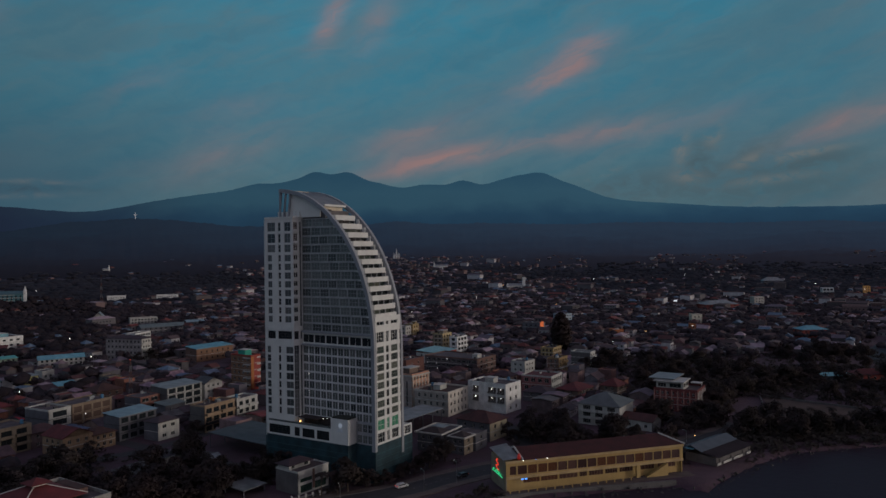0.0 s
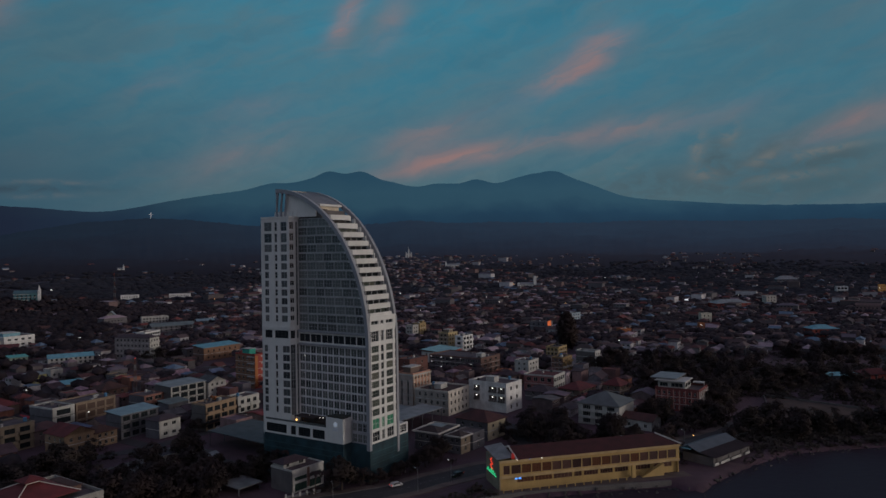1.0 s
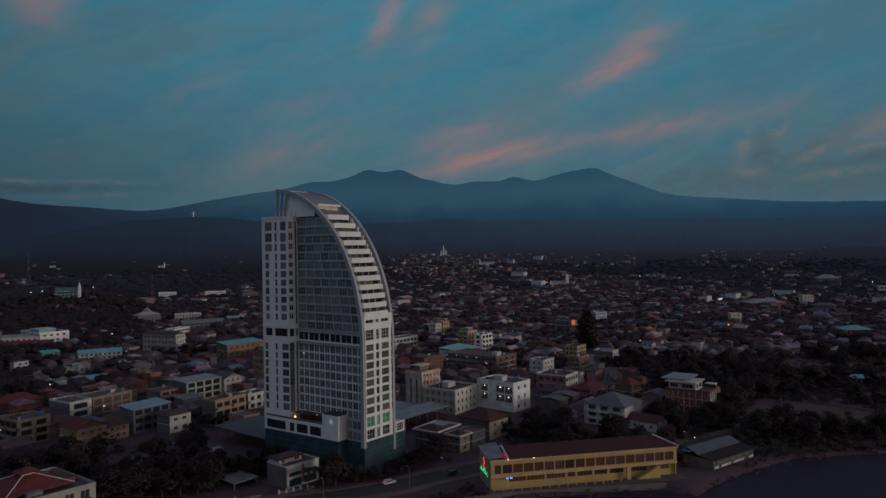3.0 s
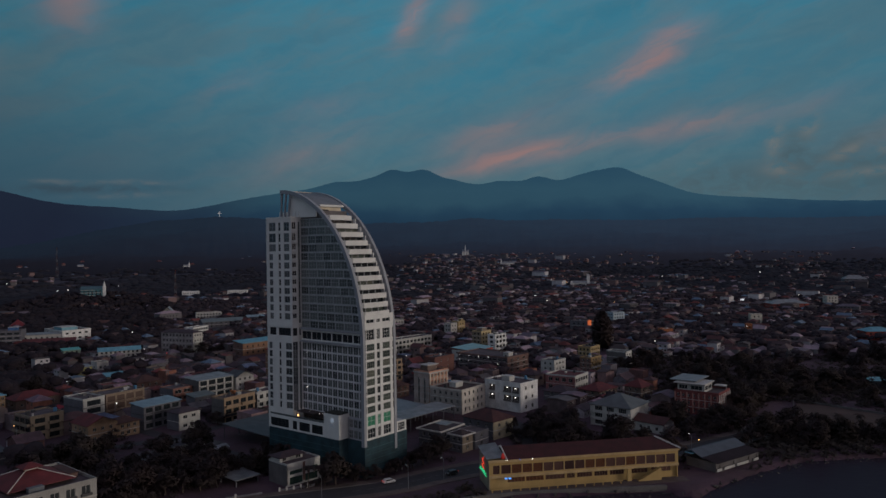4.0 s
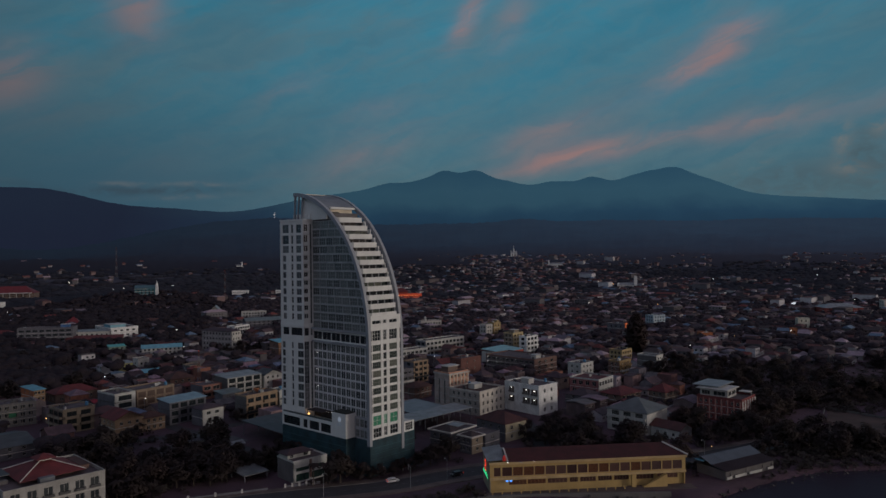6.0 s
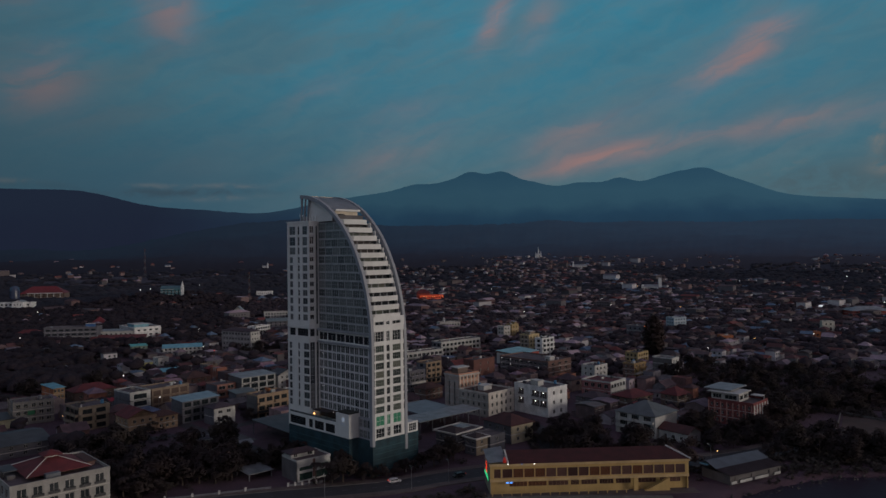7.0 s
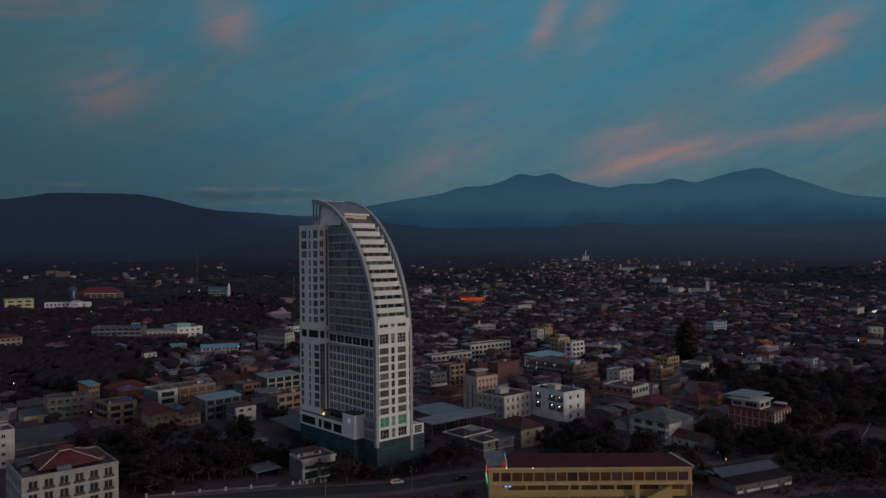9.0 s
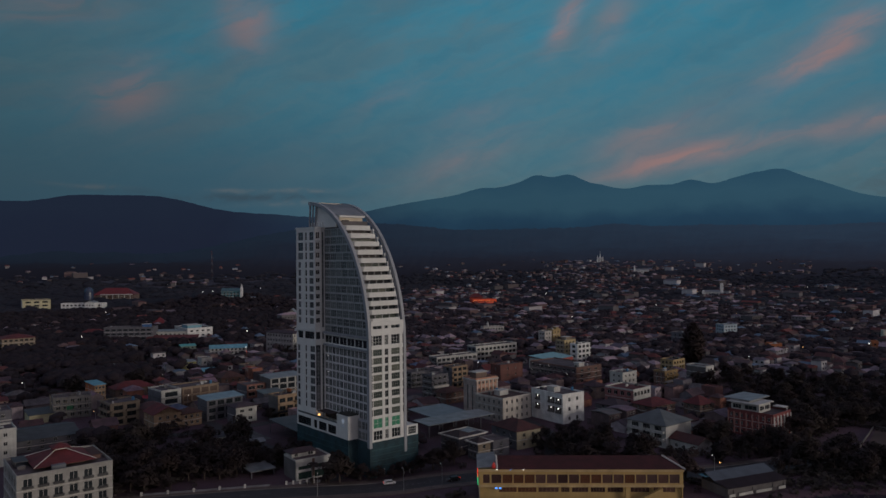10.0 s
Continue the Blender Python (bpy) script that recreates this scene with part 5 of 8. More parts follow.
bb = B("banner_block", "red-banded block with a teal stair house on its roof", (0.5, 441), 42, 7.5, 17, 19.5, mat("bright_red_panels", (0.30, 0.035, 0.025), 0.6), right=mat("umber_render", (0.24, 0.13, 0.08), streak=0.7), nr=0, nl=4, floors=5, ww=1.6, stair=(1, 6, 5, 6, 3.4, mat("teal_paint", (0.03, 0.32, 0.25))))
for i in range(5):
    part("white_band", made(box, 4.8, 7.6, -0.2, -0.125, 3.9 * i + 2.6, 3.9 * i + 3.6), TRIM, bb)
    part("white_band", made(box, -0.2, -0.125, 0.2, 6.5, 3.9 * i + 2.6, 3.9 * i + 3.3), TRIM, bb)
part("corner_strip", made(box, 0.1, 2.2, -0.26, -0.205, 1.0, 19.4), mat("orange_strip", (0.42, 0.15, 0.05)), bb)
# behind the tower to the east
w1 = B("guesthouse", "white guesthouse with lit balconies on a blank side", (120.6, 335.2), 38, 14.2, 22.4, 13.6, mat("bright_white_render", (0.74, 0.74, 0.72), streak=0.7), nr=2, nl=0, floors=3, ww=1.5, wh=1.9, stair=(3, 9, 4, 5, 2.6, PAINT_WHITE), tanks=1, category="guesthouse", ledge=False)
for z in (4.9, 9.3):
    for y0, y1 in ((15.8, 19.4), (5.5, 10.3), (0.7, 4.8)):
        part("balcony_recess", made(box, -0.05, -0.002, y0, y1, z - 0.1, z + 2.9), mat("brown_bay", (0.085, 0.066, 0.060), 0.4, bump=0), w1, "dark brown glazed bay")
        n = 2 if y1 - y0 < 4 else 3
        for k in range(n + 1):
            y = y0 + (y1 - y0 - 0.16) * k / n
            part("bay_post", made(box, -0.14, -0.055, y, y + 0.16, z - 0.1, z + 2.9), TRIM, w1)
        part("balcony_slab", made(box, -0.6, -0.06, y0, y1, z - 0.28, z - 0.1), PAINT_WHITE, w1)
        part("balcony_rail", made(box, -0.6, -0.54, y0, y1, z - 0.1, z + 0.8), mat("balcony_glass", (0.15, 0.14, 0.14), 0.25, bump=0), w1)
        part("balcony_roof", made(box, -0.6, -0.06, y0, y1, z + 2.9, z + 3.05), PAINT_WHITE, w1)
        part("ceiling_lamp", made(ball, (-0.3, (y0 + y1) / 2, z + 2.2), 0.25), BULB, w1, "bright balcony lamp")
# the left face takes a darker copy of the white as its shade
B("shop_row", "white three-storey block with an old red roof deck", (92, 337.5), 44, 20, 19.5, 11.2, mat("warm_white_render", (0.62, 0.57, 0.50), 0.85, streak=0.7), right=mat("warm_white_shaded", (0.42, 0.38, 0.34), 0.85, streak=0.7), roof_mat=TILE_BROWN, nr=5, nl=5, floors=3, ww=1.3, wh=1.9, stair=(6, 8, 6, 4, 2.4, PAINT_WHITE), tanks=2, trim=mat("white_window_trim", (0.55, 0.53, 0.5)))
sh = B("hotel", "salmon-pink hotel block with pale pilasters", (79, 358.5), 39, 14, 11, 17.2, mat("salmon_render", (0.62, 0.33, 0.22), streak=0.7), right=mat("pale_salmon", (0.52, 0.42, 0.37), streak=0.7), nr=5, nl=2, floors=5, ww=1.2, left_rows=[(1.5, 14.2)], stair=(3, 4, 7, 5, 2.8, BEIGE), category="hotel")
for k in range(6):
    x = 0.25 + k * 2.62
    part("pilaster", made(box, x, x + 0.6, -0.3, -0.13, 1.0, 16.6), mat("cream_pilaster", (0.68, 0.60, 0.50)), sh, "pale pilaster")
part("cornice", made(box, -0.5, 14.5, -0.55, -0.07, 16.6, 17.3), TRIM, sh, "pale cornice")
part("cornice", made(box, -0.5, -0.07, 0.0, 11.4, 16.6, 17.3), TRIM, sh)
part("roof_edge", made(box, 2.4, 11.0, 3.4, 9.6, 20.2, 20.5), TRIM, sh)
B("parking_block", "long brown block with lamps along its open decks", (140.5, 443.5), 41, 24, 41, 9.8, BROWN_WALL, right=mat("dull_plum_render", (0.11, 0.085, 0.095), streak=0.7), nr=3, nl=10, floors=3, ww=2.6, lamps=12, stair=(7, 4, 5, 4, 2.4, PAINT_WHITE))
B("hall", "red-walled hall under a pale teal roof", (128, 494), 46, 27, 18, 8, RED_WALL, "shed", mat("pale_teal_sheet", (0.25, 0.45, 0.48), 0.5), right=PAINT_WHITE, nr=4, nl=3, rise=1.5, category="hall")
B("apartment_block", "cream apartment block with a stepped roof", (143.7, 541), 42, 13, 9, 15.6, mat("straw_render", (0.52, 0.41, 0.22), streak=0.6), right=CREAM, nr=3, nl=2, floors=5, ww=1.6, stair=(4, 2, 6, 5, 2.6, CREAM))
B("apartment_block", "white apartment block with stacked balconies", (152, 529), 42, 14.5, 7, 14.2, mat("bright_white_render", (0.74, 0.74, 0.72)), nr=3, nl=1, floors=4, ww=3, wh=2.0, balcony="r", tanks=1)
B("town_house", "grey-white house beside the yellow one", (138, 651), 42, 9, 8, 11, mat("dull_white_render", (0.45, 0.43, 0.40), streak=0.7), nr=2, nl=2, floors=3, category="house")
B("town_house", "yellow house with a roof turret", (146, 657.5), 42, 10, 8, 12, mat("strong_yellow", (0.37, 0.27, 0.13), streak=0.7), nr=2, nl=2, floors=3, category="house", stair=(5.5, 1, 3, 4, 2.6, mat("strong_yellow", (0.37, 0.27, 0.13))))
va = B("villa", "flat-roofed grey villa with white roof edges", (72.8, 278.5), 45, 15, 11, 7.2, GREY_WALL, nr=3, nl=3, trim=RIDGE, category="house", roof_mat=TILE_DARK, parapet=0.05)

vw = B("villa_wing", "projecting villa wing with white roof edge", (80.5, 272.5), 40, 6.5, 6.5, 6.6, CREAM, "hip", mat("brown_black_tiles", (0.048, 0.030, 0.030)), nr=1, nl=2, rise=1.7, right=GREY_WALL, category="house")
for T_, a, b, z in ((va, 15, 11, 7.1), (vw, 6.5, 6.5, 6.5)):
    for x0, x1, y0, y1 in ((-0.9, a + 0.9, -0.9, -0.45), (-0.9, a + 0.9, b + 0.45, b + 0.9), (-0.9, -0.45, -0.44, b + 0.44), (a + 0.45, a + 0.9, -0.44, b + 0.44)):
        part("roof_edge", made(box, x0, x1, y0, y1, z, z + 0.55), RIDGE, T_, "white roof edge")
part("roof_slope", made(hip_roof, 0.2, 8.6, 0.2, 10.8, 7.35, 1.7, 0.2), mat("brown_black_tiles", (0.048, 0.030, 0.030), 0.8, var=0.3, stain=0.4), va)
part("roof_sheet", made(box, 9.0, 14.5, 4.0, 10.4, 7.4, 7.6), SHEET_PALE, va)
# grey on the left wall stands for the shade on the cream
B("town_house", "cream house under a brown hipped roof", (96.5, 288.5), 37, 13, 17, 7.6, mat("light_cream_render", (0.46, 0.40, 0.28), streak=0.5), "hip", mat("maroon_tiles", (0.072, 0.020, 0.018), 0.75, var=0.3, stain=0.4), right=GREY_WALL, nr=2, nl=3, rise=3.4, category="house")
B("garage_block", "plain grey flat-roofed block", (86.5, 276.5), 42, 9, 9, 6.4, GREY_WALL, nr=1, nl=0, parapet=0.4)
B("guesthouse", "white three-storey house under a grey-green hipped roof", (158.8, 292.5), 42, 18.5, 19.5, 9.2, PAINT_WHITE, "hip", mat("grey_green_tiles", (0.105, 0.115, 0.118), 0.6, var=0.2), nr=0, nl=3, floors=3, ww=3.6, wh=2.0, sill=0.7, rise=4.6, bars=3, balcony="l", category="guesthouse")
p1 = B("pavilion_block", "red block with white pilasters and a white upper storey", (208, 306.5), 43, 16.5, 21, 10.4, mat("maroon_render", (0.20, 0.050, 0.048), streak=0.7), nr=5, nl=8, floors=3, ww=1.2, lit=0.0, category="building")
part("upper_storey", made(box, 1.5, 12.0, 7.0, 20.0, 10.5, 14.2), PAINT_WHITE, p1)
part("upper_roof", made(box, -0.4, 13.5, 6.2, 21.2, 14.2, 14.6), TRIM, p1)
part("roof_rail", made(box, 12.2, 16.2, 1.0, 6.0, 12.4, 12.7), TRIM, p1)
part("roof_rail_post", made(box, 15.6, 16.0, 1.2, 1.6, 10.5, 12.4), TRIM, p1)
part("raised_roof", made(box, 2.0, 20.0, 11.0, 24.0, 15.1, 15.5), SHEET_PALE, p1)
part("raised_storey", made(box, 3.0, 13.5, 12.0, 20.5, 14.6, 15.1), PAINT_WHITE, p1)
windows(p1, (1.5, 6.98), (12.0, 6.98), [(11.4, 13.4)], [(0.8, 4.4), (5.4, 9.6)], GLASS, TRIM, 2, 0, -0.05)
windows(p1, (1.48, 20.0), (1.48, 7.0), [(11.4, 13.4)], [(0.8, 4.8), (6.4, 12)], GLASS, TRIM, 2, 0, -0.05)
for i in range(6):
    part("pilaster", made(box, 0.3 + i * 3.05, 1.2 + i * 3.05, -0.34, -0.13, 0.5, 10.2), PAINT_WHITE, p1)
for i in range(8):
    part("pilaster", made(box, -0.28, -0.13, 0.4 + i * 2.85, 0.9 + i * 2.85, 0.5, 10.2), mat("rose_paint", (0.5, 0.25, 0.2)), p1)
B("party_wall_block", "block with a blank grey side and white balconies", (221, 446), 40, 8.5, 14, 10.2, PAINT_WHITE, right=DARK_WALL, nr=2, nl=0, balcony="r")
B("shop_block", "block with a pink lattice side and white front", (162, 375), 46, 17, 18, 8.6, PAINT_WHITE, right=mat("dusty_pink", (0.30, 0.12, 0.12), streak=0.7), roof_mat=TILE_RED, nr=5, nl=4, floors=2, ww=2.4, wh=2.2)
B("shop_block", "narrow white rendered shop block", (165.8, 425), 40, 13, 10, 9.6, PAINT_WHITE, nr=3, nl=2, tanks=1)
B("town_house", "yellow house with an open upper gallery", (210, 482), 42, 14, 10, 9, mat("strong_yellow", (0.37, 0.27, 0.13)), nr=4, nl=3, category="house")
B("town_house", "small orange rendered house", (312.8, 584.8), 0, 10, 9, 7.4, ORANGE, roof_mat=TRIM, nr=2, nl=2, category="house")
B("bungalow", "house with a red tiled roof of several hips", (190, 352), 35, 11, 10, 6, BEIGE, "hip", TILE_RED, nr=3, nl=2, rise=3.6, category="house")
B("bungalow", "house with a faded red tiled roof", (166, 350), 35, 17, 13, 5.5, BEIGE, "hip", TILE_RED, nr=4, nl=2, rise=3, category="house")
B("bungalow", "house with a dark red tiled roof and white gable", (168.8, 282), 35, 9, 14, 4.2, GREY_WALL, "gable", mat("maroon_tiles", (0.072, 0.020, 0.018)), right=PAINT_WHITE, nr=2, nl=3, rise=2.4, along="y", category="house")
B("town_house", "small grey house with black roof", (150, 352), 45, 12, 14, 5, GREY_WALL, "hip", TILE_DARK, nr=3, nl=2, rise=2.6, category="house")
sb = B("sign_block", "blue-grey block with a glowing orange panel", (262, 632), 42, 12, 18, 11, GREY_WALL, nr=0, nl=3)
part("sign_panel", made(box, 0.5, 7.5, -0.3, -0.05, 6.5, 12.5), mat("orange_panel", (0.6, 0.15, 0.04), 0.5, glow=(1.0, 0.2, 0.06), strength=0.25), sb, "glowing orange panel")
B("bungalow", "red house with a blue roof", (464.6, 529.6), -12, 23, 15, 7.2, RED_WALL, "hip", SHEET_BLUE, nr=5, nl=3, rise=3, category="house")
B("pool_hall", "low building with a long pale blue roof", (326.7, 355.7), -14, 17, 7, 3.3, GREY_WALL, "shed", mat("aqua_sheet", (0.22, 0.50, 0.56), 0.5), nr=4, nl=1, rise=1.0)
B("bungalow", "low red house beside the inlet", (346, 351), -14, 18, 10, 3.6, RED_WALL, "hip", TILE_RED, nr=4, nl=1, rise=2.8, category="house")
# house in front of the tower
hs = B("villa", "white flat-fronted house with a dark green shopfront", (14.8, 243.8), 38, 13.8, 11, 7.2, PAINT_WHITE, right=DARK_WALL, nr=2, nl=0, floors=2, ww=5.6, pane=mat("green_glass", (0.03, 0.06, 0.05), 0.2), trim=DARK_METAL, right_rows=[(0.5, 3.0), (3.9, 5.2)], category="house", parapet=0.6, bars=3, ledge=False)
part("brown_strip", made(box, 6.4, 7.4, -0.12, -0.01, 1.0, 7.4), BROWN_WALL, hs)
part("upper_storey", made(box, 0.6, 10.0, 5.0, 10.6, 7.2, 9.0), PAINT_WHITE, hs)
part("upper_roof", made(hip_roof, 0.6, 10.0, 5.0, 10.6, 9.05, 1.1, 0.9), TILE_DARK, hs)
windows(hs, (0.6, 4.97), (10.0, 4.97), [(7.6, 8.7)], [(1.0, 2.4), (6.5, 8.5)], GLASS, TRIM, 1, 0, -0.05)


# rows and single houses through the middle of the town
B("shop_block", "dark grey block of stacked flats", (53.3, 395), 42, 12, 9, 13.0, GREY_WALL, right=DARK_WALL, nr=3, nl=2, floors=4, ww=2.4, wh=1.6, balcony="r")
B("town_house", "brown house with a rust-red roof", (62, 381), 42, 13, 9, 6.0, BROWN_WALL, "hip", TILE_BROWN, nr=3, nl=1, floors=2, rise=2.6, category="house")
B("shop_block", "cream four-storey shop block with lit balconies", (63.3, 428.8), 42, 12.5, 9, 12.6, mat("tan_shop_render", (0.32, 0.225, 0.145)), right=GREY_WALL, nr=3, nl=1, floors=4, ww=2.8, wh=1.9, balcony="r", trim=DARK_METAL)
B("brick_block", "plain brown-red brick block with a flat roof", (93, 438.4), 42, 19.5, 9, 12.2, mat("dark_brick", (0.15, 0.066, 0.055), 0.9, streak=0.7), nr=2, nl=1, floors=3, ww=1.2, ledge=False)
B("shop_row", "white shop row with dark galleries and a blue awning", (48.3, 510.3), 38, 37, 10, 7.2, PAINT_WHITE, nr=9, nl=1, floors=2, ww=3.0, wh=2.1, sill=0.6, balcony="r", right=DARK_WALL)
B("shop_row", "curved white shop row with a dark roof deck", (76.5, 541.6), 40, 42, 11, 11, PAINT_WHITE, roof_mat=TILE_DARK, nr=10, nl=2, floors=3, ww=2.8, wh=2.0, sill=0.6, right=GREY_WALL, balcony="r")
B("shop_row", "grey three-storey shop row", (38, 430), 40, 22, 11, 9, GREY_WALL, nr=6, nl=2, floors=3, ww=3.0, wh=2.0, sill=0.6, balcony="r", right=DARK_WALL, tanks=1)
mq = B("prayer_house", "pale grey prayer house with a small white turret", (81.9, 732.5), 15, 22, 11, 7.4, mat("dull_white_render", (0.45, 0.43, 0.40)), nr=7, nl=0, floors=2, ww=1.4, category="prayer house")
part("turret", made(cyl, 5.5, 4.0, 7.4, 11.0, 1.3, 1.1, 10), PAINT_WHITE, mq, "white turret")
part("turret_cap", made(cyl, 5.5, 4.0, 11.0, 13.0, 1.5, 0.1, 10), PAINT_WHITE, mq)
B("town_house", "brown and yellow house with an open gallery", (192.9, 434.4), 42, 14, 8, 9, mat("umber_yellow", (0.30, 0.20, 0.09), streak=0.7), right=BROWN_WALL, nr=3, nl=2, floors=3, balcony="r", tanks=1, category="house")
B("food_hall", "low hall with a glowing orange front", (256, 740), 30, 18, 8, 4.8, mat("orange_front", (0.55, 0.16, 0.06), 0.7, glow=(1.0, 0.22, 0.07), strength=0.12), "shed", TILE_DARK, nr=3, nl=1, rise=0.8, category="hall")
B("town_house", "grey house with a red-brown front", (-54, 396), 46, 12, 12, 7.4, mat("rust_render", (0.28, 0.13, 0.10), streak=0.7), roof_mat=DECK, right=GREY_WALL, nr=2, nl=0, floors=2, ww=4.2, wh=2.0, balcony="r", category="house", parapet=0.4)
B("hall", "low hall with a grey-green sheet roof", (-41, 386), 44, 12, 8, 4.6, GREY_WALL, "shed", mat("grey_green_sheet", (0.13, 0.165, 0.17), 0.5, stain=0.3), nr=2, nl=0, rise=1.2, category="hall")
B("bungalow", "bungalow with a blue sheet roof", (-108.8, 470.7), 30, 11, 10, 3.6, BEIGE, "shed", SHEET_BLUE, nr=3, nl=1, rise=1.2, category="house")
B("town_house", "brown house under a wide brown hipped roof", (-79.6, 424.9), 40, 15, 13, 6.6, BROWN_WALL, "hip", TILE_BROWN, nr=3, nl=1, floors=2, rise=3.2, category="house")
B("town_house", "small cream house with a grey side", (-82.5, 477.6), 42, 7.5, 10, 6.0, CREAM, right=GREY_WALL, nr=2, nl=2, floors=2, category="house")
B("town_house", "small yellow-green house with a porch lamp", (-135.8, 500.7), 42, 9.5, 9, 5.4, mat("lime_render", (0.36, 0.34, 0.14), streak=0.7), "shed", SHEET_PALE, nr=2, nl=1, rise=0.8, lamps=1, category="house")
B("town_house", "small white house with a flat porch", (-129.8, 520.2), 42, 8, 9, 5.2, PAINT_WHITE, nr=2, nl=1, floors=1, category="house")
B("town_house", "pale house under a light grey sheet roof", (-177.6, 467.4), 40, 13, 10, 6.0, GREY_WALL, "hip", SHEET_PALE, nr=3, nl=2, floors=2, rise=2.2, category="house")
B("car_shed", "low flat-roofed shed with a pale front wall by the car park", (-32, 288.7), 42, 15.5, 8, 4.0, mat("dull_white_render", (0.45, 0.43, 0.40)), roof_mat=TILE_DARK, nr=0, nl=0, parapet=0.1, category="shed")
B("kiosk", "small kiosk with a pale gabled roof", (-15, 287.5), 42, 5, 4.5, 2.6, GREY_WALL, "gable", SHEET_PALE, nr=1, nl=0, rise=1.2, category="kiosk")
B("hall", "low hall with a pale yellow front wall", (-141, 330), 42, 11, 14, 4.2, mat("pale_yellow", (0.50, 0.46, 0.29)), "shed", SHEET_DULL, nr=0, nl=0, rise=1.0, category="hall")
tents = thing("market_tents", pose(-109.2, 373.5, 0, 0, 0, 46), "row of red fabric market tents on poles", "tents")
FOOT.append((-107, 378, 46, 6, 5))
for i in range(5):
    part("tent_roof", made(gable_roof, 2.3 * i, 2.3 * i + 2.0, 0, 8.5, 3.2, 0.9, "y", 0.1, 0.05), mat("red_tent_cloth", (0.34, 0.03, 0.045), 0.8), tents, "red tent cloth")
    for y in (0.1, 8.3):
        part("tent_pole", made(box, 2.3 * i, 2.3 * i + 0.1, y, y + 0.1, 0, 3.1), METAL, tents)
# landmarks farther off


def church(x, y, ang, w, d, h, spire, wall, roof_mat, label, first=False, bands=0, towers=1):
    T = thing("church", pose(x, y, ground_z(x, y) - 0.5, 0, 0, ang), label, "church")
    c, s = math.cos(radians(ang)), math.sin(radians(ang))
    FOOT.append((x + c * w / 2 - s * d / 2, y + s * w / 2 + c * d / 2, ang, w / 2 + 3, d / 2))
    bm = bmesh.new()
    rows, cols = [(2, h - 2)], spread(5, w, 1.6)
    facade(bm, (0, 0), (w, 0), 0, h, rows, cols, 0.4)
    box(bm, 0.1, w - 0.1, 0.42, d, 0, h)
    part("nave_wall", bm, wall, T)
    windows(T, (0, 0), (w, 0), rows, cols, GLASS, TRIM, 0, 2)
    part("roof", made(gable_roof, 0, w, 0, d, h, d * 0.3, "x", 0.8), roof_mat, T)
    for i in range(bands):
        z = h * (i + 0.6) / bands
        part("white_band", made(box, -0.8, w * (0.62 if i % 2 else 0.9), -0.7, -0.05, z, z + 0.5), PAINT_WHITE, T)
    for k in range(towers):
        u = (-3.5 if first else w - 1) + k * 7.0
        f = 1.0 if k == towers // 2 else 0.62
        part("bell_tower", made(box, u, u + 3.6, -0.2, 3.4, 0, h * 1.25 * f), BRIGHT, T)
        part("spire", made(cyl, u + 1.8, 1.6, h * 1.25 * f, spire * f, 2.0, 0.05, 6), BRIGHT, T)


BRIGHT = mat("bright_white_render", (0.74, 0.74, 0.72))
church(-314, 1060, 6, 29, 13, 15, 26, mat("teal_church_wall", (0.055, 0.15, 0.18)), mat("dull_teal_roof", (0.06, 0.13, 0.16)), "teal church with white bands and a slim white spire", bands=4)
church(459, 1252, -12, 25, 12, 7, 11, BRIGHT, SHEET_PALE, "long white church hall with a square tower", first=True)
church(430, 1680, -10, 30, 12, 7, 19, BRIGHT, SHEET_PALE, "white church with a low belfry on the slope", first=True)
church(-322, 1803, 10, 12, 9, 6, 17, BRIGHT, SHEET_PALE, "small white chapel among the woods")
church(393, 1988, -10, 14, 12, 13, 34, BRIGHT, SHEET_PALE, "white church with three pointed spires on the hill", first=True, towers=3)
T = thing("bell_tower", pose(484, 1246, ground_z(484, 1246) - 0.5, 0, 0, -12), "square white bell tower beside the church hall", "tower")
part("shaft", made(box, 0, 5, 0, 5, 0, 19), BRIGHT, T)
part("belfry", made(box, 0.5, 4.5, 0.5, 4.5, 19, 22), BRIGHT, T)
# lamplight on the red walls is put in as a faint emission
TEMPLE = mat("temple_lit_red", (0.5, 0.08, 0.04), glow=(1.0, 0.12, 0.04), strength=0.14)
tm = B("temple", "red-orange temple with glowing eaves", (64, 1147), 5, 38, 14, 9, TEMPLE, nr=9, nl=0, floors=2, ww=2.4, roof_mat=TILE_RED, category="temple", parapet=1.4)
part("upper_hall", made(box, -4, 16, 4, 16, 0, 13.5), mat("temple_dark_red", (0.30, 0.05, 0.035), 0.7), tm)
part("upper_roof", made(hip_roof, -4, 16, 4, 16, 13.6, 6.0, 2.2), TILE_RED, tm, "sweeping red tiled roof")
part("finial", made(cyl, 6, 10, 19.4, 27.0, 0.9, 0.2, 8), TRIM, tm)
for i in range(9):
    part("eave_lamp", made(ball, (1.5 + 4.4 * i, -0.8, 8.0), 0.28), BULB_WARM, tm)
ah = B("assembly_hall", "large hall under a red roof", (-578, 1176), 10, 66, 30, 9, BEIGE, "hip", mat("bright_red_roof", (0.22, 0.020, 0.024)), nr=10, nl=0, rise=11, category="hall")
part("porch_roof", made(box, 14, 64, -10, -1, 9.2, 10.2), TRIM, ah, "long pale porch roof")
for i in range(6):
    part("porch_post", made(box, 15 + 9.4 * i, 16 + 9.4 * i, -9.6, -8.6, 0, 9.2), TRIM, ah)
T = thing("drum_building", pose(-575, 1157, ground_z(-575, 1157) - 0.5), "dark blue glass drum with a rounded top", "building")
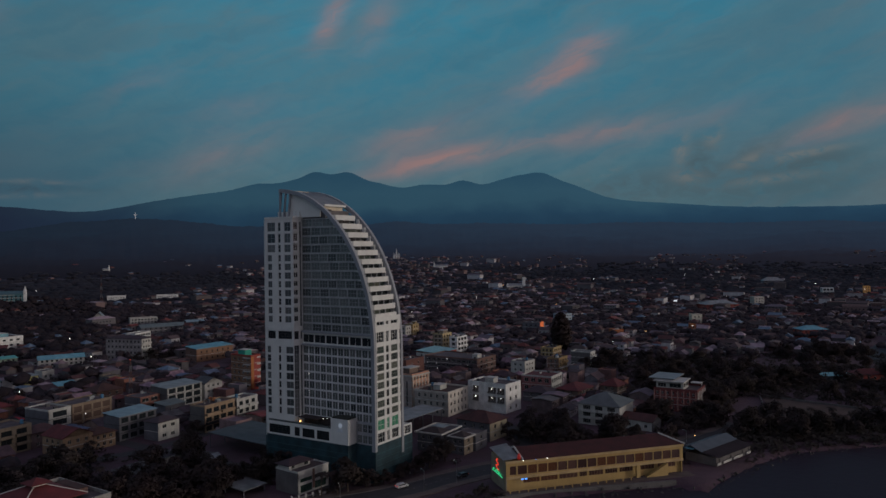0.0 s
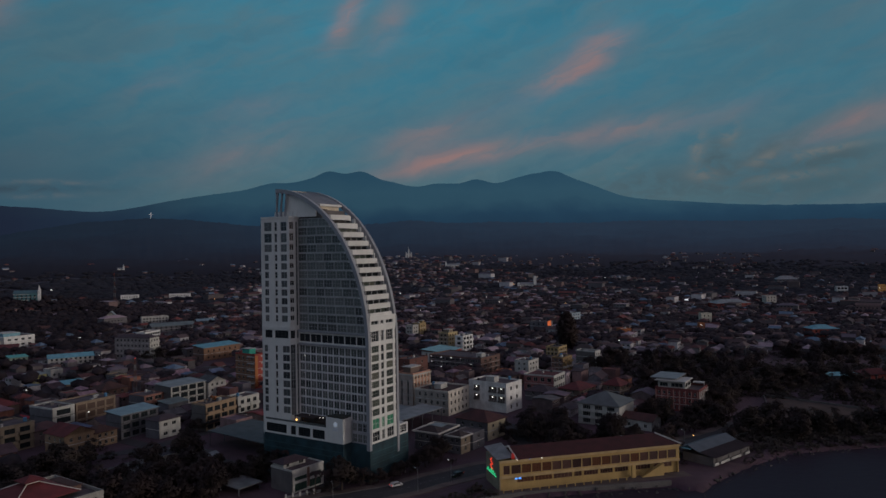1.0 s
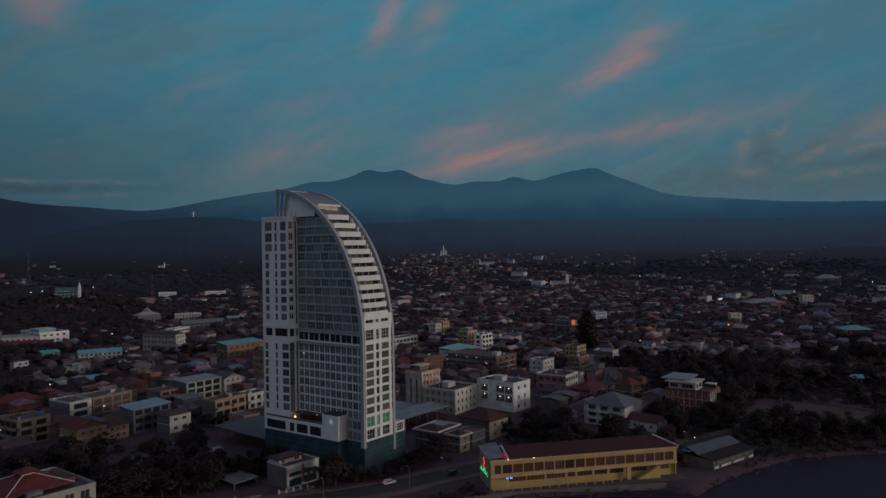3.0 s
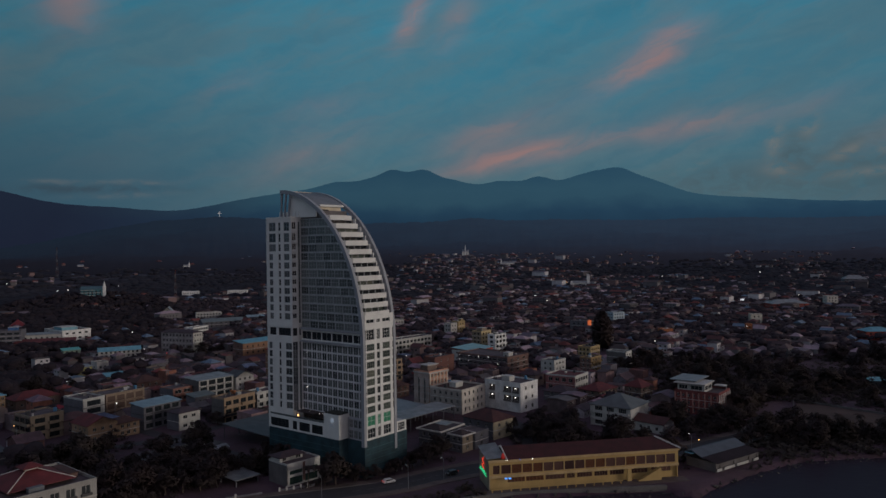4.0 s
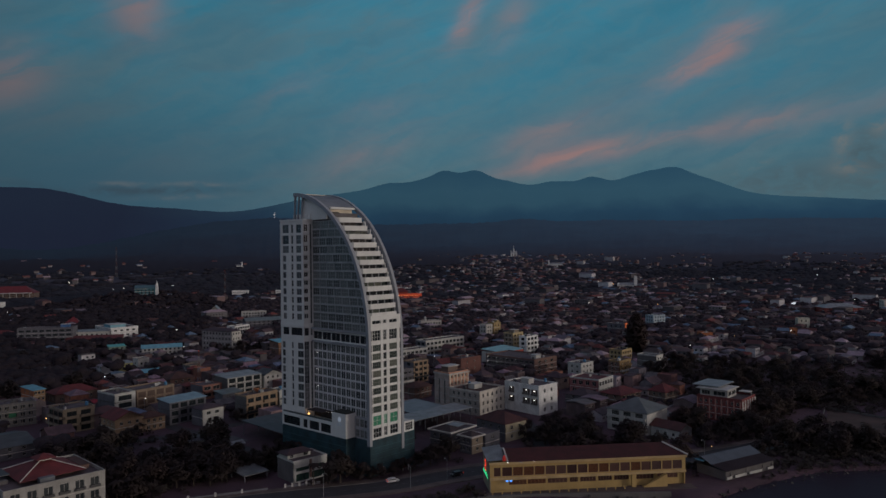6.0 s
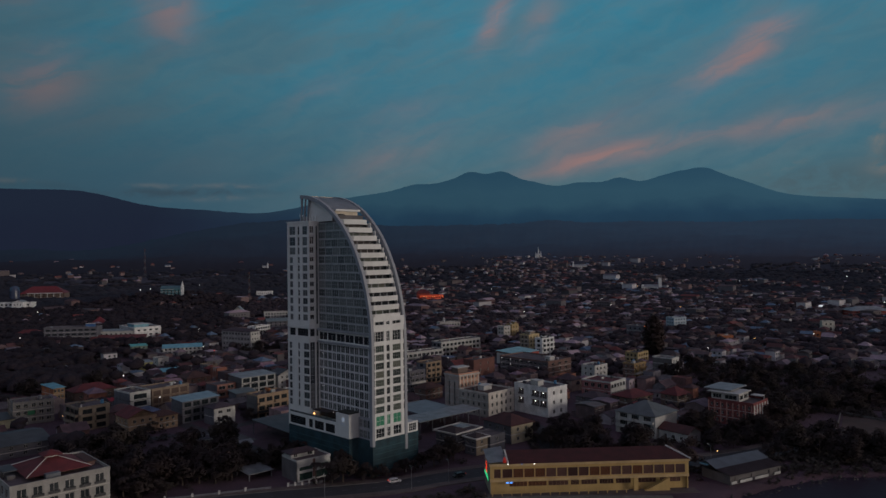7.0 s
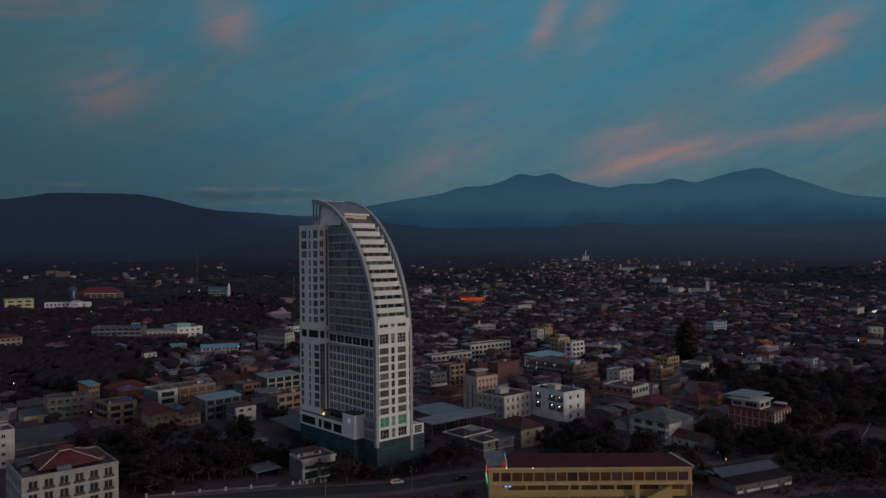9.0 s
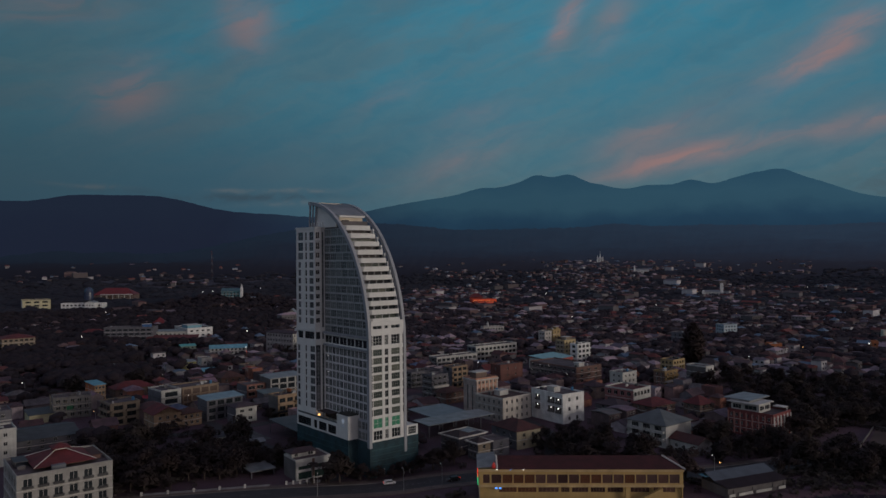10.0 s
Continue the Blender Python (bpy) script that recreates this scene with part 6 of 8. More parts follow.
bm = bmesh.new()
cyl(bm, 0, 0, 0, 17, 7.5, 7.5, 20)
cyl(bm, 0, 0, 17, 21.5, 7.5, 6.0, 20)
cyl(bm, 0, 0, 21.5, 24, 6.0, 2.5, 20)
part("drum", bm, mat("blue_drum_glass", (0.04, 0.055, 0.10), 0.25), T)
B("office_block", "white block on the far side of town", (640, 814), -14, 13, 13, 14, mat("warm_white_render", (0.62, 0.57, 0.50)), nr=3, nl=2)
B("warehouse", "red-walled hall with a pale roof", (551, 791), -8, 44, 24, 9, RED_WALL, "hip", SHEET_PALE, nr=6, nl=0, rise=4.5, category="warehouse")
B("apartment_block", "pale blue apartment block", (312, 694), 20, 15, 12, 12.5, mat("pale_blue_render", (0.34, 0.42, 0.48)), nr=4, nl=3)
B("shop_block", "bright white block with a blank front", (438, 653), -16, 10.5, 9, 11, mat("straw_white", (0.66, 0.62, 0.50), streak=0.5), nr=2, nl=1, floors=3)
B("town_house", "narrow orange house front", (399, 597), -20, 5, 8, 8, ORANGE, nr=1, nl=1, category="house")
B("market_stall", "open stall under a brightly lit white canopy", (572, 898), -20, 15, 8, 4, mat("stall_canopy", (0.8, 0.8, 0.8), glow=(0.9, 0.95, 1.0), strength=0.45), "hip", mat("stall_canopy", (0.8, 0.8, 0.8)), nr=0, nl=0, rise=3, category="stall")
B("shop_block", "white-framed block with dark bays", (858, 934), -26, 16, 10, 10.5, BRIGHT, nr=3, nl=1, floors=2, ww=3.6, wh=3.0)
B("town_house", "small house with a warm lit front", (911, 907), -26, 8, 8, 13, mat("lit_ochre", (0.5, 0.28, 0.10), glow=(1.0, 0.45, 0.12), strength=0.06), nr=2, nl=0, category="house")
B("hall", "pale grey hall with a hipped roof", (874, 1087), -22, 34, 18, 7, GREY_WALL, "hip", SHEET_PALE, nr=5, nl=0, rise=6, category="hall")
B("school", "long white school hall at the edge of the woods", (-146, 1264), 3, 33, 12, 8.5, BRIGHT, nr=9, nl=0, floors=2, category="school")
B("shop_row", "long pale shop row with a flat roof", (-134, 910), 14, 30, 12, 6.4, PAINT_WHITE, nr=8, nl=0, floors=2, ww=2)
B("hall", "long grey-green roofed hall", (-106, 790), 22, 44, 16, 6, GREY_WALL, "gable", mat("grey_green_sheet", (0.13, 0.165, 0.17)), nr=8, nl=1, rise=3, category="hall")
B("school", "white two-storey school block with a flat roof", (-219, 1258), 5, 27, 12, 9.5, BRIGHT, right=PAINT_WHITE, nr=7, nl=0, floors=2, category="school")
B("hall", "low hall under a pale blue-grey sheet roof", (-68.2, 864), 20, 20, 11, 4.2, GREY_WALL, "gable", mat("pale_blue_sheet", (0.20, 0.29, 0.34)), nr=5, nl=1, rise=2.2, category="hall")
B("gallery_block", "white house with open galleries behind the school", (-98.5, 697), 60, 21, 10, 9.5, BRIGHT, nr=6, nl=1, floors=3, ww=2.6, wh=1.9, sill=0.7)
B("warehouse", "brown block with a strip of blue sheet roof", (-38.2, 567.4), 40, 33, 13, 9.6, mat("umber_render", (0.125, 0.088, 0.078), streak=0.7), "shed", SHEET_BLUE, right=BROWN_WALL, nr=6, nl=1, floors=2, ww=1.2, rise=1.6, category="warehouse")
B("chapel", "white chapel with a steep gable", (-178, 925), 4, 15, 14, 6, PAINT_WHITE, "gable", SHEET_PALE, nr=2, nl=0, rise=8, along="y", category="chapel")


def canopy(name, label, near, ang, wr, wl, h, roof_mat, tilt=0.4):
    T = thing(name, pose(near[0], near[1], 0, 0, 0, ang), label, "canopy")
    c, s = math.cos(radians(ang)), math.sin(radians(ang))
    FOOT.append((near[0] + c * wr / 2 - s * wl / 2, near[1] + s * wr / 2 + c * wl / 2, ang, wr / 2, wl / 2))
    bm = bmesh.new()
    v = [bm.verts.new(p) for z in (h - 0.25, h) for p in ((0, 0, z), (wr, 0, z), (wr, wl, z + tilt), (0, wl, z + tilt))]
    for f in ((3, 2, 1, 0), (4, 5, 6, 7), (0, 1, 5, 4), (1, 2, 6, 5), (2, 3, 7, 6), (3, 0, 4, 7)):
        bm.faces.new([v[i] for i in f])
    part("roof", bm, roof_mat, T)
    n = max(2, int(wr / 6))
    for i in range(n):
        for y in (0.6, wl - 0.9):
            part("post", made(box, 0.5 + (wr - 1.3) * i / (n - 1), 0.8 + (wr - 1.3) * i / (n - 1), y, y + 0.3, 0, h - 0.2), GREY_WALL, T)
    return T


canopy("canopy", "wide flat pale sheet canopy on posts behind the tower", (58.5, 305.5), 41, 39, 12.5, 6, SHEET_PALE)
canopy("canopy", "blue-grey sheet roof of a car port", (62, 322), 41, 22, 26, 5, ROOF_GREY, 0.8)
canopy("canopy", "low pale sheet canopy by the road", (-2.5, 246), 40, 10, 11, 2.6, mat("worn_roof_sheet", (0.15, 0.155, 0.16), 0.6, var=0.3, stain=0.5))
canopy("canopy", "broad dark sheet roof beside the tower", (6, 291), 43, 24, 34, 5.4, SHEET_DULL, 1.0)


def seaside_restaurant():
    """The long yellow two-storey house on the sea wall."""
    T = thing("seaside_restaurant", pose(81.3, 226.6, 0, 0, 0, 1.6), "long yellow restaurant with a dark red tiled roof by the sea", "restaurant")
    FOOT.append((115, 234, 1.6, 34, 8))
    W, D = 67.5, 14.0
    up, low = [(5.4, 8.4)], [(2.1, 4.0)]
    cu = [(1.3, 3.6)] + [(4.1 + 3.68 * i, 4.1 + 3.68 * i + 3.38) for i in range(17)]
    cl = [(6.6, 12.6), (13.0, 19.2), (19.8, 26.6), (27.4, 30.2), (31.0, 36.4), (37.2, 42.0), (42.8, 48.0), (50.4, 56.7), (58.0, 65.2)]
    bm = made(facade, (0, 0), (W, 0), 4.4, 9.8, up, cu, 0.35)
    facade(bm, (0, 1.2), (W, 1.2), 0, 4.3, low, cl, 0.35)
    box(bm, 0.36, W - 0.36, 0.02, 1.5, 4.3, 4.4)
    slab_on(bm, (W, 0.36), (W, D), 0, 0.35, 0, 9.8)
    slab_on(bm, (W - 0.36, D), (0.36, D), 0, 0.35, 0, 9.8)
    box(bm, 0.4, W - 0.4, 1.6, D - 0.4, 0, 9.4)
    part("wall", bm, YELLOW, T, "ochre yellow rendered walls")
    # this end lies in shade, so a greyer beige replaces the yellow
    part("end_wall", made(slab_on, (0, D), (0, 0.36), 0, 0.35, 0, 9.8), mat("shaded_end_render", (0.30, 0.255, 0.19), 0.85, streak=0.7), T, "beige end wall, greyed in colour for its shade")
    part("string_course", made(box, -0.1, W + 0.1, -0.25, 0.0, 4.2, 5.0), mat("pale_yellow_trim", (0.52, 0.37, 0.18)), T)
    part("cornice", made(box, -0.3, W + 0.3, -0.45, 0.0, 9.4, 10.2), mat("pale_yellow_trim", (0.52, 0.37, 0.18)), T)
    for i, (a, b) in enumerate(cu):
        window(T, (0, 0), (W, 0), a, b, 5.4, 8.4, LIT_DIM if i in (2, 3, 4, 9, 10, 13) else BROWN_GLASS, mat("pale_brown_frame", (0.36, 0.25, 0.18)), 0, 0)
    for a, b in cl:
        window(T, (0, 1.2), (W, 1.2), a, b, 2.1, 4.0, LIT_DIM if a in (6.6, 13.0) else BROWN_GLASS, mat("tan_frame", (0.26, 0.17, 0.10)), 4, 0)
    bm = bmesh.new()
    z0, z1 = 10.2, 12.6
    pts = [(6.0, -0.6, z0), (W + 0.6, -0.6, z0), (W + 0.6, D + 0.6, z0), (6.0, D + 0.6, z0), (6.0, D * 0.55, z1), (W - 5.0, D * 0.55, z1)]
    a = [bm.verts.new(p) for p in pts]
    for f in ((0, 1, 5, 4), (1, 2, 5), (2, 3, 4, 5), (3, 0, 4), (3, 2, 1, 0)):
        bm.faces.new([a[i] for i in f])
    part("roof", bm, mat("dark_red_tiles", (0.054, 0.009, 0.011), 1.0, var=0.3, stain=0.4), T, "dark red tiled hip roof")
    for p, q in ((0, 4), (1, 5), (3, 4)):
        part("ridge_cap", made(tube, pts[p], pts[q], 0.34, 0.34, 6), RIDGE, T, "pale ridge cap")
    # pale lean-to roof over the western entrance
    bm = bmesh.new()
    bm.faces.new([bm.verts.new(c) for c in ((-0.6, 1.0, 10.3), (5.8, 1.0, 10.6), (5.8, D + 0.4, 12.2), (-0.6, D + 0.4, 11.4))])
    bmesh.ops.solidify(bm, geom=bm.faces[:], thickness=0.2)
    part("entrance_roof", bm, mat("white_roof_sheet", (0.46, 0.47, 0.48), 0.5, stain=0.3), T, "pale sheet roof over the entrance")
    for z, y0, y1 in ((5.6, 6.2, 8.6), (6.6, 8.8, 6.4), (7.7, 6.6, 8.8), (8.4, 8.4, 7.0)):
        bm, last = bmesh.new(), None
        for k in range(9):
            p = (-0.3, y0 + (y1 - y0) * k / 8, z + 0.9 * k / 8 + 0.22 * math.sin(k * 1.3))
            if last:
                tube(bm, last, p, 0.12, 0.12, 5)
            last = p
        part("sign_stroke", bm, SIGN_RED, T, "glowing red sign stroke")
    bm = made(cyl, 5.0, 0.9, 10.3, 11.3, 0.62, 0.62, 10)
    cyl(bm, 5.0, 0.9, 11.3, 12.2, 0.62, 0.2, 10)
    part("roof_beacon", bm, mat("red_lantern", (0.30, 0.02, 0.02), 0.4, bump=0, glow=(1.0, 0.06, 0.03), strength=0.10), T, "dim red lantern on the roof's edge")
    part("sign_stroke", made(tube, (-0.3, 2.8, 4.1), (-0.3, 12.6, 4.25), 0.12, 0.12, 5), SIGN_GREEN, T, "glowing green sign stroke")
    for i in range(5):
        y = 4.0 + 1.7 * i
        part("sign_letter", made(box, -0.42, -0.16, y, y + 0.55, 4.55, 4.9 + 0.35 * (i % 3)), SIGN_GREEN, T, "glowing green sign mark")
    for x in (5.3, 6.6):
        part("blue_light", made(box, x, x + 0.8, -0.35, -0.05, 3.7, 4.1), SIGN_BLUE, T, "glowing blue light")
    for x, mt in ((6.0, BULB), (10.5, SIGN_BLUE), (14.8, BULB)):
        part("cornice_lamp", made(ball, (x, -0.5, 10.1), 0.14), mt, T)
    # outside stair and porch
    for i in range(12):
        part("stair_step", made(box, 52.0 + 0.7 * i, 52.7 + 0.7 * i, -1.6, -0.02, 0.05, 0.4 + 0.34 * i), YELLOW, T)
    part("stair_cheek", made(box, 48.4, 49.9, -0.7, 0.0, 0, 4.3), YELLOW, T)
    for i in range(15):
        part("rail_post", made(box, 0.3 + 3.2 * i, 0.6 + 3.2 * i, -2.45, -2.15, 0, 1.0), YELLOW, T)
    part("terrace_rail", made(box, 0.0, 46, -2.4, -2.25, 1.0, 1.2), YELLOW, T)
    part("terrace", made(box, -1, W + 2, -4.5, 0.4, -1.6, 0.12), PAVING, T)
    return T


BROWN_GLASS = mat("brown_tinted_glass", (0.090, 0.050, 0.042), 0.15, bump=0, tones=[(0.075, 0.040, 0.034), (0.120, 0.068, 0.055), (0.060, 0.034, 0.030), (0.100, 0.062, 0.055)])
# faint glow painted into some panes for orange reflections and lit rooms
LIT_DIM = mat("dim_warm_pane", (0.06, 0.03, 0.02), 0.3, bump=0, glow=(1.0, 0.30, 0.08), strength=0.014)
seaside_restaurant()


def boathouse():
    T = thing("boathouse", pose(163.7, 230.2, 0, 0, 0, 26), "long low boathouse with a grey sheet roof on the shore", "boathouse")
    FOOT.append((172, 240, 26, 14, 9))
    bm = bmesh.new()
    facade(bm, (0, 0), (26, 0), 0, 3.4, [(1.2, 2.5)], [(0.6, 2.6), (4.0, 11.0), (13.0, 20.0), (22.0, 25.0)], 0.25)
    box(bm, 0.3, 25.8, 0.3, 12.5, 0, 3.2)
    part("wall", bm, DARK_WALL, T)
    for a, b in ((0.3, 2.8), (4.5, 10.5), (12.0, 19.0), (22.2, 25.4)):
        part("panel", made(box, a, b, -0.5, -0.3, 0.4, 1.3), PAINT_WHITE, T, "white boarded panel")
    part("roof", made(gable_roof, 0, 26, 5.5, 14.5, 4.2, 2.0, "x", 0.6), mat("slate_blue_sheet", (0.075, 0.085, 0.105), 0.55, var=0.2, stain=0.3), T, "grey sheet roof")
    bm = bmesh.new()
    v = [bm.verts.new(p) for p in ((-0.5, -1.0, 3.4), (26.5, -1.0, 3.4), (26.5, 5.4, 4.4), (-0.5, 5.4, 4.4))]
    bm.faces.new(v)
    bmesh.ops.solidify(bm, geom=bm.faces[:], thickness=0.15)
    part("front_roof", bm, TILE_DARK, T)
    part("blue_sheet", made(box, -1.5, 2.5, 8.5, 12.0, 4.9, 5.1), SHEET_BLUE, T)
    part("post_lamp", made(ball, (10, 14, 7.2), 0.2), BULB_WARM, T)


boathouse()

# ---- roads, shore, field -------------------------------------------------


def ribbon(pts, half, side=0.0):
    """Left and right edges of a smooth strip along a line of points."""
    P = [Vector(p) for p in pts]
    fine = []
    for i in range(len(P) - 1):
        a, b, c, d = P[max(i - 1, 0)], P[i], P[i + 1], P[min(i + 2, len(P) - 1)]
        for k in range(8):
            t = k / 8
            fine.append(0.5 * ((2 * b) + (c - a) * t + (2 * a - 5 * b + 4 * c - d) * t * t + (3 * b - a - 3 * c + d) * t ** 3))
    fine.append(P[-1])
    left, right = [], []
    for i, p in enumerate(fine):
        d = (fine[min(i + 1, len(fine) - 1)] - fine[max(i - 1, 0)]).normalized()
        n = Vector((-d.y, d.x))
        left.append(p + n * (side + half))
        right.append(p + n * (side - half))
    return left, right


def strip(bm, pts, half, side, z0, z1):
    L_, R_ = ribbon(pts, half, side)
    prev = None
    for l, r in zip(L_, R_):
        row = [bm.verts.new(p) for p in ((r.x, r.y, z0), (l.x, l.y, z0), (l.x, l.y, z1), (r.x, r.y, z1))]
        if prev:
            for i in range(4):
                bm.faces.new((prev[i], row[i], row[(i + 1) % 4], prev[(i + 1) % 4]))
        prev = row


ROAD = [(-150, 186), (-60, 211), (0, 228), (46, 237.5), (66, 246), (92, 254), (130, 257), (165, 259), (200, 272), (214, 284)]
STREETS = [[(30, 246), (-10, 290), (-48, 330), (-110, 400), (-190, 485), (-330, 640)], [(-150, 300), (-50, 315), (30, 395), (130, 480), (260, 590)],
           [(-190, 420), (-60, 380), (20, 440), (150, 560), (260, 660)], [(105, 262), (112, 320), (70, 400), (0, 470), (-110, 590)]]
setting("road", made(strip, ROAD, 5.2, 0, 0.0, 0.08), ASPHALT, "dark asphalt coast road with pale kerbs")
for i, s in enumerate(STREETS):
    setting("road_%d" % (i + 1), made(strip, s, 3.2, 0, 0.0, 0.055 + 0.006 * i), ASPHALT, "narrow asphalt town street between houses")
for s in (6.9, -6.9):
    setting("pavement_%d" % (1 if s > 0 else 2), made(strip, ROAD, 1.7, s, 0.0, 0.22), PAVING, "brown slab pavement beside the coast road")
    setting("kerb_%d" % (1 if s > 0 else 2), made(strip, ROAD, 0.10, s * 0.753, 0.0, 0.24), KERB, "pale concrete kerb of the coast road")
LP = ribbon(ROAD, 0.0, 0.0)[0]
lane = bmesh.new()
for i in range(8, len(LP) - 20):
    a, b = LP[i], LP[i].lerp(LP[i + 1], 0.45)
    d = (b - a).normalized()
    n = Vector((-d.y, d.x)) * 0.08
    quad(lane, (*(a - n), 0.086), (*(b - n), 0.086), (*(b + n), 0.086), (*(a + n), 0.086))
setting("lane_marking", lane, mat("road_paint", (0.16, 0.155, 0.15), 0.8), "worn white dashes on the coast road")

bm = bmesh.new()
prism(bm, [(236, 287), (266, 257), (302, 262), (264, 331)], 0.0, 0.10)
setting("field", bm, mat("red_earth", (0.070, 0.038, 0.032), 0.95, var=0.25, stain=0.5, scale=0.2), "bare red-brown earth field by the shore")
for i, (a, b) in enumerate((((235, 288), (266, 256)), ((264, 332), (303, 263)), ((234.5, 289), (263.5, 332)))):
    bm = bmesh.new()
    slab_on(bm, a, b, 0, 0.35, 0, 0.9)
    setting("field_wall_%d" % (i + 1), bm, KERB, "low pale wall beside the earth field")

bm = bmesh.new()
strip(bm, [(40, 206), (80, 222), (140, 219.5)], 0.6, 0, -2.0, 0.7)
setting("sea_wall", bm, KERB, "weathered concrete sea wall")


def shore_rocks():
    rnd = random.Random(8)
    verts, faces = [], []
    for k in range(900):
        x = rnd.uniform(-60, 330)
        y = shore_y(x) + rnd.gauss(-0.5, 1.6)
        z = max(-1.5, min(0.0, terrain(x, y))) - 0.1
        r = rnd.uniform(0.25, 0.85)
        m = Matrix.LocRotScale((x, y, z), Euler((rnd.random() * 6, rnd.random() * 6, rnd.random() * 6)), (r, r * rnd.uniform(0.6, 1), r * rnd.uniform(0.5, 0.9)))
        base = len(verts)
        for c in ((1, 0.2, 0.1), (-1, 0.1, -0.2), (0.1, 1, 0.2), (-0.1, -1, 0.1), (0.2, -0.1, 1), (0, 0.2, -1), (0.6, 0.6, 0.6), (-0.6, -0.6, 0.55)):
            verts.append(m @ Vector([v + rnd.uniform(-0.15, 0.15) for v in c]))
        for f in ((0, 6, 4), (0, 2, 6), (2, 4, 6), (4, 7, 3), (4, 1, 7), (1, 3, 7), (0, 4, 3), (2, 1, 4), (0, 5, 2), (2, 5, 1), (1, 5, 3), (3, 5, 0)):
            faces.append(tuple(base + i for i in f))
    me = bpy.data.meshes.new("shore_rocks")
    me.from_pydata(verts, [], faces)
    me.materials.append(ROCK)
    tagged(new("shore_rocks", me), "dark rounded boulders along the waterline", "rocks", "", "stuff")


shore_rocks()

# ---- trees ---------------------------------------------------------------


def leaf_cloud(bm_verts, bm_faces, centre, radius, count, size, rnd, tilt=0.9):
    for _ in range(count):
        d = Vector((rnd.gauss(0, 1), rnd.gauss(0, 1), rnd.gauss(0, 0.8))).normalized()
        p = Vector(centre) + Vector((d.x * radius.x, d.y * radius.y, d.z * radius.z)) * rnd.uniform(0.55, 1.05)
        s = size * rnd.uniform(0.6, 1.3)
        q = Euler((rnd.uniform(-tilt, tilt), rnd.uniform(-tilt, tilt), rnd.uniform(0, 6.3))).to_matrix()
        b = len(bm_verts)
        for c in ((-0.5, -0.3, 0), (0.1, -0.5, 0.08), (0.55, 0.1, -0.05), (-0.1, 0.5, 0.06)):
            bm_verts.append(p + q @ (Vector(c) * s))
        bm_faces.append((b, b + 1, b + 2, b + 3))


def soft_normals(me, centre):
    """Let the leaves of a crown shade like one soft mass."""
    for f in me.polygons:
        f.use_smooth = True
    out = []
    for v in me.vertices:
        d = (v.co - centre).normalized()
        out.append((d + Vector((0, 0, 0.25))).normalized())
    me.normals_split_custom_set_from_vertices(out)


def broadleaf(seed, height, spread_, leaves):
    rnd = random.Random(seed)
    T = thing("tree", pose(0, 0, -500), "dark green broad-crowned tree among the houses", "tree", "town trees")
    bm = bmesh.new()
    h = height * 0.34
    tube(bm, (0, 0, -0.2), (0.1, 0.1, h), height * 0.035, height * 0.022, 7)
    verts, faces = [], []
    limbs = []
    for i in range(6):
        a = i * 1.05 + rnd.uniform(-0.3, 0.3)
        e = Vector((math.cos(a) * spread_ * rnd.uniform(0.35, 0.75), math.sin(a) * spread_ * rnd.uniform(0.35, 0.75), height * rnd.uniform(0.36, 0.80)))
        tube(bm, (0.05, 0.05, h * rnd.uniform(0.75, 1.0)), e, height * 0.014, height * 0.005, 5)
        limbs.append(e)
    limbs.append(Vector((0, 0, height * 0.85)))
    for e in limbs:
        for _ in range(3):
            c = e + Vector((rnd.gauss(0, spread_ * 0.2), rnd.gauss(0, spread_ * 0.2), rnd.gauss(0, height * 0.06)))
            r = Vector((spread_ * rnd.uniform(0.26, 0.46), spread_ * rnd.uniform(0.26, 0.46), height * rnd.uniform(0.10, 0.18)))
            leaf_cloud(verts, faces, c, r, leaves // 21, height * 0.070, rnd)
    part("trunk", bm, BARK, T)
    me = bpy.data.meshes.new("crown")
    me.from_pydata(verts, [], faces)
    me.materials.append(LEAF)
    soft_normals(me, Vector((0, 0, height * 0.42)))
    part("crown", me, None, T)
    return T


def conifer(seed, height):
    rnd = random.Random(seed)
    T = thing("tree", pose(0, 0, -500), "tall dense dark tree that stands alone", "tree", "town trees")
    part("trunk", made(tube, (0, 0, -0.2), (0, 0, height * 0.9), height * 0.022, height * 0.006, 7), BARK, T)
    verts, faces = [], []
    for i in range(30):
        f = i / 29
        r = height * (0.31 * math.sin(math.pi * (0.16 + 0.80 * f)) ** 0.7)
        for k in range(9):
            a = rnd.uniform(0, 6.28)
            c = (math.cos(a) * r * 0.6, math.sin(a) * r * 0.6, height * (0.10 + 0.86 * f))
            leaf_cloud(verts, faces, c, Vector((r * 0.45, r * 0.45, height * 0.05)), 16, height * 0.06, rnd)
    me = bpy.data.meshes.new("crown")
    me.from_pydata(verts, [], faces)
    me.materials.append(LEAF)
    soft_normals(me, Vector((0, 0, height * 0.4)))
    part("crown", me, None, T)
    return T


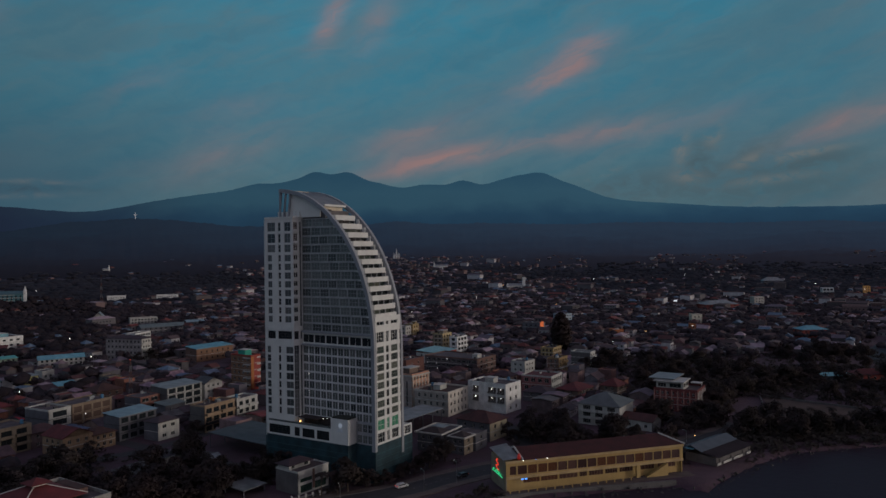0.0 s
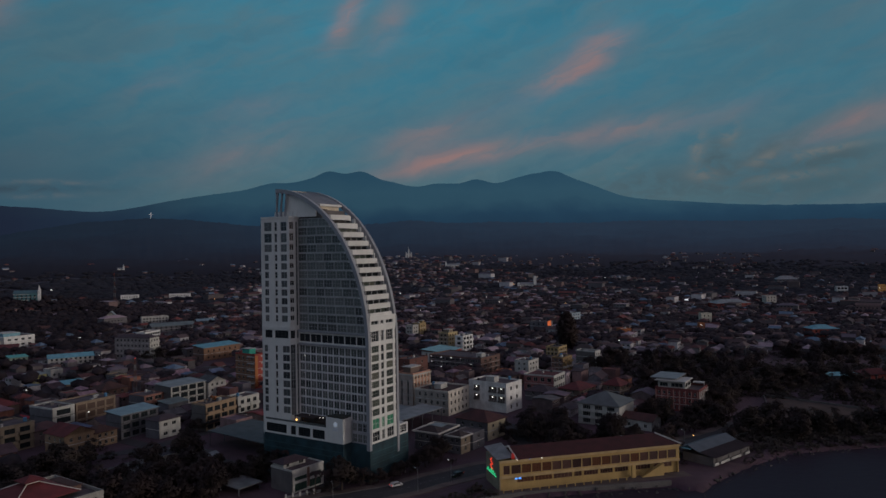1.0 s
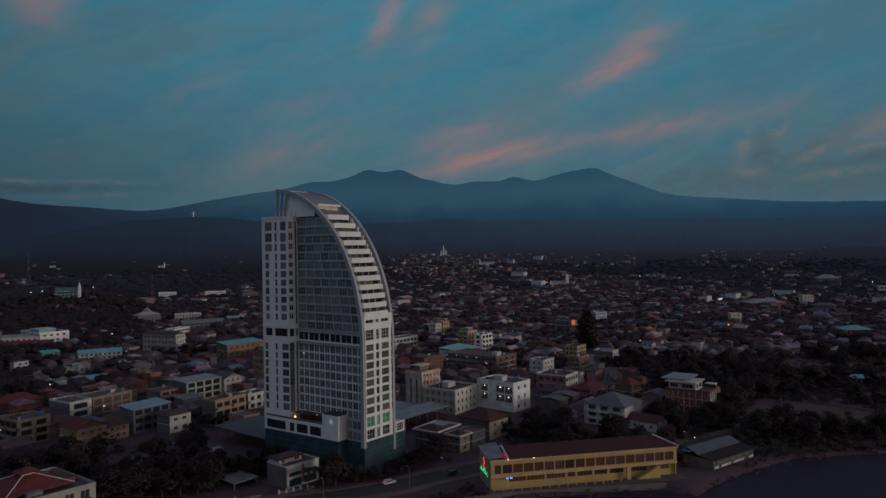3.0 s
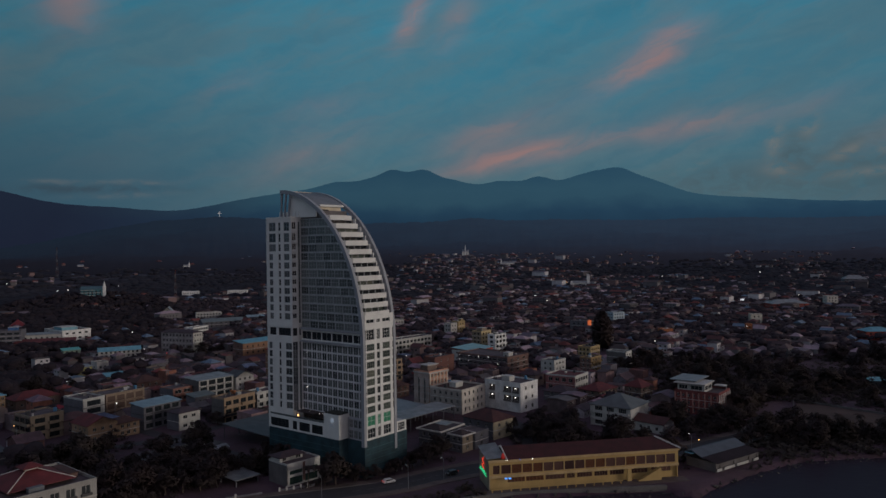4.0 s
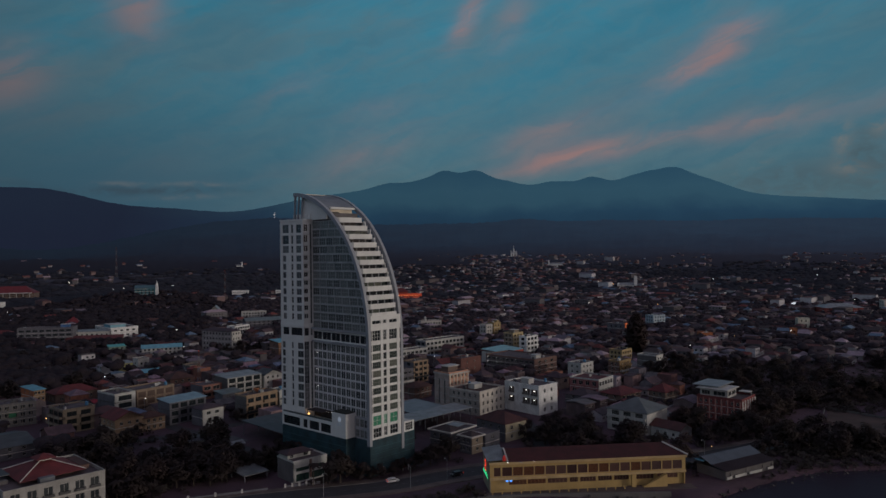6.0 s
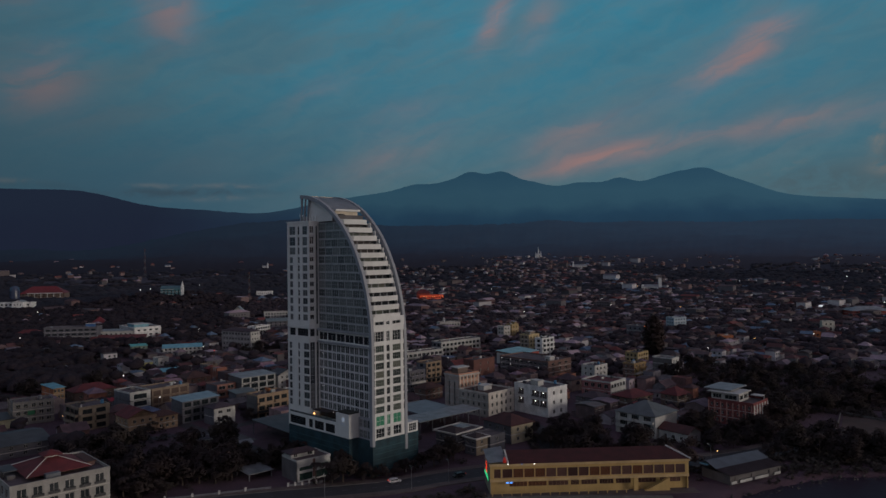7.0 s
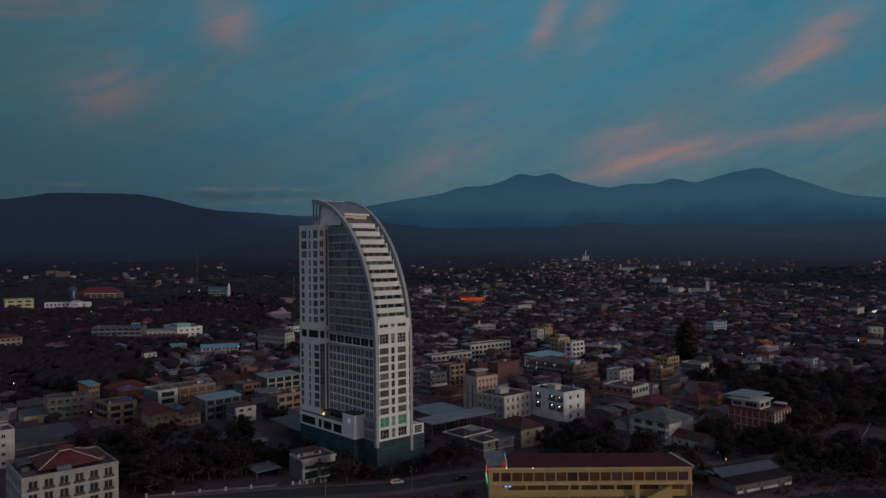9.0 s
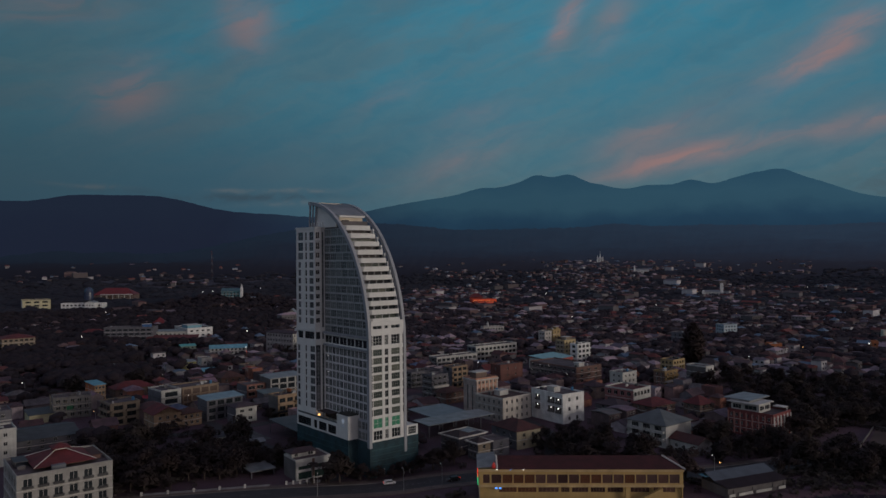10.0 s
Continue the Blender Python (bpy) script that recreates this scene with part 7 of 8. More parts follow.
def palm(seed, height):
    rnd = random.Random(seed)
    T = thing("palm_tree", pose(0, 0, -500), "slender coconut palm with drooping fronds", "palm", "palms")
    bm = bmesh.new()
    lean = rnd.uniform(-0.6, 0.6)
    pts = [Vector((lean * (i / 5) ** 2, 0.3 * lean * i / 5, height * i / 5 - 0.2)) for i in range(6)]
    for i in range(5):
        tube(bm, pts[i], pts[i + 1], 0.2 - 0.02 * i, 0.18 - 0.02 * i, 7)
    part("trunk", bm, BARK, T)
    verts, faces = [], []
    top = pts[-1]
    for k in range(16):
        a, up = k * 0.3927 * 2.03, rnd.uniform(0.1, 0.9)
        d = Vector((math.cos(a), math.sin(a), 0))
        s = Vector((-d.y, d.x, 0))
        ln = rnd.uniform(2.4, 3.4)
        prev = top
        for i in range(1, 8):
            t = i / 7
            p = top + d * ln * t + Vector((0, 0, ln * (up * t - 1.0 * t * t)))
            for sg in (-1, 1):
                w = 0.75 * math.sin(math.pi * (0.12 + 0.85 * t))
                b = len(verts)
                verts.extend((prev, p, p + s * sg * w + Vector((0, 0, -0.35 * w)), prev.lerp(p, 0.4) + s * sg * w + Vector((0, 0, -0.3 * w))))
                faces.append((b, b + 1, b + 2, b + 3))
            prev = p
    me = bpy.data.meshes.new("crown")
    me.from_pydata(verts, [], faces)
    me.materials.append(LEAF)
    part("crown", me, None, T)
    return T


TREES = [broadleaf(1, 9.5, 4.9, 1450), broadleaf(2, 12, 6.0, 1750), broadleaf(3, 8, 4.2, 1150), broadleaf(4, 13.5, 6.8, 1950), broadleaf(5, 7, 3.7, 1000)]
PALMS = [palm(1, 8.5), palm(2, 10.5)]
TALL = conifer(1, 28)
PROTO = TREES + PALMS
place_rnd = random.Random(21)
NTREES = [0]


def in_foot(x, y, pad):
    for fx, fy, a, hx, hy in FOOT:
        dx, dy = x - fx, y - fy
        c, s = math.cos(radians(a)), math.sin(radians(a))
        if abs(dx * c + dy * s) < hx + pad and abs(dy * c - dx * s) < hy + pad:
            return True
    return False


bm = made(prism, [(-52, 293), (-38, 283), (-12, 305), (-26, 320)], 0.0, 0.09)
setting("pavement_3", bm, mat("worn_concrete", (0.105, 0.098, 0.098), 0.9, var=0.3, stain=0.5), "worn grey concrete car park")
FOOT.append((42, 274, 42.7, 13.5, 28))     # the tower
FOOT.append((266, 292, 45, 20, 38))        # the field
FOOT.append((-34, 301, 43, 19, 9))         # the car park
FOOT.append((-146, 538, 38, 26, 12))       # the yard before the market hall
FOOT.append((-190, 600, 47, 26, 12))       # the hospital's forecourt
ROADPTS = ribbon(ROAD, 0)[0]
STREETPTS = [p for s in STREETS for p in ribbon(s, 0)[0]]


def near_road(x, y, pad=0.0):
    return any((p.x - x) ** 2 + (p.y - y) ** 2 < (9.5 + pad) ** 2 for p in ROADPTS) or any((p.x - x) ** 2 + (p.y - y) ** 2 < (4.5 + pad) ** 2 for p in STREETPTS)


def plant(x, y, proto=None, s=None):
    r = place_rnd
    src = proto or (r.choice(PALMS) if r.random() < 0.10 else r.choice(TREES))
    k = s or r.uniform(0.55, 0.95)
    t = copy_thing(src, pose(x, y, ground_z(x, y), 0, 0, r.uniform(0, 360)))
    t.scale = (k, k, k * r.uniform(0.9, 1.1))
    NTREES[0] += 1


# groves: centre, half widths, turn, number
GROVES = [(-38, 257, 36, 25, 42, 92), (2, 266, 12, 6, 42, 8), (-70, 300, 20, 14, 42, 10), (-66, 268, 14, 12, 42, 8), (62, 264, 10, 4, 30, 5), (30, 240, 16, 4, 25, 5),
          (122, 302, 18, 11, 0, 18), (142, 276, 14, 10, 0, 10), (238, 350, 34, 38, 42, 44), (290, 395, 50, 50, 42, 58), (330, 330, 56, 34, 0, 44), (190, 285, 16, 12, 0, 8),
          (250, 440, 40, 26, 42, 16), (350, 370, 45, 30, 42, 14), (-160, 440, 40, 34, 42, 12), (-230, 520, 46, 40, 42, 14), (185, 262, 22, 5, 20, 5), (120, 247, 36, 3, 0, 8), (205, 296, 14, 7, -10, 12), (176, 300, 10, 8, 0, 6), (-22, 346, 4, 4, 42, 2), (212, 275, 12, 12, 42, 8), (235, 315, 14, 12, 42, 8), (404, 438, 40, 16, -10, 34), (262, 256, 52, 9, -4, 22), (132, 266, 16, 5, 0, 10), (118, 288, 10, 9, 0, 8), (-66, 588, 18, 6, 55, 9)]
TREEPTS = []
for gx, gy, hx, hy, a, n in GROVES:
    c, s = math.cos(radians(a)), math.sin(radians(a))
    k = tries = 0
    while k < n and tries < n * 12:
        tries += 1
        u, v = place_rnd.uniform(-hx, hx), place_rnd.uniform(-hy, hy)
        x, y = gx + u * c - v * s, gy + u * s + v * c
        if in_foot(x, y, 1.2) or near_road(x, y, -1.5) or y < shore_y(x) + 3 or any((x - p) ** 2 + (y - q) ** 2 < 8 for p, q in TREEPTS):
            continue
        TREEPTS.append((x, y))
        plant(x, y)
        k += 1
for x, y in ((236, 527),):
    FOOT.append((x, y, 0, 6, 6))
    plant(x, y, TALL, 1.0)
for x, y in ((22, 240), (26, 243.5), (250, 268), (245, 275), (290, 281)):
    plant(x, y, PALMS[0], 0.9)

# young trees before the tower's base
for u, v, k in ((2.0, -4.0, 0.42), (6.5, -4.6, 0.50), (11, -4.0, 0.38), (15, -5.2, 0.55), (19.5, -4.4, 0.45), (24.5, -5.4, 0.6), (29, -4.0, 0.5), (-4.5, 1.5, 0.5), (-5.0, 8.0, 0.6), (-4.6, 14.0, 0.5)):
    c, s = math.cos(radians(42.7)), math.sin(radians(42.7))
    plant(41.8 + u * c - v * s, 247.8 + u * s + v * c, TREES[place_rnd.randrange(4)], k)

# ---- ordinary houses -----------------------------------------------------


def house_proto(seed, w, d, h, roof, rise, detail):
    rnd = random.Random(seed)
    kind = {"flat": "flat-roofed", "hip": "hip-roofed", "gable": "gable-roofed", "shed": "low-pitched"}[roof]
    T = thing("house", pose(0, 0, -500), "plain rendered %s town house in a crowded quarter" % kind, "house", "town houses")
    bm = bmesh.new()
    fl = max(1, round(h / 3.1))
    rows = [(i * h / fl + 1.0, i * h / fl + 2.3) for i in range(fl)]
    cw = spread(3, w, 1.3)
    if detail:
        facade(bm, (-w / 2, -d / 2), (w / 2, -d / 2), 0, h, rows, cw, 0.25)
        slab_on(bm, (w / 2, -d / 2 + 0.25), (w / 2, d / 2), 0, 0.25, 0, h)
        slab_on(bm, (w / 2 - 0.25, d / 2), (-w / 2, d / 2), 0, 0.25, 0, h)
        slab_on(bm, (-w / 2, d / 2 - 0.25), (-w / 2, -d / 2 + 0.25), 0, 0.25, 0, h)
        box(bm, -w / 2 + 0.26, w / 2 - 0.26, -d / 2 + 0.26, d / 2 - 0.26, 0, h - 0.03)
    else:
        box(bm, -w / 2, w / 2, -d / 2, d / 2, 0, h)
    if roof == "gable":
        for x in (-w / 2 + 0.02, w / 2 - 0.02):
            bm.faces.new([bm.verts.new(p) for p in ((x, -d / 2, h), (x, d / 2, h), (x, 0, h + rise - 0.1))])
    if roof == "flat":
        for x0, x1, y0, y1 in ((-w / 2, w / 2, -d / 2, -d / 2 + 0.2), (-w / 2, w / 2, d / 2 - 0.2, d / 2), (-w / 2, -w / 2 + 0.2, -d / 2 + 0.2, d / 2 - 0.2), (w / 2 - 0.2, w / 2, -d / 2 + 0.2, d / 2 - 0.2)):
            box(bm, x0, x1, y0, y1, h, h + 0.8)
    part("wall", bm, WALL_MIX, T)
    bm = bmesh.new()
    if roof == "hip":
        hip_roof(bm, -w / 2, w / 2, -d / 2, d / 2, h + 0.1, rise, 0.7)
    elif roof == "gable":
        gable_roof(bm, -w / 2, w / 2, -d / 2, d / 2, h + 0.05, rise, "x", 0.6)
    elif roof == "shed":
        gable_roof(bm, -w / 2, w / 2, -d / 2, d / 2, h + 0.1, rise * 0.5, "x", 0.7)
    else:
        box(bm, -w / 2 + 0.2, w / 2 - 0.2, -d / 2 + 0.2, d / 2 - 0.2, h, h + 0.15)
        if seed % 2:
            box(bm, w / 2 - 4, w / 2 - 0.6, 0, d / 2 - 0.6, h + 0.15, h + 2.4)
    part("roof", bm, ROOF_MIX, T)
    if not detail:
        for c, e in cw[::2]:
            z0 = rows[-1][0]
            part("window", made(box, -w / 2 + c, -w / 2 + e, -d / 2 - 0.03, -d / 2 - 0.002, z0, z0 + 1.3), GLASS, T)
    if detail:
        for a, b in rows:
            for c, e in cw:
                window(T, (-w / 2, -d / 2), (w / 2, -d / 2), c, e, a, b, GLASS, TRIM, 1, 0, depth=0.12)
        part("door", made(box, w / 2 - 0.06, w / 2 + 0.04, -0.5, 0.5, 0, 2.1), BROWN_WALL, T)
        ax = w / 2 - 1.8
        part("annex", made(box, -w / 2 + 0.5, ax - w * 0.2, d / 2, d / 2 + 3.2, 0, 2.7), WALL_MIX, T)
        bm = bmesh.new()
        bm.faces.new([bm.verts.new(c) for c in ((-w / 2 + 0.1, d / 2 + 3.7, 2.55), (-w / 2 + 0.1, d / 2 - 0.1, 3.2), (ax - w * 0.2 + 0.4, d / 2 - 0.1, 3.2), (ax - w * 0.2 + 0.4, d / 2 + 3.7, 2.55))])
        bmesh.ops.solidify(bm, geom=bm.faces[:], thickness=0.1)
        part("annex_roof", bm, ROOF_MIX, T)
        part("porch_roof", made(box, w / 2, w / 2 + 1.6, -2.2, 2.0, 2.5, 2.65), SHEET_DULL, T)
    return T


specs = [(11, 9, 3.4, "hip", 2.4), (9, 8, 3.4, "gable", 2.0), (13, 10, 6.4, "hip", 2.4), (10, 12, 3.6, "gable", 2.6), (8, 11, 6.6, "shed", 1.6), (12, 8, 3.3, "shed", 1.5),
         (9, 11, 6.4, "flat", 0), (11, 10, 6.0, "gable", 2.0), (15, 10, 3.8, "gable", 2.8), (8, 8, 6.2, "hip", 2.0)]
DETAIL = [house_proto(i, *s, True) for i, s in enumerate(specs[:8])]
SIMPLE = [house_proto(i + 20, *s, False) for i, s in enumerate(specs)]
town = random.Random(77)


def in_grove(x, y):
    for gx, gy, hx, hy, a, n in GROVES:
        c, s = math.cos(radians(a)), math.sin(radians(a))
        dx, dy = x - gx, y - gy
        if abs(dx * c + dy * s) < hx + 2 and abs(dy * c - dx * s) < hy + 2:
            return True
    return False


cg, sg = math.cos(radians(43)), math.sin(radians(43))
YARDS = [(450, 512, 16), (436, 497, 12), (-124, 896, 26), (-118, 862, 22), (-88, 778, 24), (-82, 752, 18), (-132, 1222, 34), (-166, 896, 15), (-205, 1215, 26), (-60, 838, 18), (-20, 545, 14), (-28, 530, 12)]
far_spots, far_trees, n_detail, n_simple = [], [], 0, 0
i_lo, i_hi = -215, 330
grid = []
for px, py, r_lo, r_hi in ((13.2, 12.4, 215, 430), (10.6, 10.2, 430, 2700)):
    k = 13.2 / px
    for i in range(int(i_lo * k), int(i_hi * k)):
        for j in range(int(-60 * k), int(330 * k)):
            u, v = i * px, j * py
            x, y = u * cg - v * sg, u * sg + v * cg
            dx, dy = x - EYE_MID.x, y - EYE_MID.y
            r = math.hypot(dx, dy)
            if dy < 0 or r < r_lo or r >= r_hi:
                continue
            az = math.degrees(math.atan2(dx, dy))
            if abs(az - 5) > 41 + 900 / r:
                continue
            x, y = x + town.uniform(-1.4, 1.4), y + town.uniform(-1.4, 1.4)
            if i % 8 == 0 or j % 7 == 0:
                if r > 620:
                    far_trees.append((x, y))
                continue
            grid.append((r, x, y, az))
grid.sort()
for r, x, y, az in grid:
    if (x > 226 and y < 455) or (x > 176 and y < 312) or (-78 < x < 14 and y < 300) or (x > 140 and y < 285) or (x < 150 and y < 262) or (50 < x < 150 and y < 302):
        continue
    if y < shore_y(x) + 8 or in_foot(x, y, 6.0) or near_road(x, y, 3.0) or in_grove(x, y):
        continue
    q = ((x - 500) * 0.766 + (y - 420) * 0.643) / 145, ((y - 420) * 0.766 - (x - 500) * 0.643) / 64
    if math.hypot(*q) < 1:
        continue
    if any((x - a) ** 2 + (y - b) ** 2 < k * k for a, b, k in YARDS):
        continue
    patch = noise.noise(Vector((x, y, 40)) / 150) + 0.5 * noise.noise(Vector((x, y, 11)) / 60)
    edge = 1200 + 560 * step(-15, -3, az)
    dens = 0.93 - 0.42 * step(0.5 * edge, edge, r) - 0.24 * step(edge, edge * 1.4, r) - 0.10 * step(-10, -26, az) * step(400, 560, r) - 0.12 * step(4, -6, az) * step(800, 1100, r) - 0.12 * step(-4, -10, az) * step(430, 520, r)
    if r > 440:
        dens -= 0.48 * step(0.12, 0.42, patch)
    if r > 1150:
        dens -= 0.16 + 0.10 * step(1300, 1700, r)
        dens += 0.30 * math.exp(-((az - 10) / 6) ** 2) * step(1200, 1500, r)
        dens -= 0.35 * step(-0.05, 0.22, noise.noise(Vector((x, y * 0.6, 3)) / 240))
    if r > 1900 + 250 * step(0, 12, az) or (az < -3 and r > 1650 - 200 * step(-12, -20, az) * step(-30, -22, az)):
        if r < 2300 and town.random() < 0.007 + 0.035 * step(-16, -22, az) * (r < 1800):
            far_spots.append((x, y, 43 + town.uniform(-20, 20)))
        continue
    dens *= 1 - 0.62 * step(1350, 2000, r)
    if town.random() > dens:
        far_trees.append((x, y))
        continue
    rot = 43 + town.choice((0, 90, 180, 270)) + town.uniform(-5, 5)
    if r < 400 and n_detail < 130:
        h = copy_thing(town.choice(DETAIL), pose(x, y, 0, 0, 0, 43 + town.uniform(-4, 4)))
        n_detail += 1
    elif r < 760 and n_simple < 170:
        h = copy_thing(town.choice(SIMPLE), pose(x, y, ground_z(x, y), 0, 0, rot))
        h.scale = (town.uniform(0.66, 0.88), town.uniform(0.66, 0.9), town.uniform(0.8, 1.05))
        n_simple += 1
    else:
        far_spots.append((x, y, rot))
    if town.random() < 0.30:
        far_trees.append((x + 6.5 * town.choice((-1, 1)), y + 6.0 * town.choice((-1, 1))))


def far_town():
    """Roofs of the farther quarters, too many to tell apart."""
    V, F, mi = [], [], []
    rnd = random.Random(5)
    for x, y, rot in far_spots:
        w, d = rnd.uniform(6, 12.5), rnd.uniform(5.5, 8.8)
        h = rnd.choice((2.6, 2.8, 3.0, 3.0, 3.2, 3.4, 5.6, 6.2)) * rnd.uniform(0.9, 1.1)
        rise = rnd.choice((0.6, 1.2, 1.8, 2.2, 2.6))
        if rnd.random() < 0.025 and math.hypot(x - EYE_MID.x, y - EYE_MID.y) > 900:
            w, d, h, rise = rnd.uniform(16, 30), rnd.uniform(11, 15), rnd.uniform(7, 12), rnd.choice((0.2, 2.5))
        c, s = math.cos(radians(rot)), math.sin(radians(rot))
        z = terrain(x, y) - 0.6

        def at(a, b, k):
            return (x + a * c - b * s, y + a * s + b * c, z + k)
        b = len(V)
        for k in (0, h + 0.6):
            V.extend(at(p * w / 2, q * d / 2, k) for p, q in ((-1, -1), (1, -1), (1, 1), (-1, 1)))
        for f in ((0, 1, 5, 4), (1, 2, 6, 5), (2, 3, 7, 6), (3, 0, 4, 7), (4, 5, 6, 7)):
            F.append(tuple(b + i for i in f))
            mi.append(0)
        if math.hypot(x - EYE_MID.x, y - EYE_MID.y) < 1000:
            for q in range(max(2, int(w / 4))):
                a0 = -w / 2 + 1.0 + q * 3.8
                if a0 + 1.6 > w / 2:
                    break
                for side in (-1, 1):
                    for zf in range(int(h // 2.9)):
                        b = len(V)
                        V.extend(at(p_, side * (d / 2 + 0.04), 1.5 + 3.1 * zf + k_) for p_, k_ in ((a0, 0), (a0 + 1.5, 0), (a0 + 1.5, 1.3), (a0, 1.3)))
                        F.append((b, b + 1, b + 2, b + 3))
                        mi.append(2)
        b = len(V)
        e = 0.6
        V.extend(at(p * (w / 2 + e), q * (d / 2 + e), h + 0.62) for p, q in ((-1, -1), (1, -1), (1, 1), (-1, 1)))
        i_ = d / 2 if rnd.random() < 0.5 and rise > 1 else -e
        V.extend((at(-w / 2 + i_, 0, h + 0.62 + rise), at(w / 2 - i_, 0, h + 0.62 + rise)))
        for f in ((0, 1, 5, 4), (1, 2, 5), (2, 3, 4, 5), (3, 0, 4), (3, 2, 1, 0)):
            F.append(tuple(b + i for i in f))
            mi.append(1)
    me = bpy.data.meshes.new("far_town_houses")
    me.from_pydata(V, [], F)
    for nm, tones in (("far_walls", [(0.26, 0.24, 0.25), (0.16, 0.14, 0.15), (0.50, 0.48, 0.50), (0.24, 0.16, 0.16), (0.12, 0.11, 0.12), (0.66, 0.64, 0.66), (0.17, 0.16, 0.175), (0.18, 0.11, 0.11), (0.14, 0.115, 0.12), (0.10, 0.09, 0.10)]),
                      ("far_roofs", [(0.141, 0.043, 0.041), (0.124, 0.083, 0.089), (0.078, 0.053, 0.064), (0.295, 0.218, 0.254), (0.110, 0.049, 0.045), (0.172, 0.105, 0.101), (0.467, 0.346, 0.395), (0.093, 0.057, 0.061), (0.172, 0.139, 0.177), (0.157, 0.231, 0.331), (0.200, 0.052, 0.048), (0.116, 0.046, 0.048), (0.084, 0.063, 0.064)])):
        m = bpy.data.materials.new(nm)
        m.use_nodes = True
        nt = m.node_tree
        g = nt.nodes.new("ShaderNodeNewGeometry")
        rp = nt.nodes.new("ShaderNodeValToRGB")
        rp.color_ramp.interpolation = "CONSTANT"
        rp.color_ramp.elements[0].color = (*tones[0], 1)
        rp.color_ramp.elements[1].position, rp.color_ramp.elements[1].color = 1 / len(tones), (*tones[1], 1)
        for i, c in enumerate(tones[2:], 2):
            rp.color_ramp.elements.new(i / len(tones)).color = (*c, 1)
        nt.links.new(g.outputs["Random Per Island"], rp.inputs[0])
        nz = nt.nodes.new("ShaderNodeTexNoise")
        nz.inputs["Scale"].default_value = 0.4
        tc = nt.nodes.new("ShaderNodeTexCoord")
        nt.links.new(tc.outputs["Object"], nz.inputs["Vector"])
        mx = nt.nodes.new("ShaderNodeMix")
        mx.data_type, mx.blend_type = "RGBA", "MULTIPLY"
        mx.inputs[0].default_value = 0.6
        nt.links.new(rp.outputs[0], mx.inputs[6])
        nt.links.new(nz.outputs[0], mx.inputs[7])
        nt.links.new(mx.outputs[2], nt.nodes["Principled BSDF"].inputs["Base Color"])
        nt.nodes["Principled BSDF"].inputs["Roughness"].default_value = 0.85
        me.materials.append(m)
    me.materials.append(GLASS)
    me.polygons.foreach_set("material_index", mi)
    tagged(new("far_town_houses", me), "crowded low houses of the far quarters with mixed roofs", "houses", "", "stuff")


far_town()


ICO = bmesh.new()
bmesh.ops.create_icosphere(ICO, subdivisions=1, radius=1.0)
ICO_V, ICO_F = [v.co.copy() for v in ICO.verts], [tuple(v.index for v in f.verts) for f in ICO.faces]
ICO.free()
# haze sits in these leaf colours: lighter for the east, bluer on the hills
FAR_LEAF = mat("hazed_far_leaves", (0.046, 0.036, 0.043), 0.95, var=0.3, scale=0.12, bump=0.0, stain=0.3)
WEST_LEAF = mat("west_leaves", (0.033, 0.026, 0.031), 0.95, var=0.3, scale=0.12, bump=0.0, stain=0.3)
HILL_LEAF = mat("hazed_hill_leaves", (0.036, 0.035, 0.045), 0.95, var=0.2, scale=0.05, bump=0.0, stain=0.3)


def lump(verts, faces, c, r, h, rnd):
    """One uneven mass of leaves in a far crown."""
    b = len(verts)
    a = rnd.uniform(0, 6.3)
    ca, sa = math.cos(a), math.sin(a)
    for v in ICO_V:
        k = rnd.uniform(0.72, 1.22)
        verts.append((c[0] + r * k * (v.x * ca - v.y * sa), c[1] + r * k * (v.x * sa + v.y * ca), c[2] + h * k * v.z))
    faces.extend((b + f[0], b + f[1], b + f[2]) for f in ICO_F)


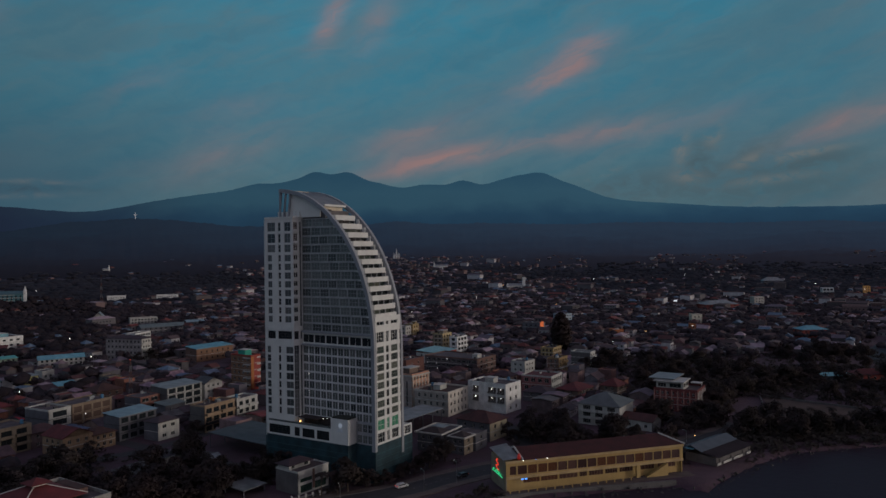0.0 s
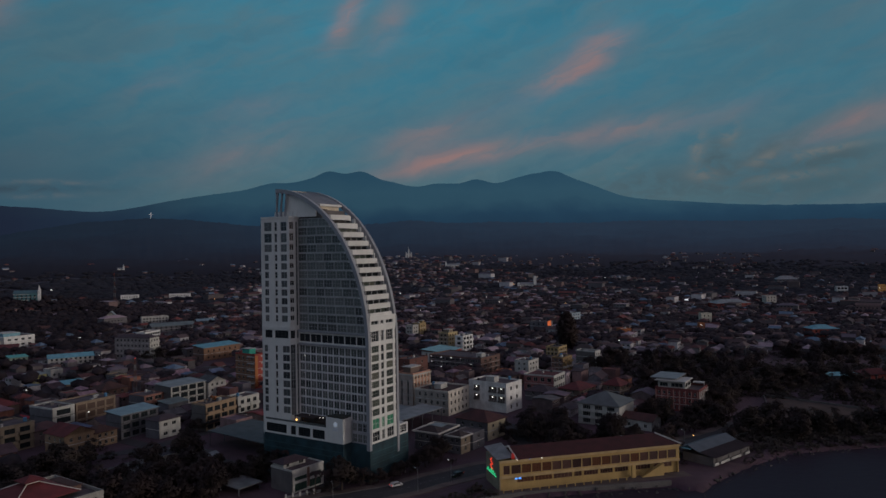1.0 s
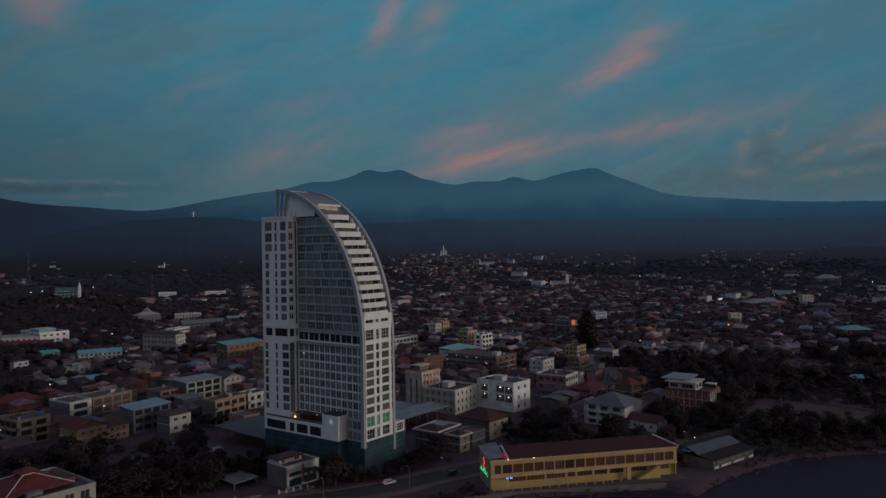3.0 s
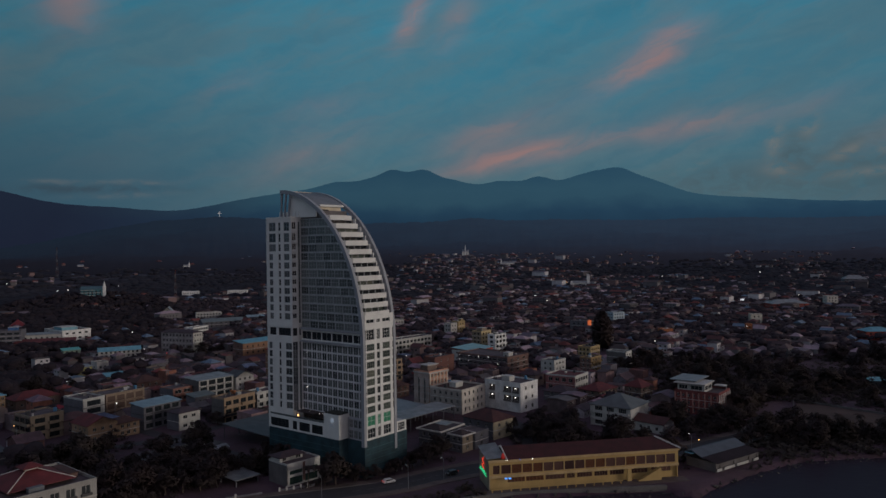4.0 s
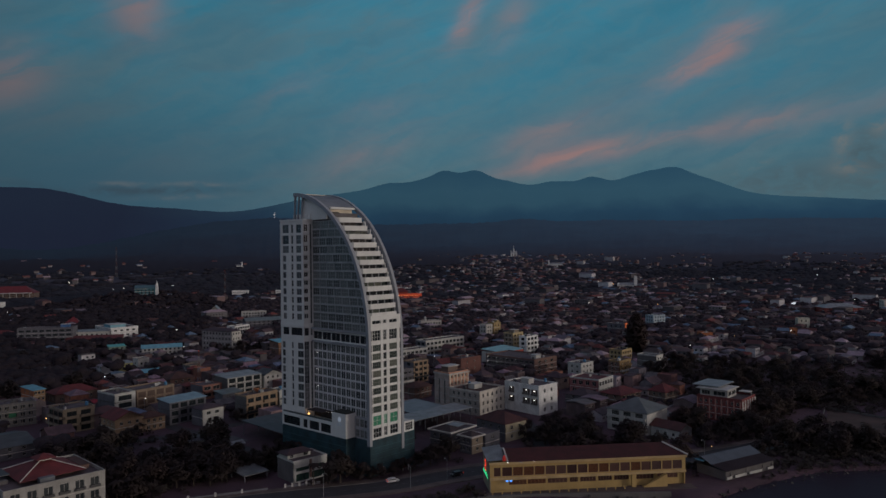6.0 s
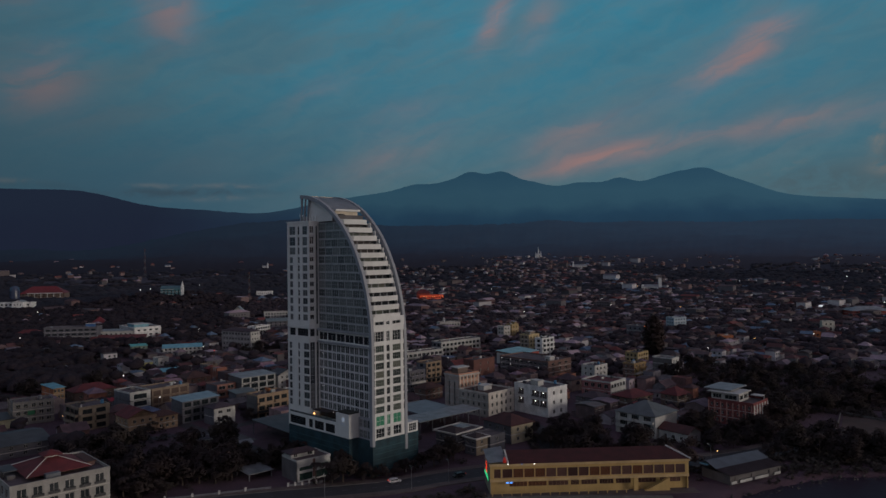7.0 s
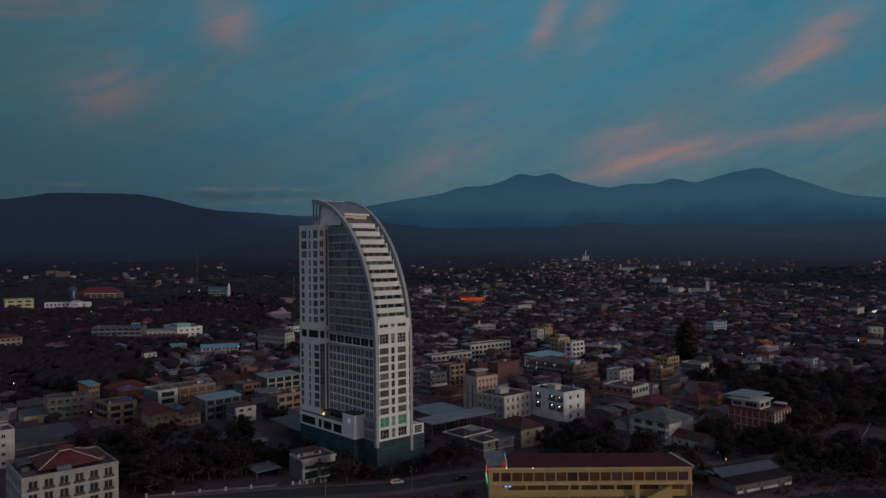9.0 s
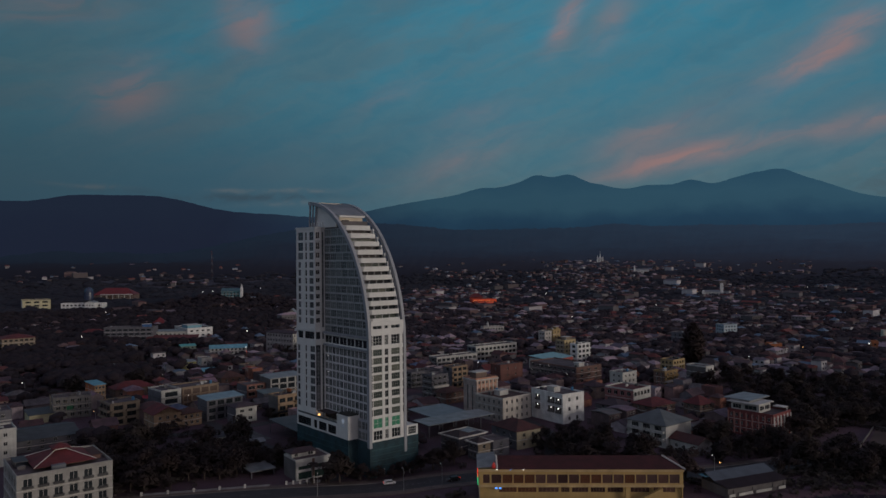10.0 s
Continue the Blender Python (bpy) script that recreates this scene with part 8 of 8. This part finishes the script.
def far_wood():
    rnd = random.Random(6)
    V, F, V2, F2, V3, F3 = [], [], [], [], [], []
    pts = []
    for x, y in far_trees:
        r = math.hypot(x - EYE_MID.x, y - EYE_MID.y)
        if NTREES[0] < 400 and r < 520:
            if not in_foot(x, y, 2.5) and not near_road(x, y, -2):
                plant(x, y)
            continue
        pts.append((x, y, r))
        if r > 600:
            pts.append((x + rnd.uniform(-7, 7), y + rnd.uniform(-7, 7), r))
    n_first = len(pts)
    near_spots = [s for s in far_spots if math.hypot(s[0] - EYE_MID.x, s[1] - EYE_MID.y) < 1300]
    while len(pts) < n_first + 2400:
        u, v = rnd.uniform(-1, 1), rnd.uniform(-1, 1)
        gx, gy, hx, hy = rnd.choice(((-168, 446, 28, 22), (-235, 520, 52, 44), (-330, 620, 90, 46), (-310, 780, 100, 60), (-320, 930, 90, 60), (-330, 1110, 150, 90), (300, 640, 60, 26), (430, 700, 90, 40), (270, 900, 80, 36)))
        x, y = gx + u * hx, gy + v * hy
        if u * u + v * v > 1 or any((x - p) ** 2 + (y - q) ** 2 < 100 for p, q, w_ in near_spots if abs(x - p) < 10):
            continue
        pts.append((x, y, math.hypot(x - EYE_MID.x, y - EYE_MID.y)))
    for x, y, r in pts:
        if in_foot(x, y, 2) or r > 1820 or any((x - a) ** 2 + (y - b) ** 2 < k * k for a, b, k in YARDS):
            continue
        if r > 1150 and rnd.random() < 0.40 + 0.5 * step(1350, 1800, r):
            continue
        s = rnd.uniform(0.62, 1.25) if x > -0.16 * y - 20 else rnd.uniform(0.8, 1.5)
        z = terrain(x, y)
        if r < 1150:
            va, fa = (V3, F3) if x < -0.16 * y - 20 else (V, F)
            for _ in range(4 if r < 850 else 3):
                k = rnd.uniform(2.0, 3.6) * s
                lump(va, fa, (x + rnd.gauss(0, 2.0) * s, y + rnd.gauss(0, 2.0) * s, z + rnd.uniform(2.6, 5.4) * s), k, k * rnd.uniform(0.5, 0.8), rnd)
        else:
            for _ in range(2):
                k = rnd.uniform(5.0, 8.0) * s
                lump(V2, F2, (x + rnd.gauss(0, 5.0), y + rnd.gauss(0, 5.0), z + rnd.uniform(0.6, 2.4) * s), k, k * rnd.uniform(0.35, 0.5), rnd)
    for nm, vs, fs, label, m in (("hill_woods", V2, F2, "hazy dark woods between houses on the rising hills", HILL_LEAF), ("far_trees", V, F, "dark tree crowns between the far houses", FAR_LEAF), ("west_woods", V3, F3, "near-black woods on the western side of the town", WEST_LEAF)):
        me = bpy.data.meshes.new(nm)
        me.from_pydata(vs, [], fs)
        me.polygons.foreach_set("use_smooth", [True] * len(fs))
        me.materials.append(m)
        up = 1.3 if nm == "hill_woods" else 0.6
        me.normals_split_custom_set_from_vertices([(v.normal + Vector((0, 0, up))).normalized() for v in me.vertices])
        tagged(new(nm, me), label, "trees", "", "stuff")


far_wood()
for o in PROTO + [TALL] + DETAIL + SIMPLE:
    for c in o.children_recursive:
        bpy.data.objects.remove(c)
    bpy.data.objects.remove(o)



def scrub():
    """Low bushes under the groves and along the shore."""
    rnd = random.Random(12)
    V, F = [], []
    n = 0
    spots = []
    for gx, gy, hx, hy, a, k in GROVES:
        c, s = math.cos(radians(a)), math.sin(radians(a))
        for _ in range(int(hx * hy / 4.5)):
            u, v = rnd.uniform(-hx - 3, hx + 3), rnd.uniform(-hy - 3, hy + 3)
            spots.append((gx + u * c - v * s, gy + u * s + v * c))
    for _ in range(1100):
        spots.append((rnd.uniform(150, 420), rnd.uniform(236, 460)))
    for _ in range(700):
        x = rnd.uniform(178, 360)
        spots.append((x, shore_y(x) + rnd.uniform(2, 34)))
    for _ in range(120):
        x = rnd.uniform(-60, 80)
        spots.append((x, shore_y(x) + rnd.uniform(2, 14)))
    for x, y in spots:
        if in_foot(x, y, 0.8) or near_road(x, y, -1.0) or y < shore_y(x) + 1.5:
            continue
        s = rnd.uniform(0.5, 1.5)
        leaf_cloud(V, F, (x, y, 0.7 * s), Vector((1.6 * s, 1.6 * s, 0.9 * s)), 26, 0.85 * s, rnd, 0.7)
    me = bpy.data.meshes.new("scrub")
    me.from_pydata(V, [], F)
    me.materials.append(mat("scrub_leaves", (0.080, 0.068, 0.062), 0.9, var=0.3, scale=0.1, bump=0))
    tagged(new("scrub", me), "low dark bushes under the trees and along the shore", "bushes", "", "stuff")


scrub()

# ---- landmarks farther off ----------------------------------------------


cx, cy = -3600 * math.sin(radians(7.95)), 3600 * math.cos(radians(7.95))
T = thing("hilltop_cross", pose(cx, cy, terrain(cx, cy) - 2, 0, 0, 5), "tall white cross on the wooded ridge", "cross")
# a faint emission brightens the white; no lamp is built here
part("upright", made(box, -1.3, 1.3, -1.2, 1.2, 0, 33), mat("glowing_white", (0.8, 0.8, 0.8), glow=(0.9, 0.95, 1), strength=0.08), T)
part("crossbar", made(box, -7.5, 7.5, -1.0, 1.0, 23, 25.6), mat("glowing_white", (0.8, 0.8, 0.8)), T)


def radio_mast(x, y, h, w=2.4):
    T = thing("radio_mast", pose(x, y, ground_z(x, y) - 0.3, 0, 0, 20), "red and white banded lattice radio mast", "mast", "radio masts")
    n = 8
    for i in range(n):
        bm = bmesh.new()
        z0, z1 = h * i / n, h * (i + 1) / n
        a, b = w * (1 - 0.75 * i / n) / 2, w * (1 - 0.75 * (i + 1) / n) / 2
        k = 0.10 * w / 2.4 + 0.05
        for sx, sy in ((-1, -1), (1, -1), (1, 1), (-1, 1)):
            tube(bm, (sx * a, sy * a, z0), (sx * b, sy * b, z1), k, k, 4)
            tx, ty = (sx, -sy) if sx * sy > 0 else (-sx, sy)
            tube(bm, (sx * a, sy * a, z0), (tx * b, ty * b, z1), k * 0.7, k * 0.7, 4)
        part("lattice_section", bm, mat("mast_red", (0.10, 0.045, 0.042)) if i % 2 else mat("mast_white", (0.17, 0.17, 0.18)), T)
    part("beacon", made(ball, (0, 0, h + 0.3), 0.25), SIGN_RED, T)


radio_mast(-520, 1560, 62, 4)
radio_mast(-212, 1174, 46, 3)
radio_mast(-62, 420, 24, 2.0)


def street_lamp(x, y, h=8.0, mt=BULB, rot=0, r=0.2):
    T = thing("street_lamp", pose(x, y, ground_z(x, y), 0, 0, rot), "street lamp with a small bright head on a steel pole", "street lamp", "street lamps")
    bm = bmesh.new()
    tube(bm, (0, 0, 0), (0, 0, h), 0.09, 0.06, 6)
    tube(bm, (0, 0, h), (1.3, 0, h + 0.3), 0.05, 0.04, 5)
    part("pole", bm, METAL, T)
    bm = bmesh.new()
    box(bm, 1.1, 1.9, -0.14, 0.14, h + 0.26, h + 0.38)
    part("lamp_head", bm, METAL, T)
    part("lens", made(ball, (1.5, 0, h + 0.2), r), mt, T)


lamp_rnd = random.Random(31)
for i in range(20, 60, 6):
    p = ROADPTS[i]
    q = ROADPTS[i + 1]
    a = math.degrees(math.atan2(q.y - p.y, q.x - p.x))
    street_lamp(p.x + 6.2 * math.sin(radians(a)), p.y - 6.2 * math.cos(radians(a)), 7.5, METAL if i % 4 else BULB, a + 90, 0.12)
for k in range(34):
    az, r = radians(lamp_rnd.uniform(-30, 44)), lamp_rnd.uniform(330, 1500)
    x, y = EYE_MID.x + r * math.sin(az), EYE_MID.y + r * math.cos(az)
    if in_foot(x, y, 1) or y < shore_y(x) + 5:
        continue
    street_lamp(x, y, 9.5, BULB if lamp_rnd.random() < 0.75 else BULB_WARM, lamp_rnd.uniform(0, 360), 0.16 + r / 4200)


def car(x, y, ang, paint, label):
    T = thing("car", pose(x, y, 0.08, 0, 0, ang), label, "car", "cars")
    bm = bmesh.new()
    prof = [(-2.2, 0.35), (2.2, 0.35), (2.25, 0.8), (1.5, 1.0), (0.9, 1.55), (-1.5, 1.6), (-2.15, 1.05), (-2.25, 0.8)]
    a = [bm.verts.new((px, -0.88, pz)) for px, pz in prof]
    b = [bm.verts.new((px, 0.88, pz)) for px, pz in prof]
    bm.faces.new(a)
    bm.faces.new(b[::-1])
    for i in range(len(prof)):
        j = (i + 1) % len(prof)
        bm.faces.new((a[j], a[i], b[i], b[j]))
    bmesh.ops.bevel(bm, geom=bm.edges[:], offset=0.07, segments=2, affect="EDGES")
    part("body", bm, paint, T)
    for s in (-1, 1):
        bm = bmesh.new()
        y0, y1 = sorted((s * 0.87, s * 0.90))
        box(bm, -1.6, 1.0, y0, y1, 1.05, 1.45)
        part("side_window", bm, GLASS, T)
    part("windscreen", made(box, 1.0, 1.35, -0.7, 0.7, 1.08, 1.42), GLASS, T)
    for wx in (-1.35, 1.35):
        for wy in (-0.8, 0.8):
            bm = bmesh.new()
            bmesh.ops.create_cone(bm, cap_ends=True, segments=14, radius1=0.34, radius2=0.34, depth=0.22, matrix=pose(wx, wy, 0.34, 90, 0, 0))
            w = part("wheel", bm, DARK_METAL, T)
            bm = bmesh.new()
            bmesh.ops.create_cone(bm, cap_ends=True, segments=10, radius1=0.2, radius2=0.2, depth=0.24, matrix=pose(wx, wy, 0.34, 90, 0, 0))
            part("rim", bm, METAL, w)
    for wy in (-0.65, 0.65):
        part("tail_light", made(box, -2.3, -2.2, wy - 0.15, wy + 0.15, 0.85, 1.1), SIGN_RED, T)
        part("headlight", made(box, 2.2, 2.28, wy - 0.15, wy + 0.15, 0.65, 0.82), TRIM, T)


car(49.2, 241.6, 23, mat("white_car_paint", (0.6, 0.6, 0.6), 0.3, bump=0), "white car on the coast road")
car(72, 246.5, 207, mat("dark_car_paint", (0.03, 0.03, 0.035), 0.3, bump=0), "dark car on the coast road")
car(-38, 299, 140, mat("white_car_paint", (0.6, 0.6, 0.6)), "white car parked on the worn car park")
car(-31, 305, 138, mat("silver_car_paint", (0.35, 0.36, 0.38), 0.35, bump=0), "silver car parked on the worn car park")
car(166, 247, 30, mat("white_car_paint", (0.6, 0.6, 0.6)), "white car parked near the boathouse")


def fence_wall(pts, label):
    T = thing("garden_wall", pose(0, 0, 0), label, "wall")
    for (x0, y0), (x1, y1) in zip(pts, pts[1:]):
        bm = bmesh.new()
        slab_on(bm, (x0, y0), (x1, y1), 0, 0.2, 0, 0.9)
        part("panel", bm, GREY_WALL, T)
        part("post", made(box, x0 - 0.3, x0 + 0.3, y0 - 0.3, y0 + 0.3, 0, 1.5), TRIM, T)


fence_wall([(-34 + 8.2 * i, 226.0 + 2.4 * i) for i in range(6)], "low grey garden wall with pale posts")
fence_wall([(12.5 + 2.3 * i, 239.6 + 0.75 * i) for i in range(6)], "low garden wall with white posts before the house")
for x, y in ((44, 251), (53, 254.5)):
    T = thing("gate_sign", pose(x, y, 0, 0, 0, 25), "white-framed board beside the hotel drive", "sign")
    part("board", made(box, 0.2, 2.2, 0, 0.12, 0.8, 2.6), DARK_WALL, T)
    bm = bmesh.new()
    box(bm, 0, 0.2, -0.02, 0.14, 0, 2.8)
    box(bm, 2.2, 2.4, -0.02, 0.14, 0, 2.8)
    box(bm, 0.2, 2.2, -0.02, 0.14, 2.6, 2.8)
    part("frame", bm, PAINT_WHITE, T)
